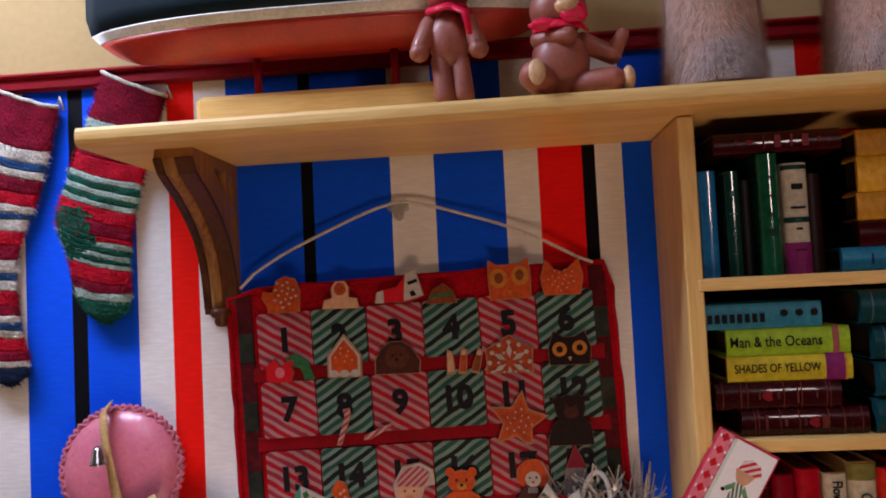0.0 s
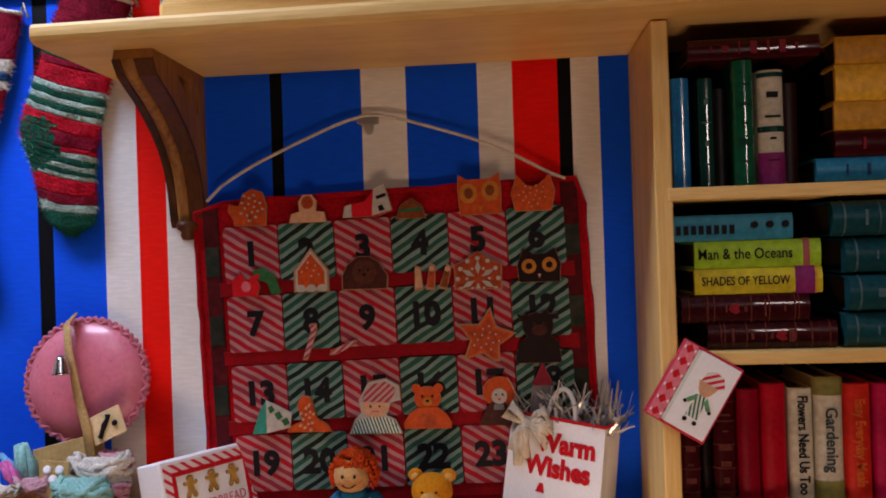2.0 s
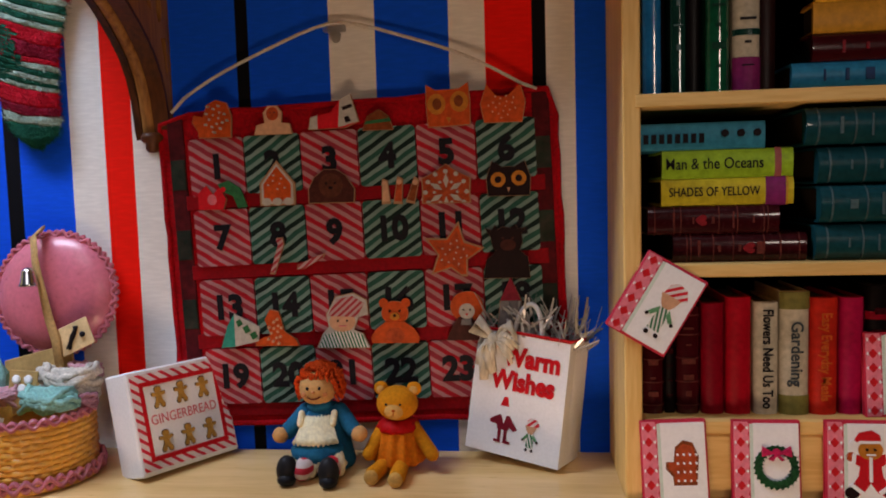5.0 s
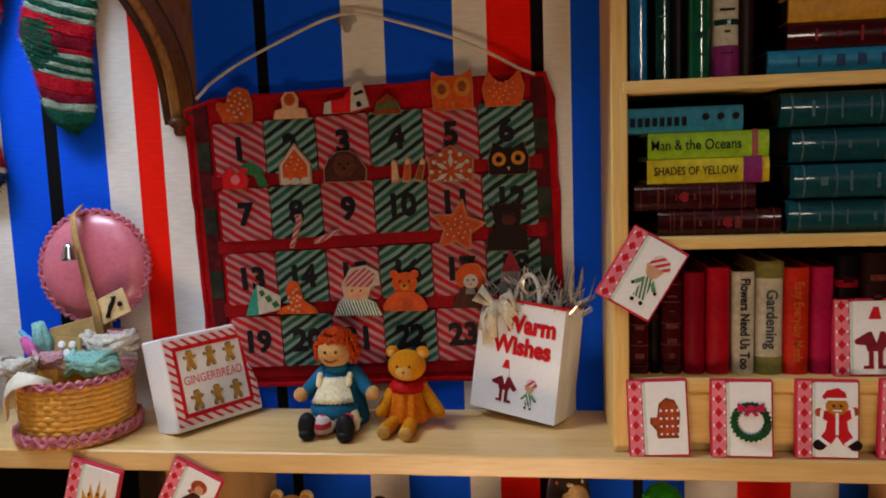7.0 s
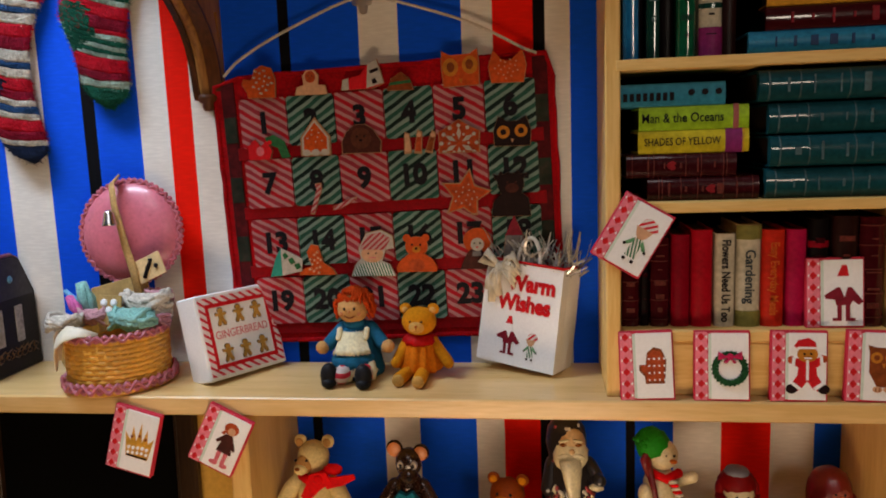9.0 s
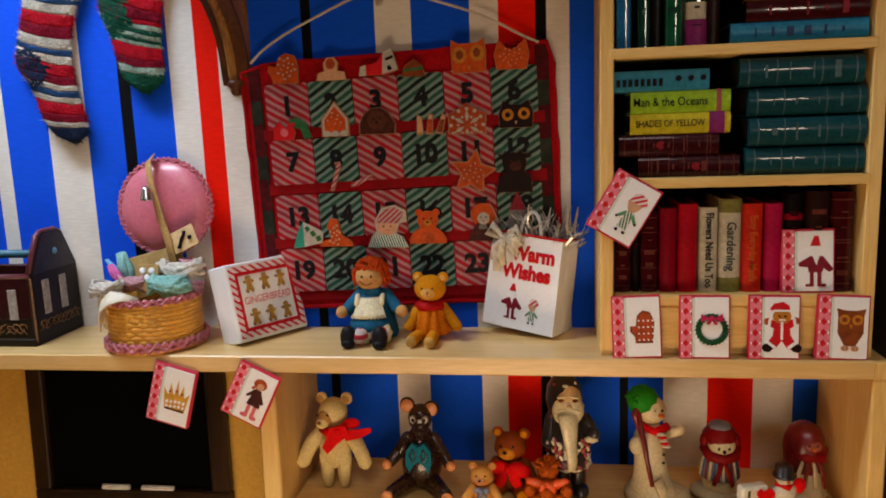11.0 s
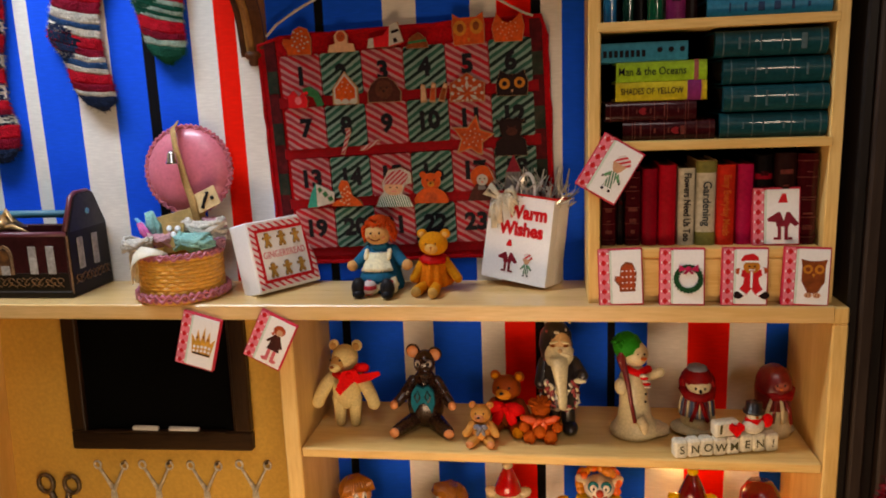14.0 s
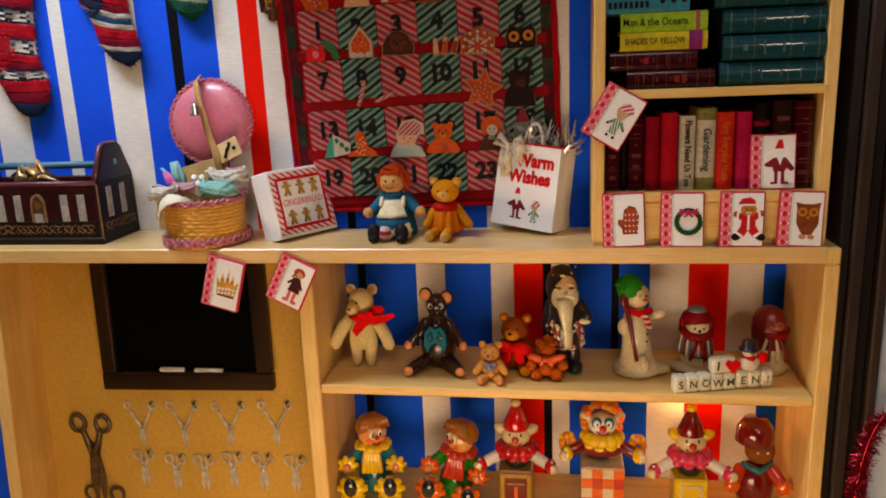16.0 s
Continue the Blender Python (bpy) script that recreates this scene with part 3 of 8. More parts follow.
def book(at, thick, tall, deep, mat, label, bands=(), title="", title_mat=None, bars=0, flat=False, round_spine=0.5, title_size=0.2, squeeze=0.8, band_mat=None, emblem=()):
    """A bound book with its spine to the front: hollow cover, page block, print on the spine. Upright, or lying flat with its head to the left."""
    b = base("book", at, label, "book", "books in the bookcase")
    w, t = thick / 2, 0.035
    body, n = Form(), 10
    outer = [(-w, 0.0)] + [(-w * math.cos(math.pi * i / n), -round_spine * w * 0.8 * math.sin(math.pi * i / n)) for i in range(1, n)] + [(w, 0.0)]
    pts = outer + [(w, deep), (w - t, deep), (w - t, t), (-w + t, t), (-w + t, deep), (-w, deep)]
    k = len(pts)

    def solid(form, plan, z0, z1, m, smooth_to=0):
        c = len(plan)
        vs = [(x, y, z0) for x, y in plan] + [(x, y, z1) for x, y in plan]
        walls = [(i, (i + 1) % c, (i + 1) % c + c, i + c) for i in range(c)]
        form.add(vs, walls[:smooth_to], m, True)
        form.add(vs, walls[smooth_to:], m, False)
        return vs, c

    vs, c = solid(body, pts, 0, tall, mat, len(outer) - 1)
    o = len(outer)
    for dz, rev in ((0, True), (c, False)):
        caps = [tuple(range(dz, dz + o)) , (dz + o - 1, dz + o, dz + o + 1, dz + o + 2), (dz + o + 3, dz + o + 4, dz + o + 5, dz + 0), (dz + 0, dz + o - 1, dz + o + 2, dz + o + 3)]
        body.add(vs, [q[::-1] if rev else q for q in caps], mat)
    turn = T(0, 0, 0, 0, 90, 0) @ T(0, 0, -tall / 2) if flat else T()
    body.v = [tuple(turn @ Vector(v)) for v in body.v]
    if flat:
        body.v = [(x, y, z + w) for x, y, z in body.v]
    part("cover", body, b)
    pg = Form(T(0, 0, w) @ turn if flat else turn).box((0, deep / 2 + t / 2, tall / 2), (thick - 2 * t - 0.002, deep - t - 0.05, tall - 0.08), M["pages"], 0.01)
    part("page_block", pg, b)
    mt = (T(0, 0, w) @ turn) if flat else turn

    def ring(z, dz, m, name, grow=0.012):
        plan = [(x * 1.0 + (grow if x > 0 else -grow) * (abs(x) > w * 0.98), y - grow) for x, y in outer]
        f = Form(mt)
        q = len(plan)
        f.add([(x, y, z) for x, y in plan] + [(x, y, z + dz) for x, y in plan] + [(x, y + 0.03, z) for x, y in plan] + [(x, y + 0.03, z + dz) for x, y in plan],
              [(i, i + 1, i + 1 + q, i + q) for i in range(q - 1)] + [(i + q, i + 1 + q, i + 1 + 3 * q, i + 3 * q) for i in range(q - 1)] + [(i + 1, i, i + 2 * q, i + 1 + 2 * q) for i in range(q - 1)], m)
        part(name, f, b)

    for z, dz, m in bands:
        ring(z * tall, dz * tall, m, "spine_band")
    front = -round_spine * w * 0.8 - 0.012
    if title:
        if flat:
            lettering("title", title, title_size, title_mat, b, (-0.1 * tall, front - 0.002, w, 90, 0, 0), squeeze=squeeze, bold=0.001)
        else:
            lettering("title", title, title_size, title_mat, b, (0, front - 0.002, tall * 0.5, 90, 90, 0), squeeze=squeeze, bold=0.004)
    if bars:
        f = Form(mt)
        rnd = random.Random(int(1000 * (thick + tall + at[0])))
        for i in range(bars):
            z = tall * (0.12 + 0.76 * (i + 0.5) / bars)
            f.box((0, front + 0.006, z), (w * rnd.choice((0.5, 0.9, 1.2)), 0.016, tall * rnd.choice((0.012, 0.02, 0.05))), band_mat or GILT, 0.002)
        part("spine_print", f, b)
    for i, at_z in enumerate(emblem):
        z = at_z * tall
        q = w * 0.42
        shape = [(0, -q), (0.55 * q, -0.6 * q), (0.95 * q, 0.1 * q), (0.75 * q, 0.8 * q), (0.3 * q, 0.9 * q), (0, 0.55 * q), (-0.3 * q, 0.9 * q), (-0.75 * q, 0.8 * q), (-0.95 * q, 0.1 * q), (-0.55 * q, -0.6 * q)]
        part("spine_emblem", Form(mt).slab([(x, z + dz) for x, dz in shape], front - 0.002, front + 0.09, COVERS["faded_red"]), b, "faded red stamped emblem")
    return b


cover("faded_red", (0.26, 0.012, 0.016), 0.5)
R1, R2, R3 = 11.485, 8.98, 6.625
maroon, dark_red = cover("maroon", (0.055, 0.0035, 0.006), 0.22, 0.5), cover("oxblood", (0.042, 0.003, 0.005), 0.25, 0.4)
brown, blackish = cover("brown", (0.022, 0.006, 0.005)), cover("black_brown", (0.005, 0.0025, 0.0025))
blue, green, dkgreen = cover("blue", (0.01, 0.17, 0.42), 0.16, 0.9), cover("green", (0.004, 0.10, 0.045), 0.14, 1.0), cover("dark_green", (0.006, 0.045, 0.034), 0.14, 1.0)
teal, aqua = cover("teal", (0.006, 0.062, 0.074), 0.3, 0.35), cover("aqua", (0.02, 0.24, 0.44), 0.3)
crimson, scarlet, magenta = cover("crimson", (0.26, 0.002, 0.012), 0.35), cover("scarlet", (0.42, 0.005, 0.014), 0.35), cover("magenta", (0.46, 0.008, 0.06), 0.35)
ivory, olive, lime = cover("ivory", (0.62, 0.55, 0.40), 0.4), cover("olive", (0.22, 0.20, 0.05), 0.4), cover("lime", (0.33, 0.55, 0.02), 0.35)
yellow, gold, plum = cover("yellow", (0.68, 0.56, 0.02), 0.35), cover("golden", (0.66, 0.31, 0.025), 0.35), cover("plum", (0.22, 0.02, 0.12), 0.4)

BY = CASE_Y + 0.25
# Top tier.
book((3.25, BY, R1), 0.27, 1.7, 1.2, blue, "slim bright blue book standing on the shelf")
# Added black book: the dark gap between its neighbours put into a cover colour.
book((3.45, BY + 0.3, R1), 0.1, 1.6, 1.0, blackish, "thin added book, shade of the gap put into its black")
book((3.63, BY, R1), 0.22, 1.68, 1.2, dkgreen, "slim glossy dark green book", bars=4, band_mat=SILVER_PRINT)
# Another gap filler, its black cover carrying the shade.
book((3.88, BY + 0.2, R1), 0.24, 1.55, 1.1, blackish, "added book, shade of the gap put into its black")
book((4.19, BY, R1), 0.33, 1.92, 1.3, green, "glossy green leather book with rounded spine", bars=5, band_mat=cover("matt_green", (0.004, 0.05, 0.028), 0.6), round_spine=0.9)
book((4.6, BY, R1), 0.38, 1.75, 1.25, ivory, "ivory book with plum foot and printed spine", bands=((0, 0.28, plum), (0.46, 0.05, dkgreen), (0.94, 0.04, dkgreen)), bars=4, band_mat=M["ink"], round_spine=0.7)
book((4.95, BY + 0.25, R1), 0.28, 1.6, 1.1, brown, "dark brown book standing in shade")
book((4.35, BY - 0.05, R1 + 1.94), 0.33, 1.95, 1.25, maroon, "dark red book lying across the upright books", bars=7, flat=True, band_mat=crimson)
book((6.46, BY, R1), 0.38, 2.46, 1.35, aqua, "bright blue book lying flat at the bottom of a stack", bars=6, flat=True, band_mat=cover("navy", (0.01, 0.05, 0.16)))
book((6.6, BY, R1 + 0.385), 0.40, 2.18, 1.3, maroon, "glossy maroon book lying in a stack", bars=5, flat=True, band_mat=crimson)
book((6.61, BY, R1 + 0.79), 0.44, 2.16, 0.5, gold, "golden yellow book lying in a stack", flat=True, round_spine=0.2)
book((6.63, BY, R1 + 1.235), 0.56, 2.14, 0.5, cover("amber", (0.90, 0.47, 0.03), 0.3), "thick amber yellow book lying in a stack", flat=True, round_spine=0.2)
book((6.64, BY, R1 + 1.80), 0.42, 2.12, 0.5, gold, "golden book on top of a stack", flat=True, round_spine=0.2)
# Middle tier.
book((4.5, BY, R2), 0.42, 1.92, 1.3, dark_red, "dark red leather book lying flat", bars=5, flat=True, bands=tuple((q, 0.008, GILT) for q in (0.1, 0.13, 0.3, 0.45, 0.68, 0.8, 0.94)), emblem=(0.57,))
book((4.12, BY, R2 + 0.425), 0.42, 1.9, 1.3, dark_red, "dark red leather book with faded gilt lines", bars=5, flat=True, bands=tuple((q, 0.008, GILT) for q in (0.05, 0.2, 0.25, 0.54, 0.68, 0.88, 0.91)), emblem=(0.41,))
book((4.33, BY, R2 + 0.85), 0.40, 1.9, 1.25, yellow, "yellow book lying flat with dark lettering", flat=True, bands=((0.79, 0.15, plum), (0.945, 0.012, gold)), title="SHADES OF YELLOW", title_mat=M["ink"], title_size=0.19, squeeze=0.74, round_spine=0.25)
book((4.33, BY, R2 + 1.255), 0.42, 1.88, 1.25, lime, "lime green book lying flat with dark lettering", flat=True, bands=((0.86, 0.05, cover("dusty_pink", (0.36, 0.10, 0.09), 0.4)),), title="Man & the Oceans", title_mat=M["ink"], title_size=0.235, squeeze=0.8, round_spine=0.25)
franklin = book((3.97, BY, R2 + 1.68), 0.40, 1.8, 1.25, cover("sky", (0.03, 0.24, 0.36), 0.35), "sky blue book on top of a stack", flat=True, round_spine=0.25)
f = Form()
for i in range(8):
    f.box((-0.82 + 0.115 * i, -0.075, 0.17), (0.075, 0.01, 0.14), M["ink"], 0.003)
part("spine_print", f, franklin)
for x in (0.32, 0.55, 0.78):
    part("spine_dot", Form().slab(oval(x, 0.23, 0.055, 0.055, 14), -0.082, -0.06, M["ink"]), franklin)
for i, (x, t, n) in enumerate(((6.65, 0.53, 2.15), (6.67, 0.53, 2.1), (6.66, 0.53, 2.12), (6.52, 0.53, 2.22))):
    book((x - 0.02, BY - 0.06 * (i % 2), R2 + 0.565 * i), t, n, 1.35, teal, "dark teal leather book lying in a stack of four", bars=4, flat=True, bands=((0.07, 0.012, SILVER_PRINT), (0.3, 0.01, SILVER_PRINT), (0.66, 0.01, SILVER_PRINT), (0.93, 0.012, SILVER_PRINT)), band_mat=SILVER_PRINT, round_spine=0.8)
# Bottom tier.
B3 = BY + 0.15
# The thin black entry is a filler; its colour is the gap's shade.
for x, t, h, m, label, title, size in (
    (3.26, 0.33, 1.62, maroon, "maroon book at the end of the row", "", 0), (3.52, 0.16, 1.5, blackish, "thin black filler book, shade of the gap put into its colour", "", 0), (3.79, 0.34, 1.66, maroon, "maroon leather book with faded gilt bands", "", 0),
    (4.16, 0.34, 1.72, crimson, "crimson cloth-bound book in the row", "", 0), (4.54, 0.38, 1.8, scarlet, "red cloth-bound book in the row", "", 0), (4.945, 0.36, 1.72, ivory, "ivory book titled with black letters", "Flowers Need Us Too", 0.215),
    (5.36, 0.42, 1.88, ivory, "ivory book with olive bands and grey title", "Gardening", 0.25), (5.785, 0.4, 1.78, cover("vermilion", (0.60, 0.025, 0.010), 0.35), "scarlet book with orange title", "Easy Everyday Meals", 0.21), (6.185, 0.34, 1.78, magenta, "magenta red book in the row", "", 0),
    (6.555, 0.34, 1.96, blackish, "black book with a red band", "", 0), (7.0, 0.44, 2.0, brown, "dark red-brown book in the row", "", 0), (7.47, 0.44, 1.98, maroon, "maroon book at the end of the row", "", 0)):
    bands = ()
    if title == "Gardening":
        bands = ((0, 0.16, olive), (0.86, 0.14, olive))
    if m is blackish and t > 0.3:
        bands = ((0.74, 0.06, crimson),)
    if m is maroon:
        bands = tuple((q, 0.012, GILT) for q in (0.08, 0.3, 0.52, 0.74, 0.92))
    tm = {"Flowers Need Us Too": M["ink"], "Gardening": cover("grey_print", (0.06, 0.075, 0.08)), "Easy Everyday Meals": cover("orange_print", (0.70, 0.13, 0.02))}.get(title)
    book((x, B3, R3), t, h, 1.3, m, label, bands=bands, title=title, title_mat=tm, title_size=size, bars=0 if title or m in (ivory, crimson, scarlet, magenta) else 5, band_mat=GILT if m in (maroon, brown) else dark_red, squeeze=0.78 if len(title) > 10 else 0.95, round_spine=0.7)

# ---- advent calendar ----
CAL = (-5.28, -0.16, 11.64, 0, -1.9, 0)
cal = base("advent_calendar", CAL, "red felt advent calendar with numbered striped pockets on a string", "calendar")
rnd = random.Random(4)
W, H = 7.16, 5.76
outline = []
for (x0, z0), (x1, z1) in (((0.15, -H), (W - 0.1, -H)), ((W, -H + 0.12), (W, -0.15)), ((W - 0.12, 0), (0.15, 0)), ((0, -0.15), (0, -H + 0.12))):
    n = 16
    for i in range(n):
        t = i / n
        j = 0.03 * noise.noise((x0 * 3 + (x1 - x0) * t * 2.1, z0 + (z1 - z0) * t * 2.1, 7))
        outline.append((x0 + (x1 - x0) * t + j, z0 + (z1 - z0) * t + j))
part("felt_backing", Form().slab(outline, -0.03, 0.06, M["felt"]), cal)
PW, PITCH, PX, PZ = 1.047, 1.287, 0.53, -0.47
part("hem", Form().tube([(x, -0.02, z) for x, z in outline], 0.055, M["felt"], 6, closed=True), cal)
for side in (0.30, W - 0.24):
    part("side_ribbon", Form().box((side, -0.045, -H / 2), (0.3, 0.03, H - 0.12), M["plaid_red"], 0.01), cal, "dark red plaid ribbon")
    for r in range(4):
        part("plaid_square", Form().box((side, -0.062, PZ - 0.62 - PITCH * r), (0.27, 0.025, 0.55), M["plaid"], 0.01), cal, "dark green plaid patch")
for r in range(4):
    z0 = PZ - PITCH * r
    part("pocket_ribbon", Form().box((PX + 3 * PW, -0.055, z0 - 1.14), (6 * PW + 0.25, 0.03, 0.27), M["ribbon"], 0.01), cal, "dark red satin ribbon between pocket rows")
    for c in range(6):
        day = r * 6 + c + 1
        x0 = PX + PW * c
        k = M["pk_red"] if c % 2 == 0 else M["pk_green"]
        body = Form()
        tilt = rnd.uniform(-0.6, 0.6)
        r0, xl, xr, zl = 0.07, x0 + 0.012, x0 + PW - 0.014, z0 - 1.03
        rounded = [(cx + r0 * math.cos(a * math.pi / 8), cz + r0 * math.sin(a * math.pi / 8)) for cx, cz, q in ((xr - r0, z0 - r0, 0), (xl + r0, z0 - r0, 4), (xl + r0, zl + r0, 8), (xr - r0, zl + r0, 12)) for a in range(q, q + 5)]
        body.slab(rounded, -0.105 - 0.01 * (c % 2), -0.05, k)
        pocket = part("pocket", body, cal, "red and pink striped pocket" if k is M["pk_red"] else "green striped pocket")
        if day < 25:
            lettering("number", str(day), 0.6, M["ink"], pocket, (x0 + PW * 0.5, -0.122, z0 - 0.53, 90, tilt, 0), bold=0.028, squeeze=0.98)
string = [(0.25, -0.05, 0.05)]
for i in range(1, 24):
    t = i / 24
    string.append((0.25 + 6.62 * t, -0.03 - 0.04 * math.sin(9 * t), 0.05 + 1.36 * (1 - abs(2 * (t + 0.02) - 1) ** 1.45) + 0.02 * math.sin(17 * t)))
string.append((6.87, -0.05, 0.0))
part("hanging_string", Form().tube(string, 0.03, M["string"], 6), cal, "thin white cotton string")
glue = Form().ball((0, 0, 0), (0.21, 0.012, 0.11), M["putty"], rough=0.3).ball((0.02, 0, -0.13), (0.09, 0.011, 0.13), M["putty"], rough=0.35)
thing("glue_blob", glue, (-1.98, -0.07, 13.1), "clear smeared glue blob holding the string", "glue")

# ---- paper cut-outs tucked into the pockets ----
C = {
    "puppy": plain("puppy_brown_print", (0.11, 0.032, 0.016), 0.5, 0.3, 3, 14, 0.1),
    "dull_white": plain("dulled_white_print", (0.50, 0.45, 0.38), 0.5, 0.15, 3, 14, 0.1),
    "ginger": plain("ginger_print", (0.50, 0.075, 0.016), 0.5, 0.3, 3, 14, 0.1), "ginger_d": plain("dark_ginger_print", (0.26, 0.06, 0.012), 0.5, 0.3, 3, 14, 0.1),
    "choc": plain("chocolate_print", (0.075, 0.018, 0.012), 0.5, 0.3, 3, 14, 0.1), "dark": plain("dark_brown_print", (0.016, 0.005, 0.005), 0.5, 0.3, 3, 14, 0.1),
    "orange": plain("orange_print", (0.62, 0.085, 0.010), 0.5, 0.25, 3, 14, 0.1), "amber": plain("amber_print", (0.58, 0.21, 0.02), 0.5, 0.2, 3, 14, 0.1),
    "teal": plain("teal_print", (0.03, 0.30, 0.22), 0.5, 0.2, 3, 14, 0.1), "leaf": plain("leaf_print", (0.03, 0.15, 0.05), 0.5, 0.3, 3, 14, 0.1),
    "pink": plain("pink_print", (0.72, 0.16, 0.18), 0.5, 0.2, 3, 14, 0.1), "skin": plain("peach_print", (0.66, 0.36, 0.20), 0.5, 0.15, 3, 14, 0.1),
    "grey": plain("grey_print", (0.20, 0.18, 0.17), 0.5, 0.2, 3, 14, 0.1), "santa_red": plain("dark_red_print", (0.24, 0.014, 0.028), 0.5, 0.25, 3, 14, 0.1),
    "hat_stripe": striped("hat_stripe_print", [(0, (0.66, 0.02, 0.03)), (0.5, (0.78, 0.7, 0.66))], -0.9, 0.12), "suit_stripe": striped("suit_stripe_print", [(0, (0.02, 0.16, 0.06)), (0.5, (0.76, 0.74, 0.68))], 3.0, 0.18),
    "gold_leaf": plain("gold_print", (0.60, 0.31, 0.05), 0.4, 0.35, 3, 14, 0.2),
    "sage": plain("sage_green_print", (0.14, 0.36, 0.17), 0.5, 0.3, 4, 16, 0.1),
    "cane": striped("dull_pink_stripe_print", [(0, (0.42, 0.05, 0.055)), (0.5, (0.52, 0.33, 0.30))], -0.9, 0.12),
    "wreath": plain("dark_wreath_print", (0.012, 0.085, 0.025), 0.5, 0.5, 6, 20, 0.2),
    "bow": plain("magenta_bow_print", (0.62, 0.02, 0.10), 0.5, 0.3, 6, 20, 0.1),
    "gold_b": plain("bright_gold_print", (0.85, 0.42, 0.04), 0.35, 0.3, 4, 16, 0.2),
}


def grow(pts, k, cx, cz):
    return [(cx + (x - cx) * k, cz + (z - cz) * k) for x, z in pts]


def above(pts, low):
    """Cuts a shape off straight along its foot, where the pocket hides it."""
    out = []
    for (x0, z0), (x1, z1) in zip(pts, pts[1:] + pts[:1]):
        if z0 >= low:
            out.append((x0, z0))
        if (z0 >= low) != (z1 >= low):
            t = (low - z0) / (z1 - z0)
            out.append((x0 + (x1 - x0) * t, low))
    return out


def cutout(x, z, layers, label, lean=0.0, rim=1.03, depth=-0.33, low=None):
    """A little printed card shape: pale card behind, printed layers on it."""
    f = Form()
    if low is not None:
        layers = [(above(p, low), key) for p, key in layers]
        layers = [(p, key) for p, key in layers if len(p) > 2]
    first = layers[0][0]
    cx, cz = sum(p[0] for p in first) / len(first), sum(p[1] for p in first) / len(first)
    f.slab(grow(first, rim, cx, cz), -0.012, 0.03, M["card_rim"])
    for i, (pts, key) in enumerate(layers):
        f.slab(pts, -0.022 - 0.006 * i, -0.0, C[key] if key in C else M[key])
    return thing("paper_ornament", f, (x, depth, z, 0, lean, 0), label, "paper ornament", "ornaments in the calendar")


def dots(cx, cz, rx, rz, n, r, key, seed=1):
    q = random.Random(seed)
    out = []
    for i in range(n):
        a, b = 2.4 * i, math.sqrt((i + 0.5) / n)
        out.append((oval(cx + rx * b * math.cos(a), cz + rz * b * math.sin(a), r, r, 8), key))
    return out


mitten = [(-0.28, -0.32), (0.3, -0.32), (0.32, 0.05), (0.24, 0.28), (0.05, 0.34), (-0.12, 0.26), (-0.2, 0.04), (-0.36, 0.08), (-0.4, -0.04), (-0.3, -0.2)]
cutout(-4.18, 11.54, [(mitten, "orange")] + dots(0.05, 0.02, 0.24, 0.26, 16, 0.022, "dull_white"), "orange mitten paper cut-out with white dots")
cutout(-3.09, 11.48, [([(-0.34, -0.24), (0.34, -0.24), (0.3, -0.06), (0.15, -0.04), (0.17, 0.14), (0.08, 0.26), (-0.08, 0.26), (-0.17, 0.14), (-0.15, -0.04), (-0.3, -0.08)], "skin"), (oval(0, 0.12, 0.11, 0.12), "ginger"), (oval(-0.04, 0.14, 0.015, 0.015, 8), "choc"), (oval(0.04, 0.14, 0.015, 0.015, 8), "choc")], "brown gingerbread figure paper cut-out")
cutout(-1.98, 11.57, [([(-0.48, -0.22), (0.15, -0.28), (0.42, -0.2), (0.34, 0.28), (0.14, 0.22), (-0.05, 0.02), (-0.42, -0.02)], "red_ink"), ([(-0.48, -0.22), (-0.32, -0.24), (-0.3, 0.0), (-0.42, -0.02)], "dull_white"), ([(0.05, -0.26), (0.42, -0.2), (0.34, 0.28), (0.14, 0.22)], "dull_white"), ([(0.2, -0.2), (0.3, -0.18), (0.26, -0.08), (0.18, -0.1)], "dark"), ([(0.18, 0.02), (0.36, 0.06), (0.34, 0.12), (0.16, 0.08)], "dark")], "red and white stocking paper cut-out", -6)
cutout(-1.2, 11.43, [([(-0.27, -0.18), (0.27, -0.18), (0.2, 0.05), (0.02, 0.18), (-0.18, 0.06)], "ginger_d"), ([(-0.24, -0.08), (0.24, -0.04), (0.22, 0.02), (-0.2, -0.02)], "leaf")], "brown dome paper cut-out with green bands")
owl = [(-0.36, -0.36), (0.36, -0.36), (0.38, 0.05), (0.36, 0.36), (0.2, 0.26), (-0.2, 0.26), (-0.36, 0.36), (-0.38, 0.05)]
cutout(0.05, 11.64, [(owl, "orange"), (oval(-0.2, 0.02, 0.16, 0.18), "amber"), (oval(0.2, 0.04, 0.16, 0.18), "amber"), (oval(-0.19, 0.02, 0.08, 0.1), "ginger_d"), (oval(0.19, 0.05, 0.08, 0.1), "ginger_d"), ([(-0.04, -0.22), (0.04, -0.22), (0, -0.32)], "amber")], "orange owl paper cut-out with round eyes", -2)
cutout(1.0, 11.63, [([(-0.32, -0.32), (0.32, -0.32), (0.38, 0.02), (0.3, 0.32), (0.1, 0.14), (0, 0.1), (-0.12, 0.14), (-0.28, 0.32), (-0.38, 0.0)], "orange")] + dots(0, -0.05, 0.25, 0.22, 18, 0.014, "skin"), "orange tulip-shaped paper cut-out with pale specks")
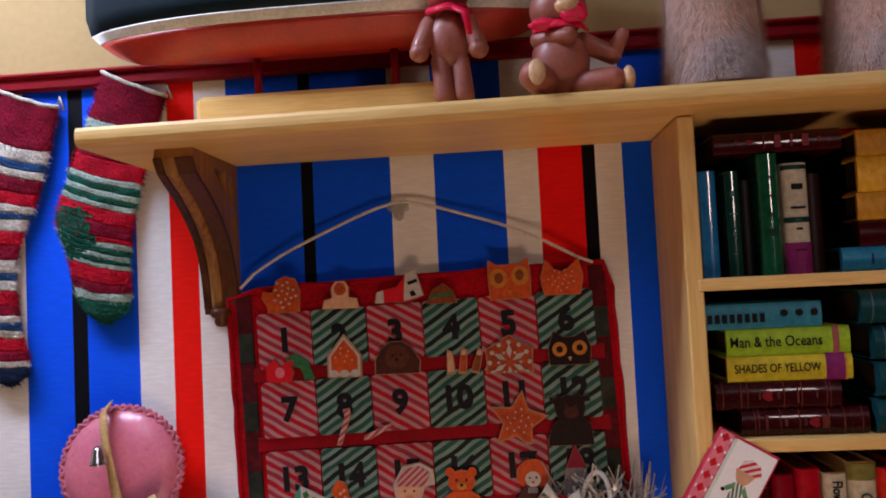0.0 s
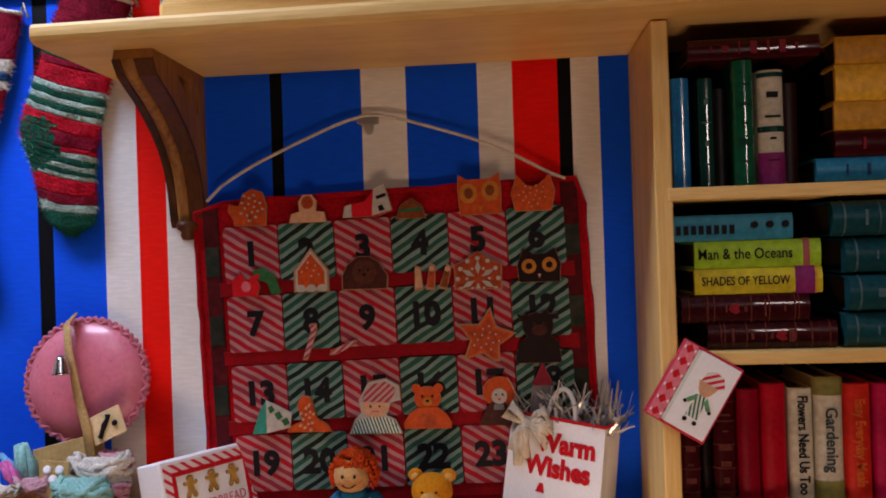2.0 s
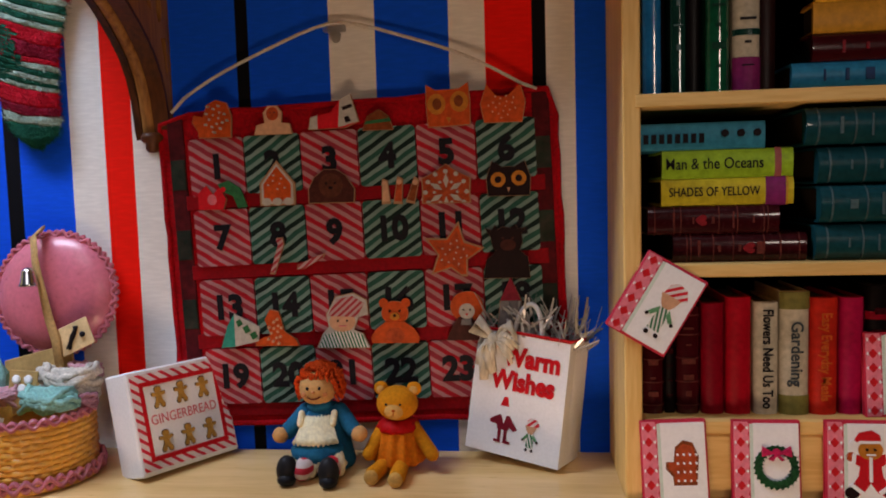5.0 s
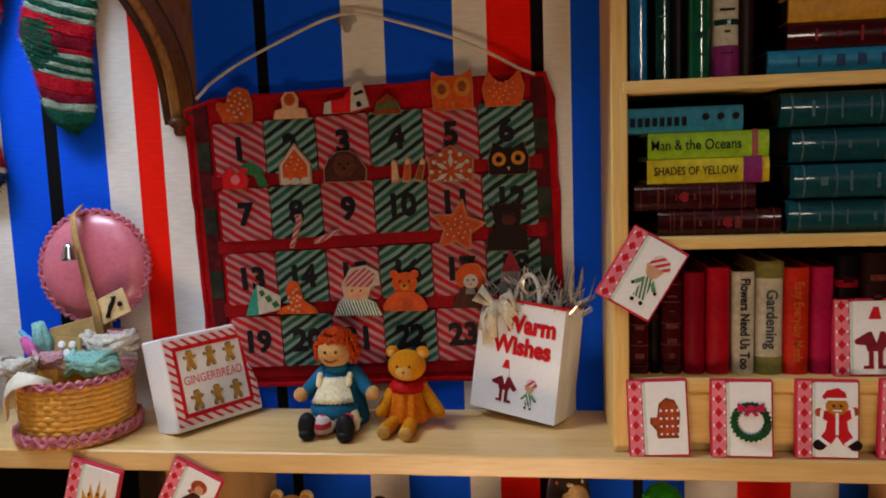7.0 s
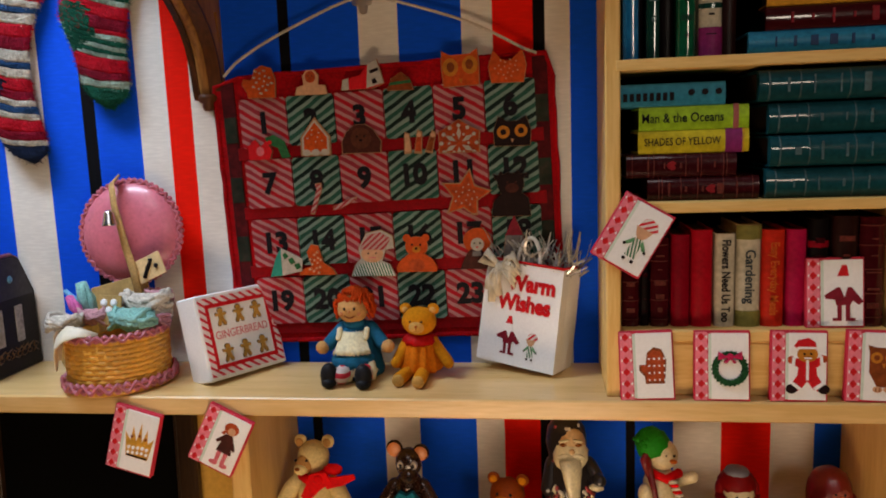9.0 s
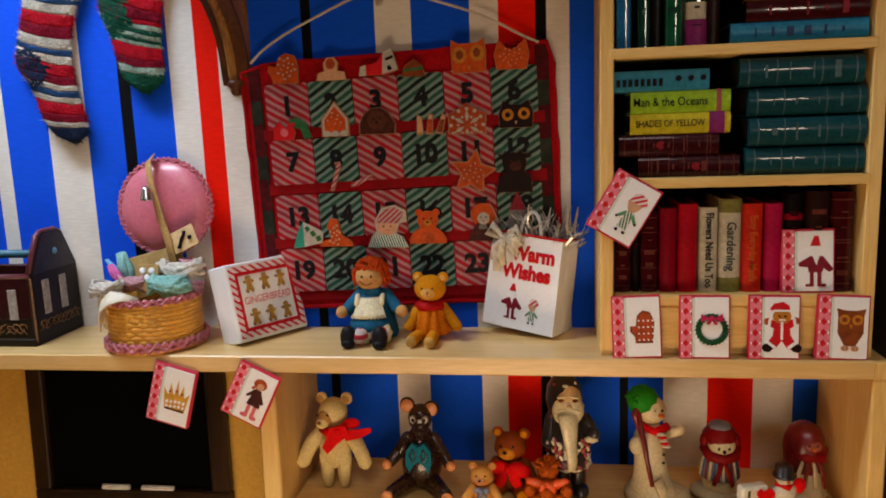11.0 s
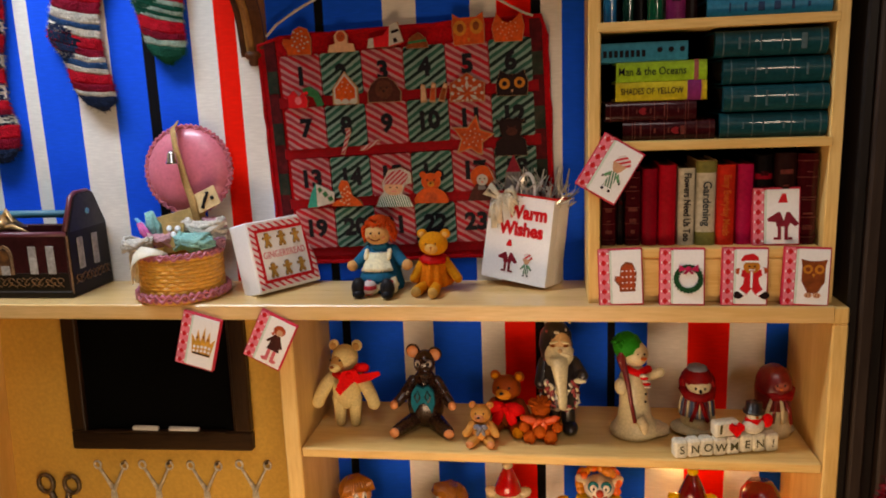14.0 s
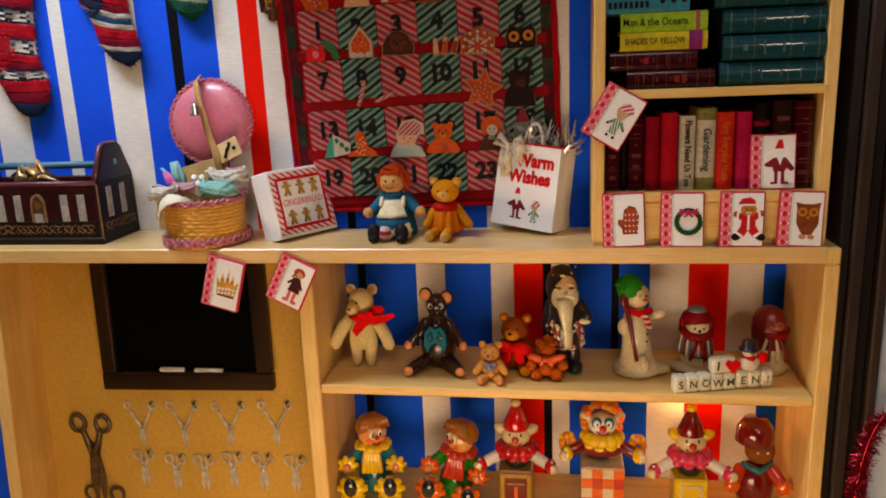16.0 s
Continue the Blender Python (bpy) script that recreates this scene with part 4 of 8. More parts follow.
cutout(-4.08, 10.16, [([(-0.46, -0.24), (0.0, -0.24), (0.06, -0.05), (-0.06, 0.16), (-0.18, 0.04), (-0.3, 0.2), (-0.46, 0.06)], "red_ink"), (oval(-0.2, -0.06, 0.09, 0.1, 12), "pink"), ([(-0.08, 0.22), (0.12, 0.28), (0.34, 0.14), (0.46, -0.2), (0.28, -0.22), (0.2, 0.0), (0.0, 0.08)], "leaf"), (oval(0.02, 0.12, 0.05, 0.05, 8), "red_ink")], "red bird and green holly paper cut-out", 0, 1.01)
house = [(-0.29, -0.36), (0.29, -0.36), (0.29, 0.0), (0.0, 0.36), (-0.29, 0.0)]
cutout(-3.06, 10.36, [(house, "dull_white"), (grow(house, 0.86, 0, -0.05), "orange")] + [(oval(-0.2 + 0.2 * i, -0.32, 0.09, 0.07, 12), "dull_white") for i in range(3)] + dots(0, 0.0, 0.2, 0.16, 7, 0.014, "dull_white"), "orange gingerbread house paper cut-out with white icing", 0, 1.12)
cutout(-2.08, 10.28, [([(-0.4, -0.28), (0.4, -0.28), (0.42, -0.05), (0.26, 0.2), (0.1, 0.3), (-0.12, 0.3), (-0.3, 0.16), (-0.4, -0.04)], "choc"), (oval(0.0, 0.02, 0.22, 0.22), "puppy"), (oval(-0.08, 0.06, 0.025, 0.025, 8), "dark"), (oval(0.08, 0.06, 0.025, 0.025, 8), "dark"), (oval(0, -0.02, 0.04, 0.03, 8), "dark")], "chocolate brown puppy paper cut-out", 0, 1.04)
for k, (x, h, key) in enumerate(((-1.1, 0.3, "skin"), (-0.86, 0.36, "ginger"), (-0.6, 0.34, "ginger_d"))):
    cutout(x, 10.17, [([(-0.07, -0.18), (0.06, -0.18), (0.05, h / 2), (-0.03, h / 2 + 0.03)], key), (oval(0, h / 2 - 0.02, 0.05, 0.05, 10), "skin")], "small brown peg-shaped paper cut-out", (-4, 4, 14)[k], 1.25)
petals = [(0.20 * math.cos(a), 0.20 * math.sin(a), a) for a in [math.pi / 6 + math.pi / 3 * i for i in range(6)]]
cutout(-0.02, 10.13, [(star_shape(0, 0, 0.48, 0.40, 6, 90), "ginger")] + [([(cx + 0.13 * math.cos(a), cz + 0.13 * math.sin(a)), (cx - 0.05 * math.sin(a), cz + 0.05 * math.cos(a)), (cx - 0.13 * math.cos(a), cz - 0.13 * math.sin(a)), (cx + 0.05 * math.sin(a), cz - 0.05 * math.cos(a))], "dull_white") for cx, cz, a in petals] + [(oval(0.36 * math.cos(a), 0.36 * math.sin(a), 0.04, 0.04, 8), "dull_white") for a in [math.pi / 6 * i for i in range(12)]] + [(oval(0.2 * math.cos(a), 0.2 * math.sin(a), 0.025, 0.025, 8), "dull_white") for a in [math.pi / 3 * i for i in range(6)]], "ginger snowflake cookie paper cut-out with white icing", 0, 1.05, low=-0.18)
cutout(1.07, 10.34, [([(-0.36, -0.3), (0.36, -0.3), (0.38, 0.02), (0.28, 0.3), (0.1, 0.2), (-0.1, 0.2), (-0.28, 0.3), (-0.38, 0.0)], "dark"), (oval(-0.18, -0.02, 0.13, 0.13), "amber"), (oval(0.18, 0.0, 0.13, 0.13), "amber"), (oval(-0.18, -0.02, 0.06, 0.06), "dark"), (oval(0.18, 0.0, 0.06, 0.06), "dark"), ([(-0.03, -0.16), (0.03, -0.16), (0, -0.24)], "skin")], "dark brown owl paper cut-out with amber eyes", 0, 1.02)
cutout(-3.13, 9.06, [([(-0.1, -0.3), (-0.02, -0.3), (0.12, 0.2), (0.1, 0.32), (-0.02, 0.3), (0.02, 0.2)], "cane")], "red and white candy cane paper cut-out", 4, 1.1)
cutout(-2.5, 8.94, [([(-0.24, -0.12), (-0.1, -0.1), (0.22, 0.08), (0.24, 0.14), (0.1, 0.1), (-0.22, -0.04)], "cane")], "slanting striped candy cane paper cut-out", 0, 1.1)
cutout(0.08, 9.06, [(star_shape(0, 0, 0.5, 0.25, 5, 80), "orange"), (star_shape(0, 0, 0.40, 0.2, 5, 80), "ginger")] + dots(0, 0, 0.25, 0.25, 14, 0.016, "dull_white"), "orange star cookie paper cut-out with dots", 0, 1.12, low=-0.38)
deer = [(-0.42, -0.52), (0.40, -0.52), (0.36, -0.15), (0.22, -0.04), (0.27, 0.1), (0.26, 0.26), (0.34, 0.36), (0.2, 0.34), (0.14, 0.42), (0.06, 0.36), (-0.06, 0.38), (-0.16, 0.33), (-0.2, 0.42), (-0.26, 0.32), (-0.38, 0.36), (-0.28, 0.2), (-0.26, 0.05), (-0.2, -0.05), (-0.36, -0.2)]
cutout(1.02, 9.12, [(deer, "dark"), (oval(0.02, 0.06, 0.14, 0.1, 12), "choc"), (oval(-0.07, 0.18, 0.022, 0.022, 8), "choc"), (oval(0.1, 0.18, 0.022, 0.022, 8), "choc")], "black-brown antlered moose paper cut-out", 0, 1.01)
cutout(-3.85, 7.72, [([(-0.42, -0.3), (-0.15, -0.3), (-0.1, 0.3), (-0.25, 0.1)], "teal"), ([(-0.15, -0.3), (0.3, -0.24), (0.35, 0.02), (-0.1, 0.3)], "dull_white"), ([(-0.05, 0.05), (0.05, 0.1), (0.0, 0.2), (-0.08, 0.16)], "leaf"), ([(0.08, -0.08), (0.18, -0.04), (0.13, 0.08), (0.03, 0.04)], "leaf"), ([(0.2, -0.2), (0.3, -0.16), (0.26, -0.05), (0.15, -0.09)], "leaf")], "teal and white striped hat paper cut-out", -5)
cutout(-3.18, 7.74, [([(-0.40, -0.32), (0.40, -0.32), (0.34, -0.2), (0.14, -0.06), (0.04, 0.3), (-0.12, 0.34), (-0.22, 0.16), (-0.12, -0.12), (-0.38, -0.22)], "orange")] + dots(-0.02, -0.06, 0.15, 0.26, 13, 0.026, "skin"), "orange boot-shaped paper cut-out with pale dots")
cutout(-1.95, 7.88, [([(-0.48, -0.5), (0.48, -0.5), (0.36, -0.25), (0.2, -0.18), (0.28, 0.05), (0.46, 0.1), (0.44, 0.35), (0.2, 0.48), (-0.12, 0.42), (-0.3, 0.1), (-0.26, -0.12), (-0.38, -0.25)], "dull_white"), ([(-0.46, -0.5), (0.46, -0.5), (0.34, -0.26), (0.1, -0.2), (-0.1, -0.2), (-0.34, -0.26)], "suit_stripe"), (oval(-0.01, -0.03, 0.24, 0.18), "skin"), ([(-0.28, 0.08), (0.26, 0.06), (0.4, 0.3), (0.18, 0.44), (-0.1, 0.38)], "cane"), (oval(-0.09, -0.01, 0.02, 0.02, 8), "dark"), (oval(0.08, -0.01, 0.02, 0.02, 8), "dark"), (rect(-0.07, -0.11, 0.07, -0.095), "pink")], "striped-capped elf paper cut-out")
bear = [(oval(0, 0.14, 0.24, 0.21), "orange"), (oval(-0.2, 0.32, 0.085, 0.085, 12), "orange"), (oval(0.2, 0.32, 0.085, 0.085, 12), "orange"), ([(-0.42, -0.4), (0.42, -0.4), (0.44, -0.3), (0.34, -0.14), (0.18, -0.02), (-0.18, -0.02), (-0.34, -0.14), (-0.44, -0.3)], "orange"), (oval(0, -0.26, 0.17, 0.14, 14), "ginger"), (oval(0, 0.08, 0.09, 0.07, 12), "amber"), (oval(-0.09, 0.18, 0.022, 0.022, 8), "dark"), (oval(0.09, 0.18, 0.022, 0.022, 8), "dark"), (oval(0, 0.1, 0.03, 0.025, 8), "dark")]
cutout(-1.0, 7.86, bear, "orange teddy bear paper cut-out", 0, 1.03)
cutout(0.26, 7.94, [(oval(0.03, 0.16, 0.29, 0.27), "orange"), ([(-0.34, -0.44), (0.32, -0.44), (0.24, -0.2), (0.12, -0.02), (-0.12, -0.02), (-0.24, -0.2)], "choc"), (oval(0.03, 0.08, 0.14, 0.14), "dull_white"), (oval(-0.03, 0.11, 0.02, 0.02, 8), "dark"), (oval(0.09, 0.11, 0.02, 0.02, 8), "dark"), ([(0.0, 0.04), (0.06, 0.04), (0.03, 0.0)], "red_ink"), ([(-0.06, -0.06), (0.1, -0.06), (0.12, -0.16), (-0.08, -0.16)], "grey")], "red-haired doll paper cut-out with a white face", 0, 1.02)
cutout(1.05, 8.2, [([(-0.22, -0.5), (0.22, -0.5), (0.2, 0.0), (0.02, 0.4), (-0.16, 0.0)], "grey"), ([(-0.17, 0.0), (0.2, 0.0), (0.02, 0.42)], "santa_red")], "red-hatted gnome paper cut-out", 0, 1.04)

# ---- greeting cards ----
def card(at, motif, label, w=0.97, h=1.28):
    """A small folded card with a patterned band down its fold and a picture."""
    b = base("greeting_card", at, label, "greeting card", "small picture cards")
    part("back_leaf", Form().box((0, 0.10, h / 2), (w, 0.035, h), M["red_edge"], 0.012, rot=(1.5, 0, 0)), b)
    part("front_leaf", Form().box((0.0, 0.02, h / 2), (w, 0.05, h), M["red_edge"], 0.012), b)
    part("picture_field", Form().box((0.13, -0.012, h / 2), (w - 0.32, 0.025, h - 0.08), M["paper"], 0.006), b, "plain white field")
    x = -w / 2 + 0.13
    band = Form()
    rag = [(x - 0.11, 0.02), (x - 0.11, h - 0.02)] + [(x + 0.10 + (0.02 if i % 2 else -0.01), h - 0.02 - (h - 0.04) * i / 14) for i in range(15)]
    band.slab(rag, -0.016, 0.0, M["pink_band"])
    for i in range(6):
        z = h * (i + 0.5) / 6
        band.slab([(x - 0.01, z - 0.075), (x + 0.055, z), (x - 0.01, z + 0.075), (x - 0.075, z)], -0.021, -0.01, M["red_ink"])
        for s in (-1, 1):
            band.slab([(x + s * 0.085, z - 0.03), (x + s * 0.1, z), (x + s * 0.085, z + 0.03), (x + s * 0.06, z)], -0.02, -0.01, M["paper"])
    part("patterned_band", band, b, "pink band with red diamonds")
    part("mint_strip", Form().slab(rect(x + 0.115, 0.05, x + 0.165, h - 0.05), -0.027, -0.02, M["mint_print"]), b, "pale mint strip beside the band")
    f = Form()
    for i, (pts, key) in enumerate(motif):
        f.slab([(px + 0.13, pz + h / 2) for px, pz in pts], -0.027 - 0.0022 * i, -0.02, C[key] if key in C else M[key])
    part("picture", f, b)
    return b


big_mitten = [(-0.16, -0.33), (0.18, -0.33), (0.22, 0.1), (0.14, 0.3), (0.0, 0.34), (-0.12, 0.24), (-0.15, 0.02), (-0.26, 0.02), (-0.27, -0.08), (-0.17, -0.2)]
m_mitten = [(big_mitten, "ginger_d"), (grow(big_mitten, 0.85, 0, 0), "ginger")] + [(oval(-0.09 + 0.09 * (i % 4), -0.26 + 0.13 * (i // 4), 0.018, 0.018, 8), "paper") for i in range(16)]
m_wreath = [(star_shape(0.26 * math.cos(a), 0.26 * math.sin(a) - 0.04, 0.075, 0.05, 5, 40 * a), "wreath") for a in [math.pi * 2 * i / 24 for i in range(24)]] + [([(-0.03, 0.17), (-0.2, 0.27), (-0.21, 0.12)], "bow"), ([(0.03, 0.17), (0.2, 0.27), (0.21, 0.12)], "bow"), (oval(0, 0.185, 0.06, 0.055, 10), "bow"), ([(-0.03, 0.15), (-0.11, 0.08), (-0.06, 0.06), (0.0, 0.14)], "bow"), ([(0.03, 0.15), (0.11, 0.08), (0.06, 0.06), (0.0, 0.14)], "bow")]
m_ginger = [(oval(-0.27, 0.12, 0.075, 0.07, 12), "ginger"), (oval(0.27, 0.14, 0.075, 0.07, 12), "ginger"), ([(-0.12, 0.14), (0.12, 0.14), (0.24, 0.18), (0.26, 0.06), (0.15, -0.02), (0.17, -0.16), (0.3, -0.36), (0.22, -0.46), (0.1, -0.4), (0.0, -0.26), (-0.1, -0.4), (-0.22, -0.46), (-0.3, -0.36), (-0.17, -0.16), (-0.15, -0.02), (-0.26, 0.04), (-0.24, 0.16)], "red_ink"),
            (oval(0, 0.22, 0.175, 0.14), "amber"), ([(-0.16, 0.33), (0.15, 0.34), (0.13, 0.44), (0.02, 0.51), (-0.16, 0.47), (-0.24, 0.35)], "red_ink"), (rect(-0.17, 0.315, 0.16, 0.355), "paper"), (oval(-0.25, 0.32, 0.05, 0.05, 10), "paper"), (rect(-0.022, -0.24, 0.022, 0.12), "paper"),
            ([(-0.25, 0.17), (-0.2, 0.18), (-0.22, 0.02), (-0.27, 0.02)], "paper"), ([(0.25, 0.19), (0.2, 0.2), (0.22, 0.04), (0.27, 0.04)], "paper"), (oval(-0.27, -0.4, 0.1, 0.085, 12), "dark"), (oval(0.28, -0.4, 0.1, 0.085, 12), "dark"), ([(-0.3, -0.3), (-0.14, -0.42), (-0.1, -0.38), (-0.26, -0.26)], "paper"), ([(0.3, -0.3), (0.14, -0.42), (0.1, -0.38), (0.26, -0.26)], "paper"),
            (oval(-0.055, 0.23, 0.02, 0.02, 8), "dark"), (oval(0.055, 0.23, 0.02, 0.02, 8), "dark"), (rect(-0.06, 0.145, 0.06, 0.165), "paper")]
bird = [(-0.1, -0.36), (0.1, -0.36), (0.24, -0.1), (0.24, 0.24), (0.27, 0.38), (0.1, 0.34), (-0.1, 0.34), (-0.27, 0.38), (-0.24, 0.24), (-0.24, -0.1)]
m_owl = [(bird, "ginger_d"), (oval(-0.12, 0.16, 0.1, 0.1), "amber"), (oval(0.12, 0.16, 0.1, 0.1), "amber"), (oval(-0.12, 0.16, 0.05, 0.05), "ginger_d"), (oval(0.12, 0.16, 0.05, 0.05), "ginger_d"), (oval(-0.09, -0.4, 0.08, 0.055), "skin"), (oval(0.09, -0.4, 0.08, 0.055), "skin")] + [(rect(s * 0.09 + d - 0.008, -0.44, s * 0.09 + d + 0.008, -0.37), "ginger_d") for s in (-1, 1) for d in (-0.03, 0.03)] + [([(-0.03, 0.06), (0.03, 0.06), (0, -0.02)], "amber")]
m_gnome = [([(-0.02, 0.5), (0.06, 0.5), (0.1, 0.3), (-0.1, 0.3)], "red_ink"), ([(-0.12, 0.28), (0.12, 0.28), (0.06, -0.02), (-0.02, -0.06), (-0.1, 0.06)], "paper"), ([(-0.1, 0.1), (0.14, 0.1), (0.34, -0.16), (0.26, -0.22), (0.16, -0.14), (0.12, -0.22), (-0.12, -0.22), (-0.14, -0.12), (-0.3, -0.1), (-0.32, -0.04)], "santa_red"), ([(-0.06, 0.12), (0.08, 0.12), (0.02, -0.08)], "paper"), (rect(-0.1, -0.46, -0.03, -0.22), "santa_red"), (rect(0.04, -0.46, 0.11, -0.22), "santa_red"), (rect(-0.18, -0.5, -0.03, -0.45), "santa_red"), (rect(0.04, -0.5, 0.2, -0.45), "santa_red")]
m_elf = [([(-0.13, 0.2), (0.14, 0.18), (0.24, 0.24), (0.16, 0.38), (0.0, 0.42), (-0.1, 0.34)], "hat_stripe"), ([(-0.16, 0.2), (0.16, 0.2), (0.1, 0.06), (0.03, -0.02), (-0.03, -0.02), (-0.1, 0.06)], "skin"), ([(-0.08, 0.0), (0.08, 0.0), (0.1, -0.36), (-0.1, -0.36)], "suit_stripe"), ([(-0.08, 0.0), (-0.2, -0.14), (-0.15, -0.18), (-0.06, -0.08)], "sage"), ([(0.08, 0.0), (0.2, -0.14), (0.15, -0.18), (0.06, -0.08)], "sage"), (oval(-0.2, -0.18, 0.03, 0.03, 8), "dark"), (oval(0.2, -0.18, 0.03, 0.03, 8), "dark"), (oval(-0.08, -0.42, 0.035, 0.035, 8), "dark"), (oval(0.08, -0.42, 0.035, 0.035, 8), "dark")]
crown_pts = [(-0.2, -0.3), (0.2, -0.3), (0.26, 0.12), (0.16, 0.0), (0.12, 0.26), (0.05, 0.0), (0.0, 0.36), (-0.05, 0.0), (-0.14, 0.26), (-0.16, 0.0), (-0.27, 0.14)]
crown_pts = [(x * 1.15, z * 1.15 + 0.02) for x, z in crown_pts]
m_crown = [(crown_pts, "gold_b"), (rect(-0.22, -0.32, 0.22, -0.28), "dark")] + [(oval(-0.19 + 0.095 * i, -0.22 + 0.11 * r - 0.02 * math.cos(i), 0.032, 0.036, 8), "paper") for r in range(2) for i in range(5)] + [(oval(x * 1.1, z * 1.1, 0.026, 0.026, 8), "ginger_d") for x, z in ((-0.14, 0.1), (0.0, 0.14), (0.12, 0.1))]
m_girl = [(oval(0.0, 0.33, 0.15, 0.13), "ginger"), (oval(0.02, 0.28, 0.08, 0.08), "skin"), ([(-0.14, 0.24), (-0.08, 0.24), (-0.1, 0.16), (-0.17, 0.18)], "ginger"), ([(-0.08, 0.2), (0.08, 0.2), (0.18, -0.2), (-0.14, -0.2)], "choc"), ([(-0.08, 0.18), (-0.22, 0.0), (-0.18, -0.04), (-0.05, 0.08)], "choc"), ([(0.08, 0.18), (0.22, -0.06), (0.18, -0.1), (0.06, 0.06)], "choc"), (rect(-0.1, -0.44, -0.02, -0.2), "pink"), (rect(0.04, -0.44, 0.12, -0.2), "pink"), (oval(-0.1, -0.46, 0.09, 0.045, 10), "pink"), (oval(0.12, -0.46, 0.08, 0.045, 10), "pink")]

card((3.52, -2.33, COUNTER, -6, -2, 0), m_mitten, "white card with a brown mitten, leaning on the bookcase")
card((4.82, -2.33, COUNTER, -6, 0, -1), m_wreath, "white card with a green wreath, leaning on the bookcase")
card((6.13, -2.33, COUNTER, -6, 1.0, 1), m_ginger, "white card with a red-suited gingerbread man, leaning on the bookcase")
card((7.38, -2.33, COUNTER, -6, 2.6, 1), m_owl, "white card with a brown owl, leaning on the bookcase")
card((6.82, -1.98, 6.63, -5, -0.6, 0), m_gnome, "white card with a bearded gnome, standing on the plinth", 0.99, 1.27)
card((2.92, CASE_Y - 0.12, 7.86, -2, 31, 0), m_elf, "tilted white card with a striped-capped elf, stuck on the bookcase edge", 0.98, 1.28)
card((-6.7, -2.53, 3.84, 0, 16.0, 0), m_crown, "tilted white card with a gold crown, stuck on the counter edge", 0.98, 1.36)
card((-4.97, -2.53, 3.97, 0, 27.0, 0), m_girl, "tilted white card with a red-haired girl, stuck on the counter edge", 0.96, 1.27)

# ---- gift bag ----
CELLO = plain("silver_cellophane", (0.62, 0.61, 0.58), 0.16, 0.3, 4, 10, 0.2, metal=0.3)
RAFFIA = plain("cream_raffia", (0.78, 0.70, 0.54), 0.8, 0.25, 3, 16, 0.5, stretch=(1, 1, 0.2))
bag = base("gift_bag", (1.2, -0.36, COUNTER + 0.12, -5.9, 5.5, -23.6), "white paper gift bag with red lettering and a cream raffia bow", "gift bag")
bw, bd, bh = 1.75, 0.99, 2.15
f = Form()
bot = [(-bw / 2, -bd / 2), (bw / 2, -bd / 2), (bw / 2, bd / 2), (-bw / 2, bd / 2)]
plan = [bot[0], bot[1], (bw / 2 * 0.93, 0), bot[2], bot[3], (-bw / 2 * 0.93, 0)]
flat_plan = [bot[0], bot[1], (bw / 2, 0), bot[2], bot[3], (-bw / 2, 0)]
rings = [[(x, y, 0.0) for x, y in flat_plan], [(x * 0.99, y * 0.99, bh * 0.5) for x, y in plan], [(x * 0.97, y * 0.96, bh) for x, y in plan]]
rings += [[(x * 0.95, y * 0.92, bh) for x, y in plan], [(x * 0.95, y * 0.92, 0.06) for x, y in plan]]
f.add([p for r in rings for p in r], [(r * 6 + i, r * 6 + (i + 1) % 6, r * 6 + 6 + (i + 1) % 6, r * 6 + 6 + i) for r in range(4) for i in range(6)] + [tuple(range(6))[::-1], tuple(range(24, 30))], M["paper"])
part("bag_body", f, bag)
part("red_rim", Form().tube([(x * 0.975, y * 0.98, bh + 0.0) for x, y in bot], 0.03, M["red_ink"], 5, closed=True), bag, "thin red rim")
lettering("lettering", "Warm", 0.45, M["red_ink"], bag, (0.2, -bd / 2 - 0.004, 1.72, 90, 0, 0), bold=0.021, squeeze=0.88)
lettering("lettering", "Wishes", 0.45, M["red_ink"], bag, (0.08, -bd / 2 - 0.008, 1.3, 90, 0, 0), bold=0.021, squeeze=0.86)
pic = Form(T(0, -bd / 2 + 0.0, 0))
for dx, dz, k, motif in ((-0.2, 0.62, 0.8, m_gnome), (0.32, 0.48, 0.66, m_elf)):
    for i, (pts, key) in enumerate(motif):
        pic.slab([(dx + px * k, dz + pz * k) for px, pz in pts], -0.006 - 0.002 * i, 0.0, C[key] if key in C else M[key])
part("picture", pic, bag, "printed gnome and elf")
part("handle", Form().tube([(0.05 + 0.26 * math.cos(a) * 1.0, -bd / 2 + 0.08, bh - 0.1 + 0.62 * math.sin(a)) for a in [math.pi * i / 14 for i in range(15)]], 0.045, plain("clear_cord", (0.6, 0.6, 0.58), 0.2, 0.1, 3, 10, 0.1), 7), bag, "looped pale cord handle")
rnd = random.Random(11)
shred = Form()
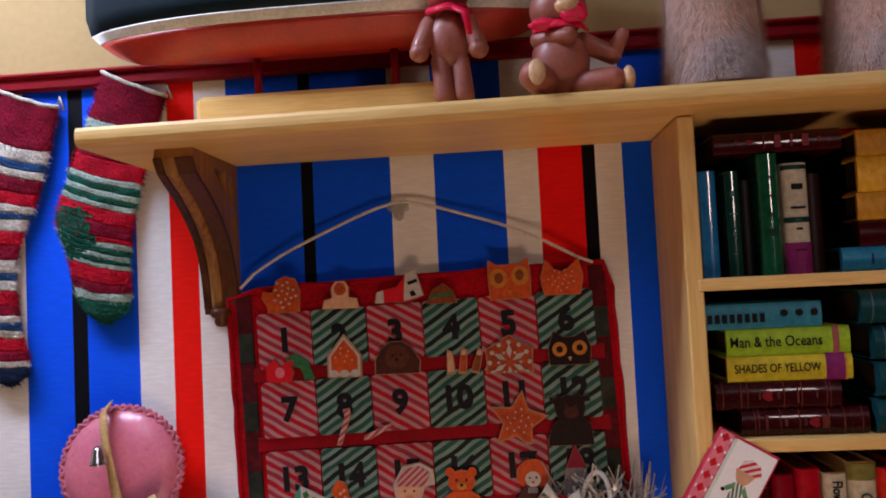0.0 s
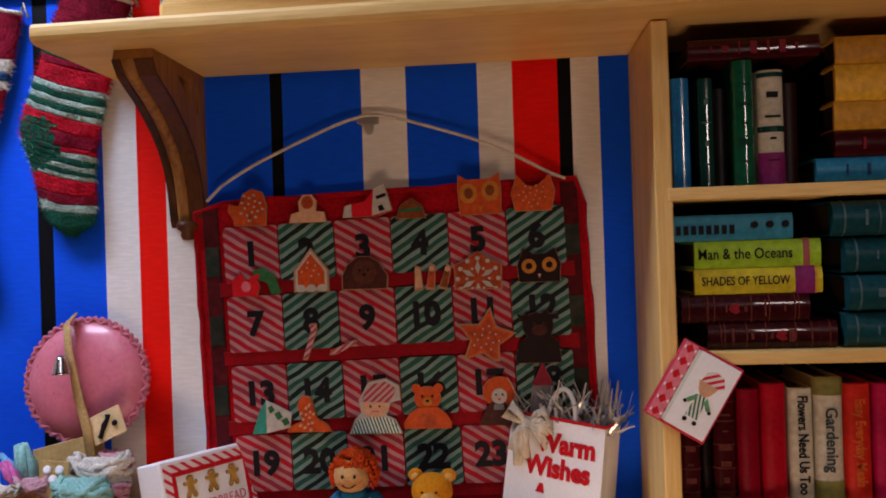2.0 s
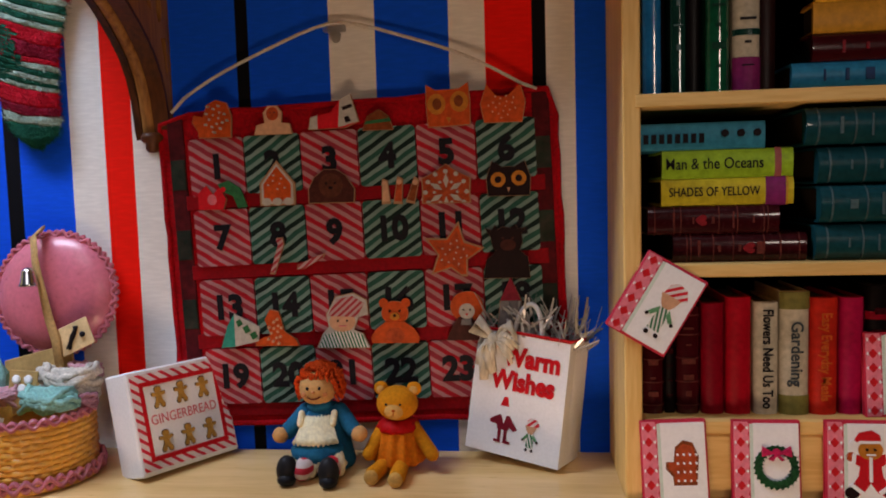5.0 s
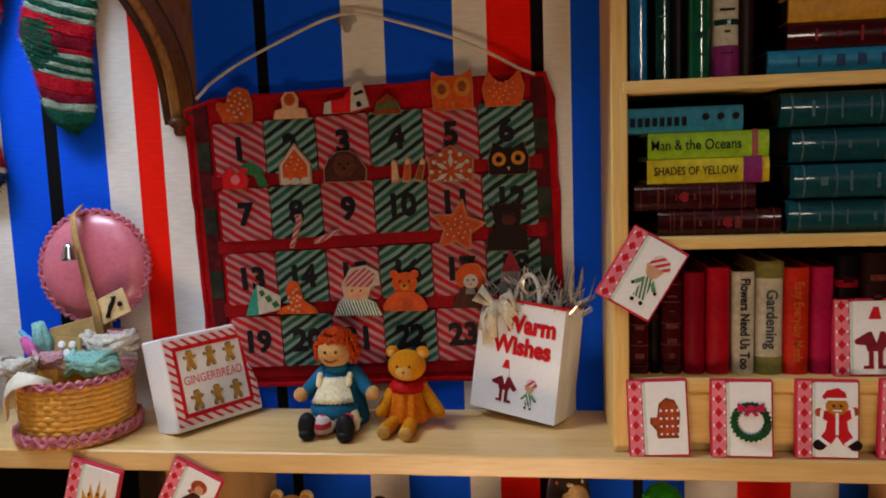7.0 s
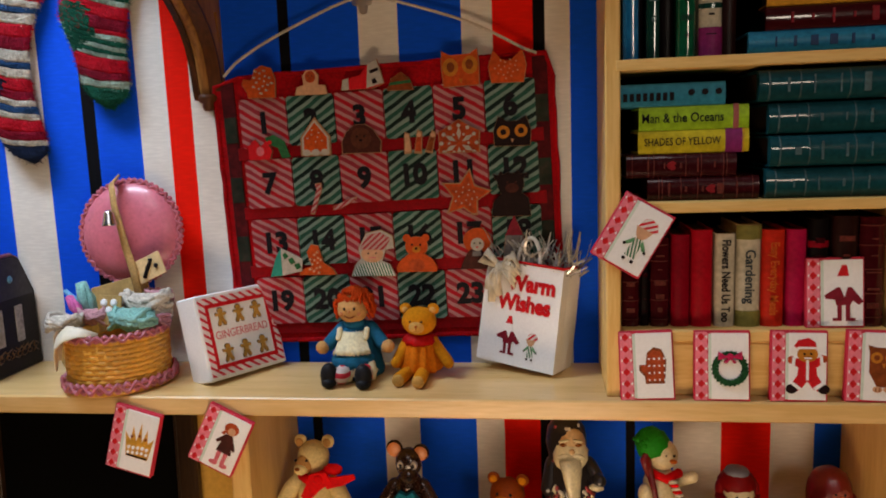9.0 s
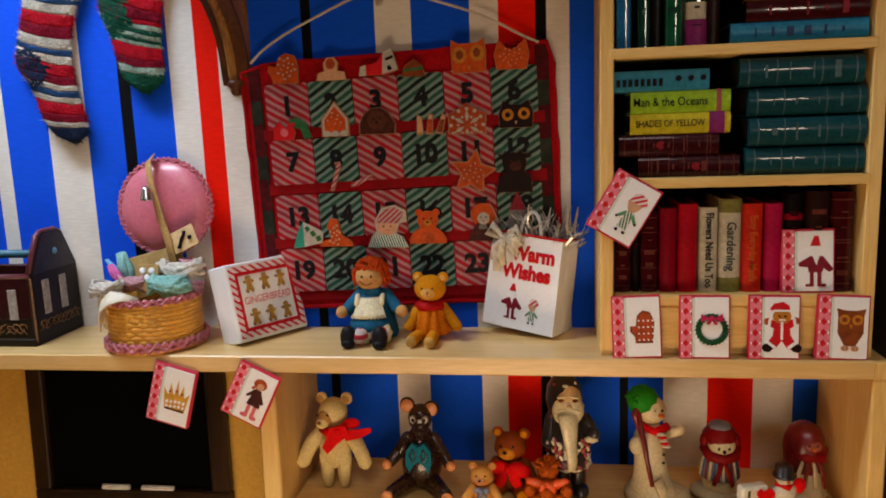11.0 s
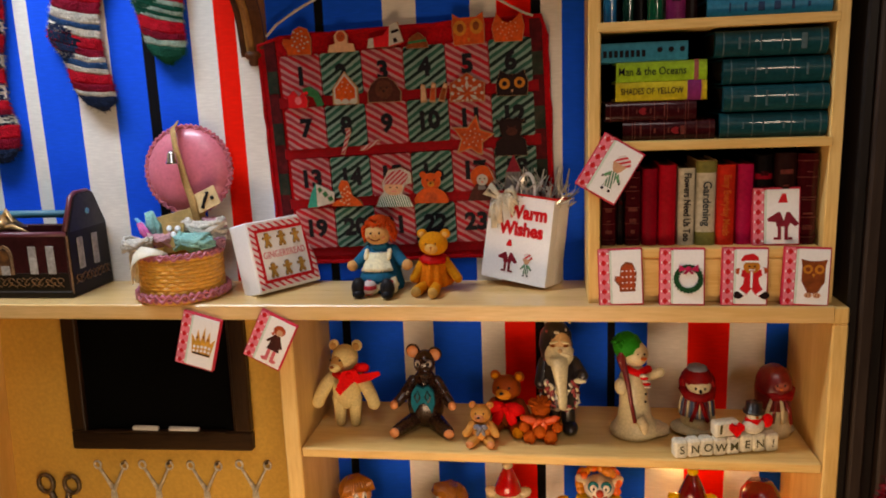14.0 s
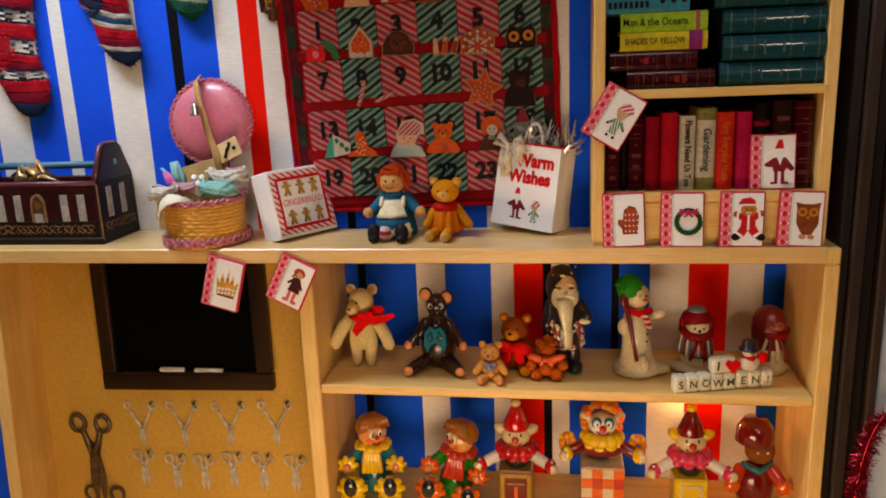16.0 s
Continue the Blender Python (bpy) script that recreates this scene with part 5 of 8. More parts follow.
for i in range(260):
    x, y = rnd.uniform(-0.85, 0.9), rnd.uniform(-0.42, 0.42)
    a, tilt, n = rnd.uniform(0, 6.28), rnd.uniform(0.1, 1.3), rnd.uniform(0.25, 0.75)
    d = Vector((math.cos(a) * math.sin(tilt), math.sin(a) * math.sin(tilt), math.cos(tilt)))
    p0 = Vector((x, y, bh - 0.25 + rnd.uniform(0, 0.4)))
    side = d.cross(Vector((rnd.uniform(-1, 1), rnd.uniform(-1, 1), 0.3))).normalized() * rnd.uniform(0.012, 0.035)
    bend = Vector((rnd.uniform(-0.12, 0.12), rnd.uniform(-0.12, 0.12), rnd.uniform(-0.1, 0.05)))
    p1, p2 = p0 + d * n * 0.5 + bend, p0 + d * n
    shred.add([p0 - side, p0 + side, p1 - side, p1 + side, p2 - side * 0.5, p2 + side * 0.5], [(0, 1, 3, 2), (2, 3, 5, 4)], CELLO)
    shred.add([p0 - side + d * 0.002 + side.cross(d) * 0.3, p0 + side + side.cross(d) * 0.3, p1 + side + side.cross(d) * 0.3, p1 - side + side.cross(d) * 0.3], [(3, 2, 1, 0)], CELLO)
tagged(part("cellophane_filling", shred, bag, "shiny crumpled silver cellophane filling"), kind="stuff")
bow = part("raffia_bow", Form().ball((-0.5, -bd / 2 - 0.1, 2.0), (0.11, 0.09, 0.1), RAFFIA, rough=0.3), bag, "loose cream raffia bow")
for i in range(26):
    a = rnd.uniform(-2.6, 0.5)
    n = rnd.uniform(0.25, 0.5)
    part("raffia_strand", Form().tube([(-0.5, -bd / 2 - 0.06, 2.0), (-0.5 + n * 0.6 * math.cos(a), -bd / 2 - 0.16 - 0.1 * rnd.random(), 2.0 + n * 0.8 * math.sin(a) + 0.12), (-0.5 + n * math.cos(a), -bd / 2 - 0.1, 1.98 + n * 1.3 * math.sin(a))], [0.035, 0.07, 0.03], RAFFIA, 5, flat=0.4), bow)
for s in (-1, 1):
    part("raffia_loop", Form().tube([(-0.5, -bd / 2 - 0.08, 2.0), (-0.5 + s * 0.3, -bd / 2 - 0.2, 2.3), (-0.5 + s * 0.42, -bd / 2 - 0.14, 2.1), (-0.5, -bd / 2 - 0.12, 1.98)], [0.05, 0.1, 0.1, 0.04], RAFFIA, 6, flat=0.5), bow)
for dx, dz in ((-0.02, 1.25), (0.14, 1.4), (-0.14, 1.5)):
    part("raffia_tail", Form().tube([(-0.6, -bd / 2 - 0.07, 2.0), (-0.6 + dx * 0.4, -bd / 2 - 0.15, 1.7), (-0.6 + dx, -bd / 2 - 0.07, dz)], [0.06, 0.12, 0.08], RAFFIA, 6, flat=0.35), bow)

# ---- gingerbread box ----
gbox = base("gift_box", (-5.1, -1.84, COUNTER + 0.1, -14.4, 0, 56), "white box with a gingerbread picture in a candy-striped frame", "box")
gw, gh, gd = 1.9, 1.8, 0.74
f = Form().box((gw / 2, gd / 2, gh / 2), (gw, gd, gh), M["paper"], 0.03)
part("box_body", f, gbox)
frame_f = Form()
for q in (rect(0.06, 0.08, gw - 0.04, 0.24), rect(0.06, gh - 0.24, gw - 0.04, gh - 0.08), rect(0.06, 0.24, 0.22, gh - 0.24), rect(gw - 0.2, 0.24, gw - 0.04, gh - 0.24)):
    frame_f.slab(q, -0.012, 0.0, M["brick_red"])
for q in (rect(0.2, 0.22, gw - 0.18, 0.3), rect(0.2, gh - 0.3, gw - 0.18, gh - 0.22), rect(0.2, 0.3, 0.27, gh - 0.3), rect(gw - 0.25, 0.3, gw - 0.18, gh - 0.3)):
    frame_f.slab(q, -0.018, 0.0, M["red_ink"])
part("candy_frame", frame_f, gbox, "red and white candy-striped frame")
for i in range(6):
    cx, cz = 0.53 + 0.43 * (i % 3), (1.28, 0.52)[i // 3]
    g = gingerbread_man(cx, cz, 0.36)
    part("gingerbread_man", Form().slab(grow(g, 1.08, cx, cz), -0.012, 0.0, C["dark"]).slab(g, -0.025, 0.0, C["gold_leaf"]), gbox)
lettering("lettering", "GINGERBREAD", 0.24, C["pink"], gbox, (gw / 2 + 0.01, -0.006, 0.9, 90, 0, 0), bold=0.0, squeeze=0.8)

# ---- work basket ----
MAUVE = plain("mauve_braid", (0.60, 0.17, 0.22), 0.4, 0.25, 3, 16, 0.3)
WICKER = plain("golden_wicker", (0.82, 0.41, 0.055), 0.35, 0.18, 2, 12, 0.4)
LIDC = plain("pink_ribbed_silk", (0.72, 0.19, 0.26), 0.3, 0.12, 1.0, 12, 0.15, 0.008, coat=0.12)
CARDT = plain("tan_card", (0.74, 0.54, 0.28), 0.6, 0.15, 3, 18, 0.2)
TANR = plain("tan_ribbon", (0.60, 0.37, 0.14), 0.55, 0.25, 3, 18, 0.3)
METAL = plain("bright_metal", (0.65, 0.65, 0.66), 0.22, 0.2, 3, 12, 0.1, metal=1.0)
KRAFT = plain("kraft_paper", (0.56, 0.36, 0.13), 0.6, 0.2, 2, 12, 0.2)
yarns = {k: plain(k + "_yarn", c, 0.9, 0.3, 4, 22, 0.8, 0.03) for k, c in dict(mint=(0.30, 0.62, 0.56), cream=(0.72, 0.66, 0.56), pink=(0.68, 0.36, 0.40), hot=(0.75, 0.16, 0.42), sky=(0.16, 0.44, 0.70), mauve=(0.42, 0.20, 0.26)).items()}


def ric_rac(r, z, wide, wave, points, flat=False, at=None, lag=0, form=None):
    """A zigzag ribbon run round a circle, standing on edge or lying flat, with a raised middle thread; lag shifts its points."""
    f, n = form or Form(at or Matrix()), points * 8
    rows = []
    for u, lift in ((-0.5, 0.0), (-0.2, 0.03), (0.2, 0.03), (0.5, 0.0), (0.5, -0.04), (-0.5, -0.04)):
        row = []
        for i in range(n):
            a, s = 2 * math.pi * i / n, ((i + lag) % 8) / 8
            off = wave * math.cos(2 * math.pi * s) + u * wide
            rr, zz = (r + off, z + lift) if flat else (r + lift, z + off)
            row.append((rr * math.cos(a), rr * math.sin(a), zz))
        rows.append(row)
    k = len(rows)
    return f.add([p for row in rows for p in row], [(q * n + i, q * n + (i + 1) % n, (q + 1) % k * n + (i + 1) % n, (q + 1) % k * n + i) for q in range(k) for i in range(n)], MAUVE)


def plait(r, z, wide, wave, points, flat=False, at=None):
    """Two zigzag ribbons crossing each other."""
    f = ric_rac(r, z, wide, wave, points, flat, at)
    return ric_rac(r + (0.0 if flat else 0.025), z + (0.025 if flat else 0.0), wide, wave, points, flat, lag=4, form=f)


basket = base("sewing_basket", (-7.28, -1.46, COUNTER), "round golden wicker sewing basket with an open pink lid", "basket")
w = Form()
BH = 1.16
w.lathe([(0.95, 0.05), (0.96, 0.1), (0.985, BH - 0.05), (0.9, BH - 0.05), (0.88, 0.15), (0.0, 0.14)], WICKER, 40)
part("woven_body", w, basket, "golden woven wicker")
for row in range(10):
    n = 132
    pts = []
    for i in range(n):
        a = 2 * math.pi * i / n
        r = 0.975 + 0.015 * (1 if ((i // 3) + row) % 2 else -1) * math.sin(math.pi * ((i % 3) + 0.5) / 3)
        pts.append((r * math.cos(a), r * math.sin(a), 0.18 + 0.1 * row))
    part("weaver", Form().tube(pts, 0.06, WICKER, 6, closed=True), basket)
for i in range(44):
    a = 2 * math.pi * i / 44
    part("stake", Form().tube([(0.985 * math.cos(a), 0.985 * math.sin(a), 0.1), (1.0 * math.cos(a), 1.0 * math.sin(a), BH - 0.05)], 0.028, WICKER, 5), basket)
part("base_braid", plait(1.11, 0.17, 0.105, 0.075, 20), basket, "mauve plaited braid")
part("base_cord", Form().tube([(1.04 * math.cos(a), 1.04 * math.sin(a), 0.08) for a in [math.pi * i / 30 for i in range(60)]], 0.075, WICKER, 8, closed=True), basket, "rolled wicker foot")
part("rim_braid", plait(1.01, BH + 0.0, 0.085, 0.055, 20), basket, "mauve plaited braid")
lid_at = T(-0.06, 1.02, 3.08, 83, 0, 4)
lid = part("lid", Form(lid_at).lathe([(0.0, -0.1), (1.05, -0.08), (1.09, 0.0), (1.03, 0.07), (0.84, 0.17), (0.66, 0.23), (0.42, 0.28), (0.2, 0.3), (0.0, 0.31)], LIDC, 48), basket, "domed lid in ribbed pink silk")
part("lid_braid", plait(1.1, 0.0, 0.085, 0.05, 28, True, lid_at), lid, "mauve plaited braid")
part("strap", Form().tube([(-0.28, 1.05, 4.27), (-0.24, 0.72, 4.15), (-0.14, 0.58, 3.7), (-0.04, 0.55, 3.3), (0.08, 0.5, 2.8), (0.26, 0.42, 2.3), (0.38, 0.32, 1.75)], [0.12, 0.12, 0.12, 0.12, 0.14, 0.15, 0.13], TANR, 6, flat=0.3), lid, "tan ribbon strap")
part("thimble", Form().lathe([(0.165, 0), (0.16, 0.04), (0.145, 0.06), (0.11, 0.26), (0.06, 0.32), (0.0, 0.33)], METAL, 16, (-0.16, 0.4, 3.3)), lid, "bright silver thimble")
tag = part("button_card", Form(T(0.64, 0.4, 2.38, -10, -24, 0)).box((0, 0, 0), (0.66, 0.03, 0.5), CARDT, 0.01), basket, "tan button card with black trimming")
part("black_trim", Form(T(0.64, 0.37, 2.38, -10, -24, 0)).tube([(-0.17, 0, -0.16), (-0.09, 0, -0.06), (-0.02, 0, 0.02), (0.07, 0, 0.1), (0.1, 0, 0.17)], [0.05, 0.035, 0.05, 0.035, 0.05], M["ink"], 6).ball((0.17, 0, -0.02), 0.05, M["ink"]), tag)
CREAMR = plain("cream_satin_ribbon", (0.88, 0.79, 0.60), 0.45, 0.12, 2.0, 12, 0.2)
drape = Form().tube([(0.1, -0.85, 1.24), (-0.2, -1.02, 1.33), (-0.5, -1.02, 1.3), (-0.74, -0.94, 1.12), (-0.85, -0.86, 0.9), (-0.9, -0.8, 0.66), (-0.93, -0.76, 0.5)], [0.04, 0.12, 0.2, 0.22, 0.2, 0.16, 0.1], CREAMR, 10, flat=0.16)
drape.tube([(-0.62, -0.6, 1.3), (-0.92, -0.5, 1.36), (-1.05, -0.44, 1.15), (-1.04, -0.5, 0.85), (-1.0, -0.55, 0.62)], [0.08, 0.16, 0.18, 0.14, 0.07], CREAMR, 10, flat=0.16)
part("lace_drape", drape, basket, "cream lace ribbon over the rim")


def yarn(c, r, key, seed, label, spread=0.8):
    """A loose skein: a soft core with strands looped round it."""
    q = random.Random(seed)
    b = base("yarn_skein", (-7.36 + c[0], -1.44 + c[1], COUNTER + c[2]), label, "yarn", "yarn in the basket")
    part("yarn_core", Form().ball((0, 0, 0), (r * 0.78, r * 0.52, r * 0.46), yarns[key], rough=0.4), b)
    for i in range(11):
        a0, tilt = q.uniform(0, 6.28), q.uniform(-0.5, 0.5)
        pts = []
        for k in range(12):
            a = a0 + k * 0.6
            pts.append((r * math.cos(a) * q.uniform(0.65, 1.05), r * 0.62 * math.sin(a) * q.uniform(0.65, 1), r * spread * (tilt * math.cos(a) + q.uniform(-0.2, 0.35))))
        part("yarn_strand", Form().tube(pts, r * 0.12, yarns[key], 5), b)


yarn((0.6, -0.3, 1.42), 0.5, "mint", 1, "fluffy mint yarn skein in the basket", 0.7)
yarn((0.68, 0.22, 1.6), 0.56, "cream", 2, "fluffy cream yarn skein in the basket")
yarn((0.95, 0.05, 1.35), 0.3, "mauve", 3, "mauve yarn skein in the basket")
yarn((-0.38, -0.05, 1.42), 0.36, "pink", 4, "pale pink yarn skein in the basket")
yarn((0.85, 0.45, 1.75), 0.32, "pink", 9, "pale pink yarn skein at the back of the basket")
yarn((-0.85, -0.4, 1.35), 0.4, "cream", 12, "cream yarn skein at the basket's rim")
for name, key, p0, p1, r in (("mint", "mint", (-0.5, 0.1, 1.4), (-0.78, 0.2, 2.1), 0.13), ("pink", "hot", (-0.62, -0.1, 1.4), (-0.95, 0.0, 1.85), 0.09), ("blue", "sky", (-0.7, 0.05, 1.6), (-1.12, 0.15, 1.95), 0.055)):
    o = (-7.36, -1.44, COUNTER + 1.15)
    f = Form()
    for i in range(5):
        a = 1.26 * i
        f.tube([(p0[0] + 0.4 * r * math.cos(a), p0[1] + 0.4 * r * math.sin(a), p0[2] - 1.15), ((p0[0] + p1[0]) / 2 + 0.9 * r * math.cos(a + 1), (p0[1] + p1[1]) / 2 + 0.9 * r * math.sin(a + 1), (p0[2] + p1[2]) / 2 - 1.15), (p1[0] + 0.5 * r * math.cos(a + 2), p1[1] + 0.5 * r * math.sin(a + 2), p1[2] - 1.15)], [r * 0.5, r * 0.62, r * 0.45], yarns[key], 6)
    thing("embroidery_skein", f, o, name + " twisted embroidery thread in the basket", "thread", "yarn in the basket")
pat = base("pattern_envelope", (-7.32, -1.05, COUNTER + 1.1, -12, -14, 0), "crumpled brown paper pattern envelope in the basket", "envelope")
part("envelope", Form().box((0.05, 0, 0.5), (1.35, 0.06, 1.0), KRAFT, 0.015), pat)
bc = base("button_card", (-7.36, -1.62, COUNTER + 1.28, -12, 3, 0), "brown card of white pearl buttons in the basket", "button card")
part("card", Form().box((0, 0, 0.3), (0.52, 0.03, 0.62), KRAFT, 0.01), bc)
for x, z in ((-0.12, 0.45), (0.1, 0.46), (0.0, 0.3)):
    part("button", Form(T(x, -0.03, z, 90, 0, 0)).lathe([(0.0, -0.02), (0.075, -0.02), (0.08, 0.0), (0.06, 0.02), (0.0, 0.012)], M["paper"], 14), bc, "white pearl button")
perf = base("perfume_bottle", (-8.46, -1.35, COUNTER + 0.75), "small amber glass bottle with white cap in the basket", "bottle")
part("glass", Form(T(0, 0, 0, 0, 12, 0)).lathe([(0.1, -0.45), (0.26, -0.1), (0.28, 0.25), (0.2, 0.4), (0.1, 0.45)], plain("pale_amber_glass", (0.66, 0.44, 0.2), 0.15, 0.2, 2, 8, 0.1, coat=0.5), 18), perf)
part("cap", Form(T(0, 0, 0, 0, -12, 0)).ball((-0.05, 0, 0.52), (0.2, 0.2, 0.16), M["paper"], rough=0.3), perf)

# ---- painted tool tote ----
LACQ = plain("dark_red_lacquer", (0.050, 0.009, 0.009), 0.35, 0.45, 1.2, 8, 0.2, coat=0.15, spec=0.25)
DARKL = plain("black_brown_lacquer", (0.016, 0.010, 0.006), 0.45, 0.4, 1.0, 10, 0.15, spec=0.2)
SCROLL = plain("painted_gold_scroll", (0.16, 0.065, 0.015), 0.4, 0.7, 2.5, 5, 0.3, second=(0.03, 0.012, 0.008))
PLUM = plain("plum_paint", (0.15, 0.03, 0.045), 0.35, 0.2, 2, 10, 0.1)
SLAT = plain("grey_white_paint", (0.42, 0.39, 0.35), 0.5, 0.3, 3, 12, 0.2)
GOLDP = plain("antique_gold_paint", (0.24, 0.11, 0.025), 0.4, 0.4, 4, 14, 0.2, metal=0.2)
GREYL = plain("sheen_grey_lacquer", (0.040, 0.033, 0.036), 0.4, 0.4, 1.5, 9, 0.2, spec=0.3)
WORN = plain("worn_tan_edge", (0.34, 0.20, 0.10), 0.6, 0.4, 4, 14, 0.2)


def scrolls(along, z, seed, put):
    """A running vine of thin painted curls; put turns a place along the band into a point."""
    q = random.Random(seed)
    f = Form()
    x = -along / 2 + 0.12
    while x < along / 2 - 0.1:
        r, up = q.uniform(0.07, 0.13), q.choice((-1, 1))
        spiral = [(x + r * (1 - k / 14) * math.cos(0.55 * k + q.uniform(0, 0.2)), z + up * (0.02 + r * (1 - k / 14) * math.sin(0.55 * k))) for k in range(11)]
        f.tube([put(max(-along / 2 + 0.03, min(along / 2 - 0.03, a)), b) for a, b in spiral], [0.012 + 0.012 * k / 11 for k in range(11)], GOLDP, 5)
        f.tube([put(x - 0.1, z - up * 0.12), put(x, z - up * 0.05), put(min(x + 0.16, along / 2 - 0.03), z - up * 0.13)], [0.01, 0.022, 0.008], GOLDP, 5)
        x += q.uniform(0.15, 0.24)
    return f


tote = base("tool_tote", (-12.25, -0.93, COUNTER), "dark red painted wooden tote with pale slats and a blue handle", "tote")
tl, td, th = 4.2, 1.66, 1.62
part("front_board", Form().box((0, -td / 2, th / 2 + 0.08), (tl, 0.12, th - 0.1), LACQ, 0.03), tote)
part("back_board", Form().box((0, td / 2, th / 2 + 0.08), (tl, 0.12, th - 0.1), LACQ, 0.03), tote)
part("lower_band", Form().box((0, -td / 2 - 0.062, 0.4), (tl - 0.04, 0.012, 0.52), DARKL, 0.004), tote, "black-brown painted band")
part("bottom_board", Form().box((0, 0, 0.1), (tl + 0.1, td + 0.2, 0.2), DARKL, 0.04), tote)
for sx in (-1, 1):
    x = sx * (tl / 2 - 0.02)
    end = [(-td / 2 - 0.02, 0.1), (td / 2 + 0.02, 0.1), (td / 2 - 0.0, th + 0.1), (0.42, th + 0.92), (0.26, th + 1.0), (-0.26, th + 1.0), (-0.42, th + 0.92), (-td / 2 + 0.0, th + 0.1)]
    e = Form()
    q = len(end)
    e.add([(x - 0.09, y, z) for y, z in end] + [(x + 0.09, y, z) for y, z in end], [tuple(range(q))[::-1], tuple(range(q, 2 * q))] + [(i, (i + 1) % q, (i + 1) % q + q, i + q) for i in range(q)], DARKL)
    ep = part("end_board", e, tote, "blackened end board with plum edge")
    part("edge_strip", Form().tube([(x, y * 1.0, z) for y, z in end[2:]], 0.07, PLUM, 6), ep, "plum painted edge")
    for y in (-0.42, 0.22):
        part("pale_slat", Form().box((x + sx * 0.1, y, 1.1), (0.03, 0.24, 0.82), SLAT, 0.01), ep, "grey-white painted slat")
    tagged(part("scroll_work", scrolls(td - 0.1, 0.46, 5, lambda a, b: (x + sx * 0.098, a, b)), ep, "painted gold scrollwork"), kind="stuff")
    part("boss", Form().ball((x + sx * 0.1, 0.05, th + 0.5), (0.04, 0.08, 0.08), plain("blue_paint_dot", (0.12, 0.35, 0.5), 0.3), rough=0.2), ep, "blue painted dot")
    # Lighter plate on the gable: the sheen on the dark lacquer as a colour.
    gable = [(y * 0.94, z) for y, z in end[2:]]
    part("gable_face", Form().add([(x + sx * 0.102, y, z - 0.03) for y, z in gable] + [(x + sx * 0.06, y, z - 0.03) for y, z in gable], [tuple(range(6)) if sx > 0 else tuple(range(6))[::-1]] + [(i, (i + 1) % 6, (i + 1) % 6 + 6, i + 6) for i in range(6)], GREYL), ep, "grey-black gable face, sheen put into its colour")
for x in (1.64, 1.14, -0.24, -0.76, -1.3, -1.82):
    part("pale_slat", Form().box((x, -td / 2 - 0.07, 1.0), (0.22, 0.03, 0.72), SLAT, 0.01), tote, "grey-white painted slat")
part("worn_corner", Form().box((tl / 2 + 0.04, -td / 2 - 0.045, th / 2 + 0.05), (0.05, 0.05, th - 0.1), WORN, 0.02), tote, "paint worn to pale wood")
arch = [(0.14, 0.62), (0.58, 0.62), (0.58, 1.1)] + [(0.36 + 0.22 * math.cos(a), 1.1 + 0.3 * math.sin(a)) for a in (0.5, 1.0, 1.57, 2.1, 2.6)] + [(0.14, 1.1)]
medallion = part("medallion", Form().slab(arch, -td / 2 - 0.09, -td / 2 - 0.05, WORN), tote, "pale painted arched doorway")
part("doorway", Form().slab([(0.36 + (x - 0.36) * 0.72, 1.0 + (z - 1.0) * 0.8) for x, z in arch], -td / 2 - 0.1, -td / 2 - 0.06, SCROLL).slab(rect(0.24, 0.62, 0.48, 0.86), -td / 2 - 0.106, -td / 2 - 0.06, SLAT), medallion, "brown painted doorway with a pale step")
tagged(part("scroll_work", scrolls(tl - 0.3, 0.42, 9, lambda a, b: (a, -td / 2 - 0.072, b)), tote, "painted gold scrollwork"), kind="stuff")
part("top_edge", Form().tube([(-tl / 2, -td / 2, th + 0.03), (tl / 2, -td / 2, th + 0.03)], 0.08, PLUM, 6), tote, "plum painted edge")
part("handle_rod", Form().tube([(-tl / 2, 0.1, th + 0.42), (tl / 2, 0.1, th + 0.42)], 0.1, plain("dusty_blue_paint", (0.05, 0.20, 0.28), 0.4), 10), tote, "dusty blue handle rod")
rnd = random.Random(3)
GOLDR = plain("gold_foil_ribbon", (0.72, 0.46, 0.20), 0.33, 0.2, 3, 10, 0.1, metal=0.8)
bow = base("ribbon_bow", (-12.6, -1.0, COUNTER + 1.66), "crumpled gold foil ribbon lying in the tote", "ribbon")
for i in range(7):
    a = rnd.uniform(0, 6.28)
    loop = Form().tube([(0, 0, 0), (0.35 * math.cos(a), 0.2 * math.sin(a), 0.28 + rnd.uniform(0, 0.2)), (0.6 * math.cos(a + 0.4), 0.3 * math.sin(a + 0.4), 0.1), (0.1, 0, 0.0)], [0.06, 0.19, 0.2, 0.06], GOLDR, 6, flat=0.3)
    part("ribbon_loop", loop, bow)
part("ribbon_tail", Form().tube([(0.1, -0.2, 0.05), (0.6, -0.3, 0.15), (1.15, -0.4, 0.0)], [0.06, 0.08, 0.02], GOLDR, 5, flat=0.3), bow)

# ---- soft toys on the counter ----
def fabric(name, col, rough=0.9, bump=0.5, var=0.2, fine=18, coat=0.0):
    grey = sum(col) / 3
    return plain(name, tuple(min(0.9, max(0.003, grey + 1.22 * (v - grey))) for v in col), rough, var, 2.0, fine, bump, 0.02, coat=coat)


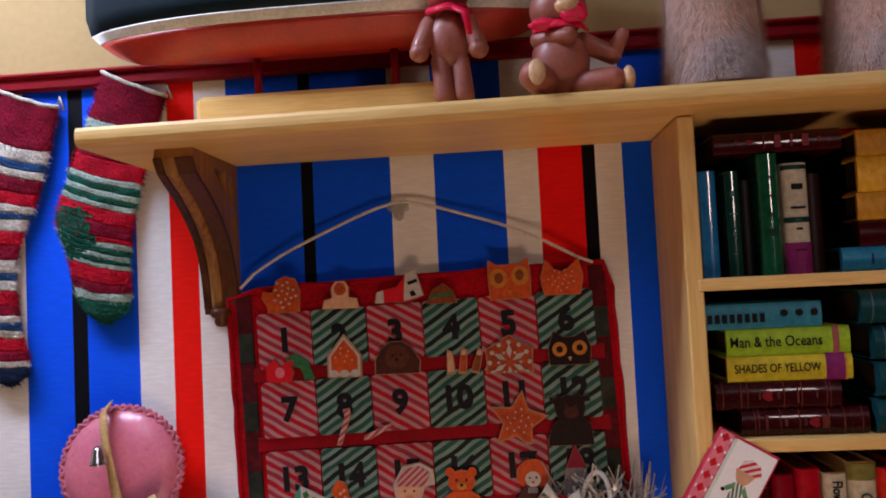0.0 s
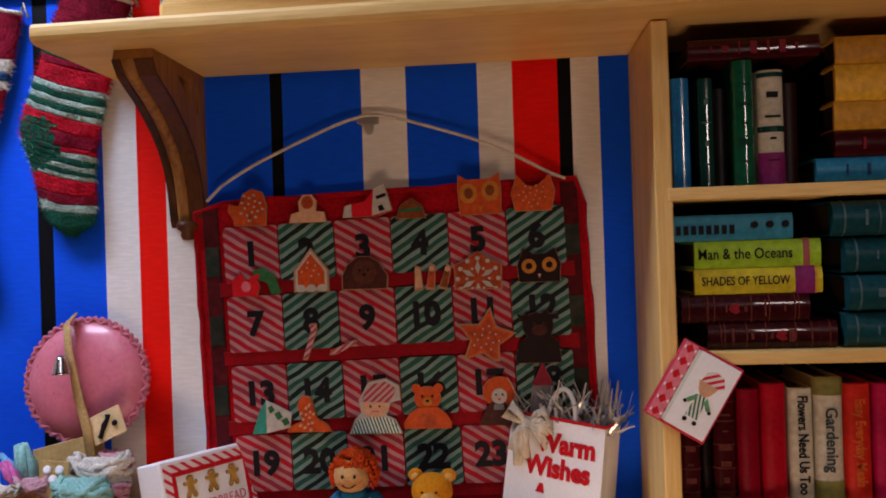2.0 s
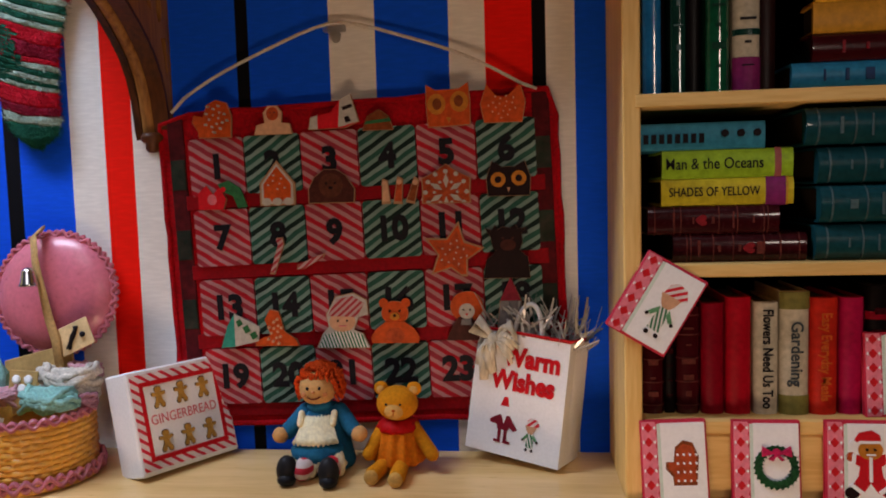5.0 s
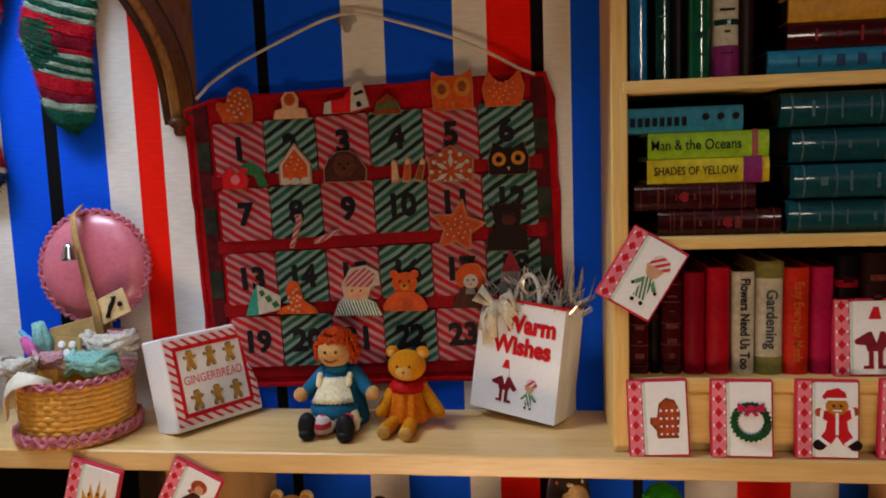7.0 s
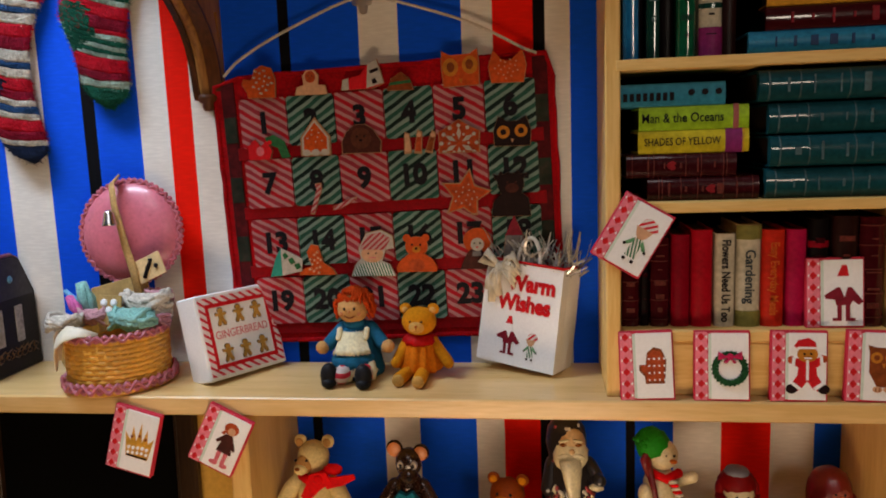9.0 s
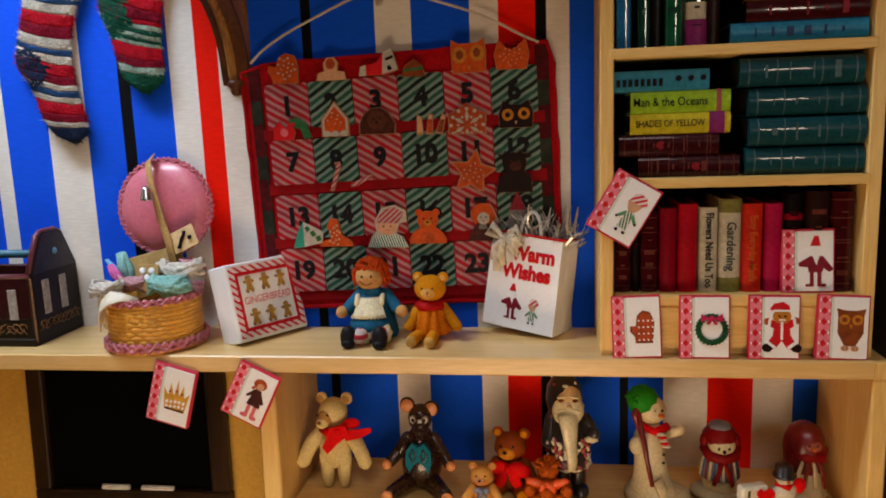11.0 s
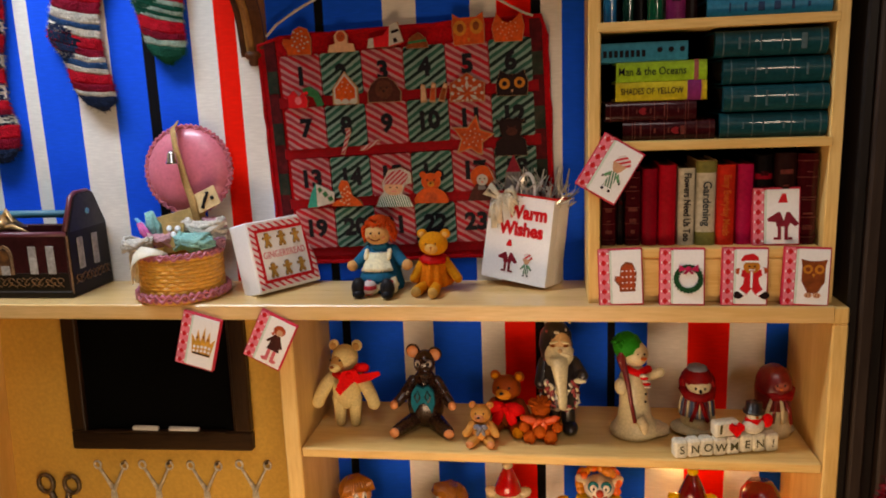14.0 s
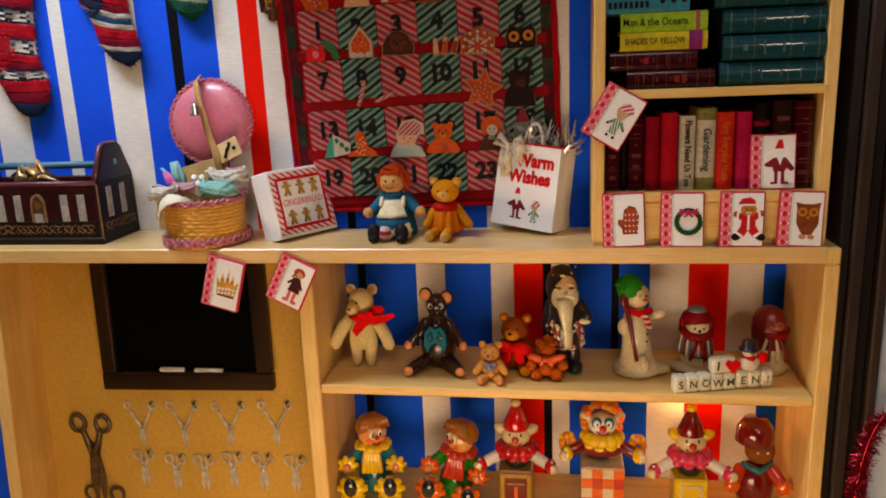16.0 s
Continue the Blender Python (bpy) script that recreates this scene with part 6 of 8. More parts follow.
D = {
    "doll_skin": fabric("doll_cloth", (0.62, 0.36, 0.17)), "hair": fabric("orange_red_wool", (0.56, 0.09, 0.014), 0.9, 0.9), "blue": fabric("blue_cloth", (0.035, 0.14, 0.24)), "apron": fabric("cream_apron_cloth", (0.84, 0.78, 0.56)),
    "black": fabric("black_clay", (0.012, 0.012, 0.014), 0.5, 0.2), "sock": striped("striped_stocking", [(0, (0.6, 0.03, 0.05)), (0.5, (0.72, 0.6, 0.55))], 0.1, 0.2), "tan": fabric("tan_felt", (0.58, 0.24, 0.04)), "tan_l": fabric("light_tan_felt", (0.62, 0.36, 0.14)),
    "orange": fabric("orange_cloth", (0.70, 0.21, 0.02)), "red": fabric("red_cloth", (0.42, 0.01, 0.014), 0.6), "cream": fabric("cream_plush", (0.62, 0.47, 0.20)),
    "peach": fabric("peach_clay", (0.62, 0.26, 0.12), 0.4, 0.2), "teal": fabric("teal_clay", (0.004, 0.15, 0.20), 0.8, 0.3), "white": fabric("white_clay", (0.72, 0.66, 0.54), 0.45, 0.2), "rust": fabric("rust_plush", (0.36, 0.085, 0.018)), "brown": fabric("brown_plush", (0.24, 0.085, 0.03)),
    "scarf": fabric("bright_red_ribbon", (0.70, 0.010, 0.012), 0.75, 0.2), "orange_b": fabric("orange_ribbon", (0.75, 0.13, 0.012), 0.4, 0.2), "navy": fabric("black_robe", (0.018, 0.014, 0.018), 0.35, 0.4, coat=0.3),
    "greenhat": fabric("green_hat", (0.03, 0.28, 0.04), 0.7), "wine": fabric("wine_clay", (0.16, 0.010, 0.014), 0.5, 0.2),
    "red_clay": fabric("cherry_clay", (0.22, 0.007, 0.010), 0.5, 0.2), "stripe_blue": fabric("slate_blue_clay", (0.10, 0.13, 0.22), 0.5, 0.2), "pink_face": fabric("dull_pink_clay", (0.36, 0.12, 0.085), 0.5, 0.2),
    "sign": fabric("ivory_block", (0.80, 0.75, 0.60), 0.5, 0.2),
    "yellow": fabric("yellow_clay", (0.70, 0.46, 0.02), 0.35, 0.2), "green": fabric("green_clay", (0.015, 0.20, 0.03), 0.35, 0.2),
    "face": fabric("cream_face_clay", (0.72, 0.52, 0.30), 0.4, 0.1), "orange_c": fabric("orange_clay", (0.72, 0.20, 0.015), 0.4, 0.2), "clay": fabric("red_brown_clay", (0.34, 0.12, 0.085), 0.48, 0.2, coat=0.1),
    "clay_l": fabric("cream_clay_pad", (0.70, 0.46, 0.27), 0.4, 0.2), "pinkbow": fabric("neon_pink_ribbon", (0.80, 0.02, 0.10), 0.45, 0.2), "fur": fabric("brown_fur", (0.78, 0.58, 0.48), 0.95, 0.3, 0.22, 9), "furtip": fabric("silver_fur", (0.80, 0.72, 0.70), 0.9, 0.9, 0.3, 9),
}


doll = Form()
doll.lathe([(0.0, 0.0), (0.52, 0.02), (0.56, 0.14), (0.47, 0.55), (0.4, 0.92), (0.26, 1.12), (0, 1.16)], D["blue"], 40, wave=0.045, waves=8)
doll.tube([(0.16 * math.cos(a) - 0.04, 0.16 * math.sin(a) - 0.08, 1.15) for a in [0.63 * i for i in range(10)]], 0.1, D["blue"], 8, closed=True)
doll.ball((-0.06, -0.1, 1.46), (0.35, 0.34, 0.31), D["doll_skin"], n=24, rows=14)
rnd = random.Random(21)
for i in range(520):
    a, b = rnd.uniform(0, 6.28), rnd.uniform(0.0, 2.05)
    p = Vector((0.39 * math.sin(b) * math.cos(a), 0.35 * math.sin(b) * math.sin(a), 0.36 * math.cos(b)))
    if p.y < -0.03 and p.z < 0.19 - 0.5 * max(0, p.x - 0.1) and -0.34 < p.x < 0.3:
        continue
    o = Vector((-0.02, -0.06, 1.5))
    out = Vector((p.x * 1.1, p.y * 1.05, p.z * 1.1))
    drop = 0.05 + 0.12 * abs(p.x)
    doll.tube([o + p * 0.96, o + out + Vector((rnd.uniform(-0.04, 0.04), rnd.uniform(-0.04, 0.04), 0.02)), o + Vector((out.x * 1.05, out.y * 1.02, out.z - drop))], [0.022, 0.028, 0.016], D["hair"], 5)
for s in (-1, 1):
    doll.ball((-0.08 + s * 0.11, -0.425, 1.52), (0.028, 0.022, 0.034), D["black"], n=8, rows=6)
    doll.ball((-0.08 + s * 0.19, -0.37, 1.4), (0.06, 0.04, 0.05), D["peach"], n=10, rows=6)
doll.ball((-0.08, -0.45, 1.46), (0.03, 0.03, 0.028), D["peach"], n=8, rows=6)
doll.tube([(-0.2, -0.415, 1.375), (-0.14, -0.435, 1.34), (-0.08, -0.44, 1.33), (-0.02, -0.435, 1.34), (0.04, -0.415, 1.375)], 0.011, D["wine"], 5)
# The gathered bib apron, frilled along its hem and shoulders.
cols, rows_z = 21, ((1.02, 0.29, 0.41), (0.94, 0.30, 0.46), (0.82, 0.32, 0.54), (0.7, 0.37, 0.62), (0.6, 0.42, 0.7))
bib = [((2 * i / (cols - 1) - 1) * half - 0.05, -deep + 0.12 * (2 * i / (cols - 1) - 1) ** 2 - 0.022 * math.cos(2.2 * i) * (1.2 - z), z + (0.025 * math.cos(2.9 * i) if z < 0.65 or z > 0.98 else 0)) for z, half, deep in rows_z for i in range(cols)]
k = len(bib)
doll.add(bib + [(x, y + 0.05, z) for x, y, z in bib], [(r * cols + i, r * cols + cols + i, r * cols + cols + i + 1, r * cols + i + 1) for r in range(4) for i in range(cols - 1)] + [(r * cols + i + k, r * cols + i + 1 + k, r * cols + cols + i + 1 + k, r * cols + cols + i + k) for r in range(4) for i in range(cols - 1)] + [(i, i + 1, i + 1 + k, i + k) for i in range(cols - 1)] + [(4 * cols + i, 4 * cols + i + k, 4 * cols + i + 1 + k, 4 * cols + i + 1) for i in range(cols - 1)], D["apron"], True)
for s in (-1, 1):
    doll.rod((s * 0.3 - 0.05, -0.4, 0.9), (s * 0.3 - 0.03, -0.33, 1.06), 0.06, D["apron"])
    doll.rod((s * 0.32, -0.05, 1.02), (s * 0.6, -0.28, 0.74), 0.15, D["blue"], 0.15)
    doll.ball((s * 0.72, -0.38, 0.7), (0.15, 0.14, 0.14), D["doll_skin"], rough=0.1)
    doll.rod((s * 0.16, -0.4, 0.26), (s * 0.26, -0.8, 0.22), 0.2, D["sock"], 0.18)
    doll.lathe([(0.2, -0.06), (0.27, 0.0), (0.23, 0.05)], D["apron"], 24, at=T(s * 0.24, -0.62, 0.25, 80, 0, s * 15), wave=0.09, waves=9)
doll.ball((-0.04, -0.38, 0.42), (0.5, 0.36, 0.24), D["blue"], n=24, rows=12, rough=0.12)
for x, y in ((-0.5, -0.86), (0.26, -0.98)):
    doll.ball((x, y, 0.25), (0.19, 0.16, 0.26), D["black"], n=20, rows=12)
    doll.ball((x, y - 0.05, 0.12), (0.17, 0.16, 0.12), D["black"], n=16, rows=8)
thing("rag_doll", doll, P(-2.24, -0.84, COUNTER, 0, 0, 4) @ Matrix.Diagonal((0.94, 1, 0.985, 1)), "orange-haired rag doll in blue dress and cream apron", "doll")

bear = Form()
bear.lathe([(0.0, 0.1), (0.36, 0.12), (0.44, 0.2), (0.4, 0.34), (0.3, 0.78), (0.22, 0.86), (0, 0.88)], D["orange"], 66, wave=0.1, waves=11)
bear.lathe([(0.2, 0.72), (0.33, 0.7), (0.37, 0.76), (0.3, 0.86), (0.18, 0.9)], D["red"], 33, wave=0.07, waves=11)
bear.ball((0, -0.04, 1.17), (0.36, 0.32, 0.3), D["tan"], n=22, rows=14)
bear.ball((0.0, -0.28, 1.1), (0.17, 0.15, 0.14), D["tan_l"])
for s in (-1, 1):
    bear.ball((s * 0.29, 0.02, 1.41), (0.13, 0.07, 0.12), D["tan"])
    bear.ball((s * 0.29, -0.04, 1.4), (0.075, 0.04, 0.07), D["tan_l"], n=10, rows=6)
    bear.ball((s * 0.12, -0.335, 1.22), (0.028, 0.015, 0.02), D["black"], n=8, rows=6)
bear.rod((-0.26, -0.02, 0.74), (-0.44, -0.34, 0.36), 0.12, D["tan"], 0.12)
bear.rod((0.27, 0.0, 0.74), (0.62, -0.2, 0.34), 0.12, D["tan"], 0.12)
bear.ball((0.02, -0.425, 1.14), (0.032, 0.02, 0.024), D["rust"], n=8, rows=6)
bear.tube([(0.02, -0.435, 1.12), (0.02, -0.43, 1.05)], 0.008, D["rust"], 5)
for x, y in ((-0.28, -0.74), (0.14, -0.8)):
    bear.rod((x * 0.7, -0.25, 0.16), (x, y, 0.15), 0.13, D["tan"], 0.14)
    bear.ball((x, y - 0.12, 0.15), (0.125, 0.05, 0.13), D["tan_l"])
thing("teddy_bear", bear, (-0.9, -0.92, COUNTER, 0, 0, -4), "tan teddy bear with red collar and orange dress", "toy bear")

# ---- knitted stockings on the wall ----
KN = {k: plain("knit_" + k, c, 0.95, 0.35, 3, 12, 1.0, 0.05, stretch=(2.0, 1, 1.2)) for k, c in dict(wine=(0.27, 0.006, 0.026), red=(0.60, 0.008, 0.024), cream=(0.72, 0.66, 0.55), blue=(0.025, 0.09, 0.24), navy=(0.012, 0.025, 0.07), green=(0.006, 0.11, 0.065), mint=(0.44, 0.60, 0.50)).items()}


def stocking(edges, rows, heel, heel_at, label, bulge=0.26):
    """A knitted stocking flat against the wall: ribs of yarn laid between its two side edges, given from cuff to toe; rows gives yarn and share of the length."""
    origin = Vector(((edges[0][0] + edges[0][2]) / 2, -0.06, (edges[0][1] + edges[0][3]) / 2))
    b = base("stocking", tuple(origin), label, "stocking", "stockings on the wall")
    total, m = sum(k for _, k in rows), 40
    mids = [Vector(((e[0] + e[2]) / 2, (e[1] + e[3]) / 2)) for e in edges]
    run = [0.0]
    for p, q in zip(mids, mids[1:]):
        run.append(run[-1] + (q - p).length)

    def side(t, k):
        """One edge at a share t of the length, on a smooth curve."""
        d = t * run[-1]
        i = max(0, min(len(run) - 2, sum(r <= d for r in run) - 1))
        u = (d - run[i]) / (run[i + 1] - run[i])
        p = [Vector((edges[max(0, min(len(edges) - 1, n))][k], edges[max(0, min(len(edges) - 1, n))][k + 1])) for n in (i - 1, i, i + 1, i + 2)]
        return 0.5 * (2 * p[1] + (p[2] - p[0]) * u + (2 * p[0] - 5 * p[1] + 4 * p[2] - p[3]) * u * u + (3 * p[1] - p[0] - 3 * p[2] + p[3]) * u ** 3)

    def ring(t, swell):
        left, right = side(t, 0), side(t, 2)
        mid, half = (left + right) / 2, (right - left) / 2
        deep = bulge * min(1.0, 0.35 + half.length * 1.6)
        pts = []
        for j in range(m):
            a = 2 * math.pi * j / m
            c = math.cos(a)
            wob = 1 + 0.03 * noise.noise((t * 26, j * 0.9, origin.x)) + 0.022 * swell
            x, z = mid.x + half.x * c * wob, mid.y + half.y * c * wob - 0.05 * (1 - c * c)
            k = 1 + swell * 0.16 + 0.07 * math.sin(j * 7 + 60 * t) + 0.06 * noise.noise((c * 3, t * 14, origin.x))
            pts.append((x - origin.x, -deep * 0.5 + deep * 0.5 * math.sin(a) * k, z - origin.z + 0.035 * noise.noise((x * 3, t * 16, 3))))
        return pts

    fuzz, heel_form, rnd = Form(), Form(), random.Random(int(100 * abs(origin.x)))
    start = 0.0
    for key, share in rows:
        end = min(1.0, start + share / total)
        steps = max(4, int(56 * (end - start)) * 2)
        rings = [ring(start + (end - start) * q / steps, 1 if q % 2 else -1) for q in range(steps + 1)]
        pts = [p for r in rings for p in r]
        sets = {}
        for q in range(steps):
            for j in range(m):
                x, _, z = pts[q * m + j]
                far = math.hypot(x + origin.x - heel_at[0], 1.05 * (z + origin.z - heel_at[1])) + 0.14 * noise.noise((x * 6, 3.0, z * 6))
                yarn_key = key if key != "fair" else ("navy" if (j // 2 + (q // max(1, steps // 4)) % 2 * 1) % 3 == 0 or q in (0, steps - 1) else "cream")
                sets.setdefault("heel" if far < 0.55 else yarn_key, []).append((q * m + j, (q + 1) * m + j, (q + 1) * m + (j + 1) % m, q * m + (j + 1) % m))
        heel_form.add(pts, sets.pop("heel", []), KN[heel], True)
        f = Form()
        for yarn_key, faces in sets.items():
            f.add(pts, faces, KN[yarn_key], True)
        part("knit_band", f, b)
        vs, fs = [], []
        for i in range(int(6500 * (end - start))):
            j, r = rnd.randrange(m), rings[rnd.randrange(len(rings))]
            p, c = Vector(r[j]), sum((Vector(v) for v in r), Vector()) / m
            d = ((p - c).normalized() + Vector((rnd.uniform(-0.9, 0.9), rnd.uniform(-0.6, 0.6), rnd.uniform(-1.1, 0.9)))).normalized()
            w = Vector((0.007, 0, 0.004))
            vs += [p - w, p + w, p + d * rnd.uniform(0.04, 0.13)]
            fs.append((3 * i, 3 * i + 1, 3 * i + 2))
        fuzz.add(vs, fs, KN["cream" if key == "fair" else key])
        start = end
    part("heel", heel_form, b)
    tagged(part("wool_fuzz", fuzz, b, "loose wool fibres"), kind="stuff")
    part("cuff_edge", Form().tube([Vector(p) + Vector((0, 0, 0.02)) for p in ring(0.0, 0)], 0.045, KN["cream"], 6, closed=True), b, "cream cast-on edge")
    end = Vector((edges[0][2] - origin.x, 0.0, edges[0][3] - origin.z))
    part("hanging_loop", Form().tube([end + Vector((-0.1, 0, 0.0)), end + Vector((-0.02, 0, 0.26)), end + Vector((0.06, 0, 0.0))], 0.03, KN["cream"], 5), b)
    return b


stocking([(-7.64, 16.04, -6.38, 15.47), (-7.9, 15.3, -6.58, 14.9), (-8.2, 14.55, -6.81, 14.17), (-8.43, 13.91, -7.0, 13.46), (-8.66, 13.2, -7.15, 12.74), (-8.45, 12.51, -7.21, 12.16), (-8.31, 11.92, -7.2, 11.71), (-8.15, 11.45, -7.27, 11.38), (-7.8, 11.2, -7.62, 11.19)],
         [("wine", 0.8), ("mint", 0.2), ("green", 0.12), ("mint", 0.14), ("green", 0.1), ("wine", 0.12), ("red", 0.34), ("mint", 0.12), ("green", 0.12), ("mint", 0.11), ("green", 0.11), ("mint", 0.11), ("red", 0.26), ("wine", 0.26), ("red", 0.1), ("mint", 0.11), ("green", 0.11), ("mint", 0.1), ("green", 0.1), ("mint", 0.1), ("red", 0.3), ("wine", 0.2), ("mint", 0.16), ("green", 0.44)], "green", (-8.45, 12.97),
         "red and green striped knitted stocking hanging on the wall")
stocking([(-9.95, 15.88, -8.58, 15.39), (-10.15, 15.1, -8.73, 14.66), (-10.35, 14.3, -8.94, 13.88), (-10.57, 13.5, -9.22, 13.22), (-10.69, 13.03, -9.4, 12.76), (-10.86, 12.43, -9.49, 12.09), (-10.96, 11.98, -9.48, 11.62), (-10.58, 11.3, -9.4, 11.07), (-10.42, 10.63, -9.28, 10.52), (-10.1, 10.22, -9.32, 10.2), (-9.8, 10.06, -9.65, 10.05)],
         [("wine", 0.85), ("cream", 0.24), ("blue", 0.15), ("cream", 0.14), ("wine", 0.28), ("red", 0.22), ("cream", 0.16), ("blue", 0.15), ("cream", 0.2), ("red", 0.28), ("wine", 0.25), ("cream", 0.22), ("blue", 0.13), ("cream", 0.18), ("red", 0.28), ("wine", 0.22), ("cream", 0.14), ("blue", 0.16), ("cream", 0.14), ("red", 0.25), ("wine", 0.22), ("cream", 0.1), ("navy", 0.4)], "navy", (-10.72, 11.8),
         "wine, cream and blue striped knitted stocking hanging on the wall")
stocking([(-13.35, 14.9, -11.95, 14.55), (-13.45, 14.0, -12.05, 13.65), (-13.55, 13.0, -12.15, 12.65), (-13.75, 12.0, -12.3, 11.7), (-13.95, 11.1, -12.4, 10.8), (-13.95, 10.5, -12.35, 10.2), (-13.7, 9.8, -12.18, 9.75), (-13.4, 9.15, -12.26, 9.1), (-13.1, 8.8, -12.6, 8.78)],
         [("wine", 0.8), ("red", 0.5), ("fair", 0.34), ("wine", 0.25), ("red", 0.3), ("fair", 0.4), ("red", 0.3), ("wine", 0.2), ("fair", 0.4), ("red", 0.42), ("fair", 0.44), ("red", 0.3), ("wine", 0.2), ("fair", 0.36), ("red", 0.35), ("wine", 0.3), ("navy", 0.4)], "red", (-13.6, 10.6),
         "red, cream and navy patterned knitted stocking hanging on the wall")

# ---- ship model on the top shelf ----
TOPS = 14.40
HULL_D, HULL_W, HULL_R = fabric("navy_hull_paint", (0.004, 0.014, 0.020), 0.65, 0.15), fabric("white_waterline", (0.72, 0.70, 0.64), 0.4, 0.1), fabric("red_hull_paint", (0.42, 0.045, 0.012), 0.45, 0.15, coat=0.1)
ship = base("ship_model", (-3.0, -1.35, TOPS), "model ship hull in navy, white and red on a wooden stand", "ship model")


def hull(z0, z1, mat):
    f = Form()
    n, rows = 26, 6
    grid = []
    for r in range(rows + 1):
        z = z0 + (z1 - z0) * r / rows
        ring = []
        for side in (-1, 1):
            for i in range(n + 1):
                t = i / n
                s = t if side < 0 else 1 - t
                u = 2 * s - 1
                depth = max(0.0, min(1, (z - 1.29) / 0.7))
                length = 4.3 * (0.72 + 0.28 * min(1, depth) ** 0.5)
                beam = 0.95 * (1 - abs(u) ** 2.6) ** 0.8 * (depth ** 0.45 if depth < 1 else 1)
                ring.append((u * length, side * beam, z + 0.12 * u * u * (1 if z > 2 else 0.4)))
        grid.append(ring)
    k = len(grid[0])
    vs = [p for ring in grid for p in ring]
    f.add(vs, [(r * k + i, r * k + (i + 1) % k, (r + 1) * k + (i + 1) % k, (r + 1) * k + i) for r in range(rows) for i in range(k)] + [tuple(range(k))[::-1], tuple(range(rows * k, rows * k + k))], mat, True)
    return f


part("red_bottom", hull(1.30, 1.72, HULL_R), ship, "red painted bottom")
part("white_waterline", hull(1.72, 1.88, HULL_W), ship, "white waterline stripe")
part("navy_hull_side", hull(1.88, 3.4, HULL_D), ship, "navy painted topsides")
part("stand_base", Form().box((0.15, 0.25, 0.36), (4.9, 0.7, 0.68), M["bass_x"], 0.1), ship, "pale wooden stand")
for x in (-1.2, 1.25):
    part("stand_post", Form().tube([(x, 0.1, 0.6), (x, 0.1, 1.4)], 0.075, M["rail"], 8), ship, "red-brown post")

# ---- clay figures on the top shelf ----
c1 = Form()
for s in (-1, 1):
    c1.rod((s * 0.16, 0, 0.75), (s * 0.15 + 0.05, -0.05, 0.18), 0.15, D["clay"], 0.17)
    c1.rod((s * 0.3, 0, 1.35), (s * 0.46, -0.15, 0.95), 0.16, D["clay"], 0.15)
    c1.ball((s * 0.47, -0.18, 0.86), (0.16, 0.15, 0.15), D["clay"])
c1.ball((0, 0.02, 1.1), (0.34, 0.28, 0.48), D["clay"])
c1.ball((0, -0.02, 1.92), (0.4, 0.36, 0.38), D["clay"])
for s in (-1, 1):
    c1.ball((s * 0.34, 0.02, 2.2), (0.13, 0.08, 0.13), D["clay"])
c1.tube([(-0.3, -0.1, 1.55), (0, -0.34, 1.52), (0.3, -0.1, 1.56)], 0.1, D["pinkbow"], 8, flat=0.5)
c1.tube([(0.08, -0.32, 1.52), (0.3, -0.36, 1.4), (0.34, -0.34, 1.05)], [0.06, 0.11, 0.06], D["pinkbow"], 6, flat=0.4)
thing("clay_bear", c1, (-0.72, -2.3, TOPS), "glossy brown clay bear standing with a pink scarf", "figurine")
c2 = Form()
c2.ball((0, 0, 0.62), (0.46, 0.4, 0.56), D["clay"])
c2.ball((0, -0.04, 1.42), (0.46, 0.42, 0.42), D["clay"])
c2.ball((0.1, -0.4, 1.36), (0.2, 0.16, 0.14), D["clay_l"])
for s in (-1, 1):
    c2.ball((s * 0.36, 0, 1.78), (0.14, 0.09, 0.14), D["clay"])
c2.rod((-0.32, -0.1, 0.95), (0.1, -0.42, 0.9), 0.15, D["clay"], 0.13)
c2.rod((0.36, 0.0, 0.9), (0.78, -0.15, 0.62), 0.16, D["clay"], 0.15)
c2.rod((0.8, -0.15, 0.66), (0.95, -0.2, 0.92), 0.14, D["clay"], 0.1)
c2.rod((-0.3, -0.2, 0.25), (-0.45, -0.45, 0.3), 0.24, D["clay"], 0.24)
c2.ball((-0.42, -0.66, 0.3), (0.13, 0.05, 0.2), D["clay_l"])
c2.rod((0.3, -0.1, 0.2), (0.75, -0.3, 0.2), 0.21, D["clay"], 0.2)
c2.ball((0.98, -0.34, 0.2), (0.1, 0.14, 0.19), D["clay_l"])
c2.tube([(-0.4, -0.15, 1.08), (-0.1, -0.42, 1.1), (0.3, -0.3, 1.1), (0.42, -0.1, 1.08)], [0.07, 0.1, 0.1, 0.06], D["pinkbow"], 8, flat=0.5)
c2.ball((0.2, -0.45, 1.24), (0.2, 0.06, 0.17), D["pinkbow"], rough=0.4)
c2.ball((-0.28, -0.4, 1.1), (0.2, 0.06, 0.1), D["pinkbow"], rough=0.4)
thing("clay_bear", c2, (1.03, -2.3, TOPS), "glossy brown clay bear seated with a pink bow", "figurine")
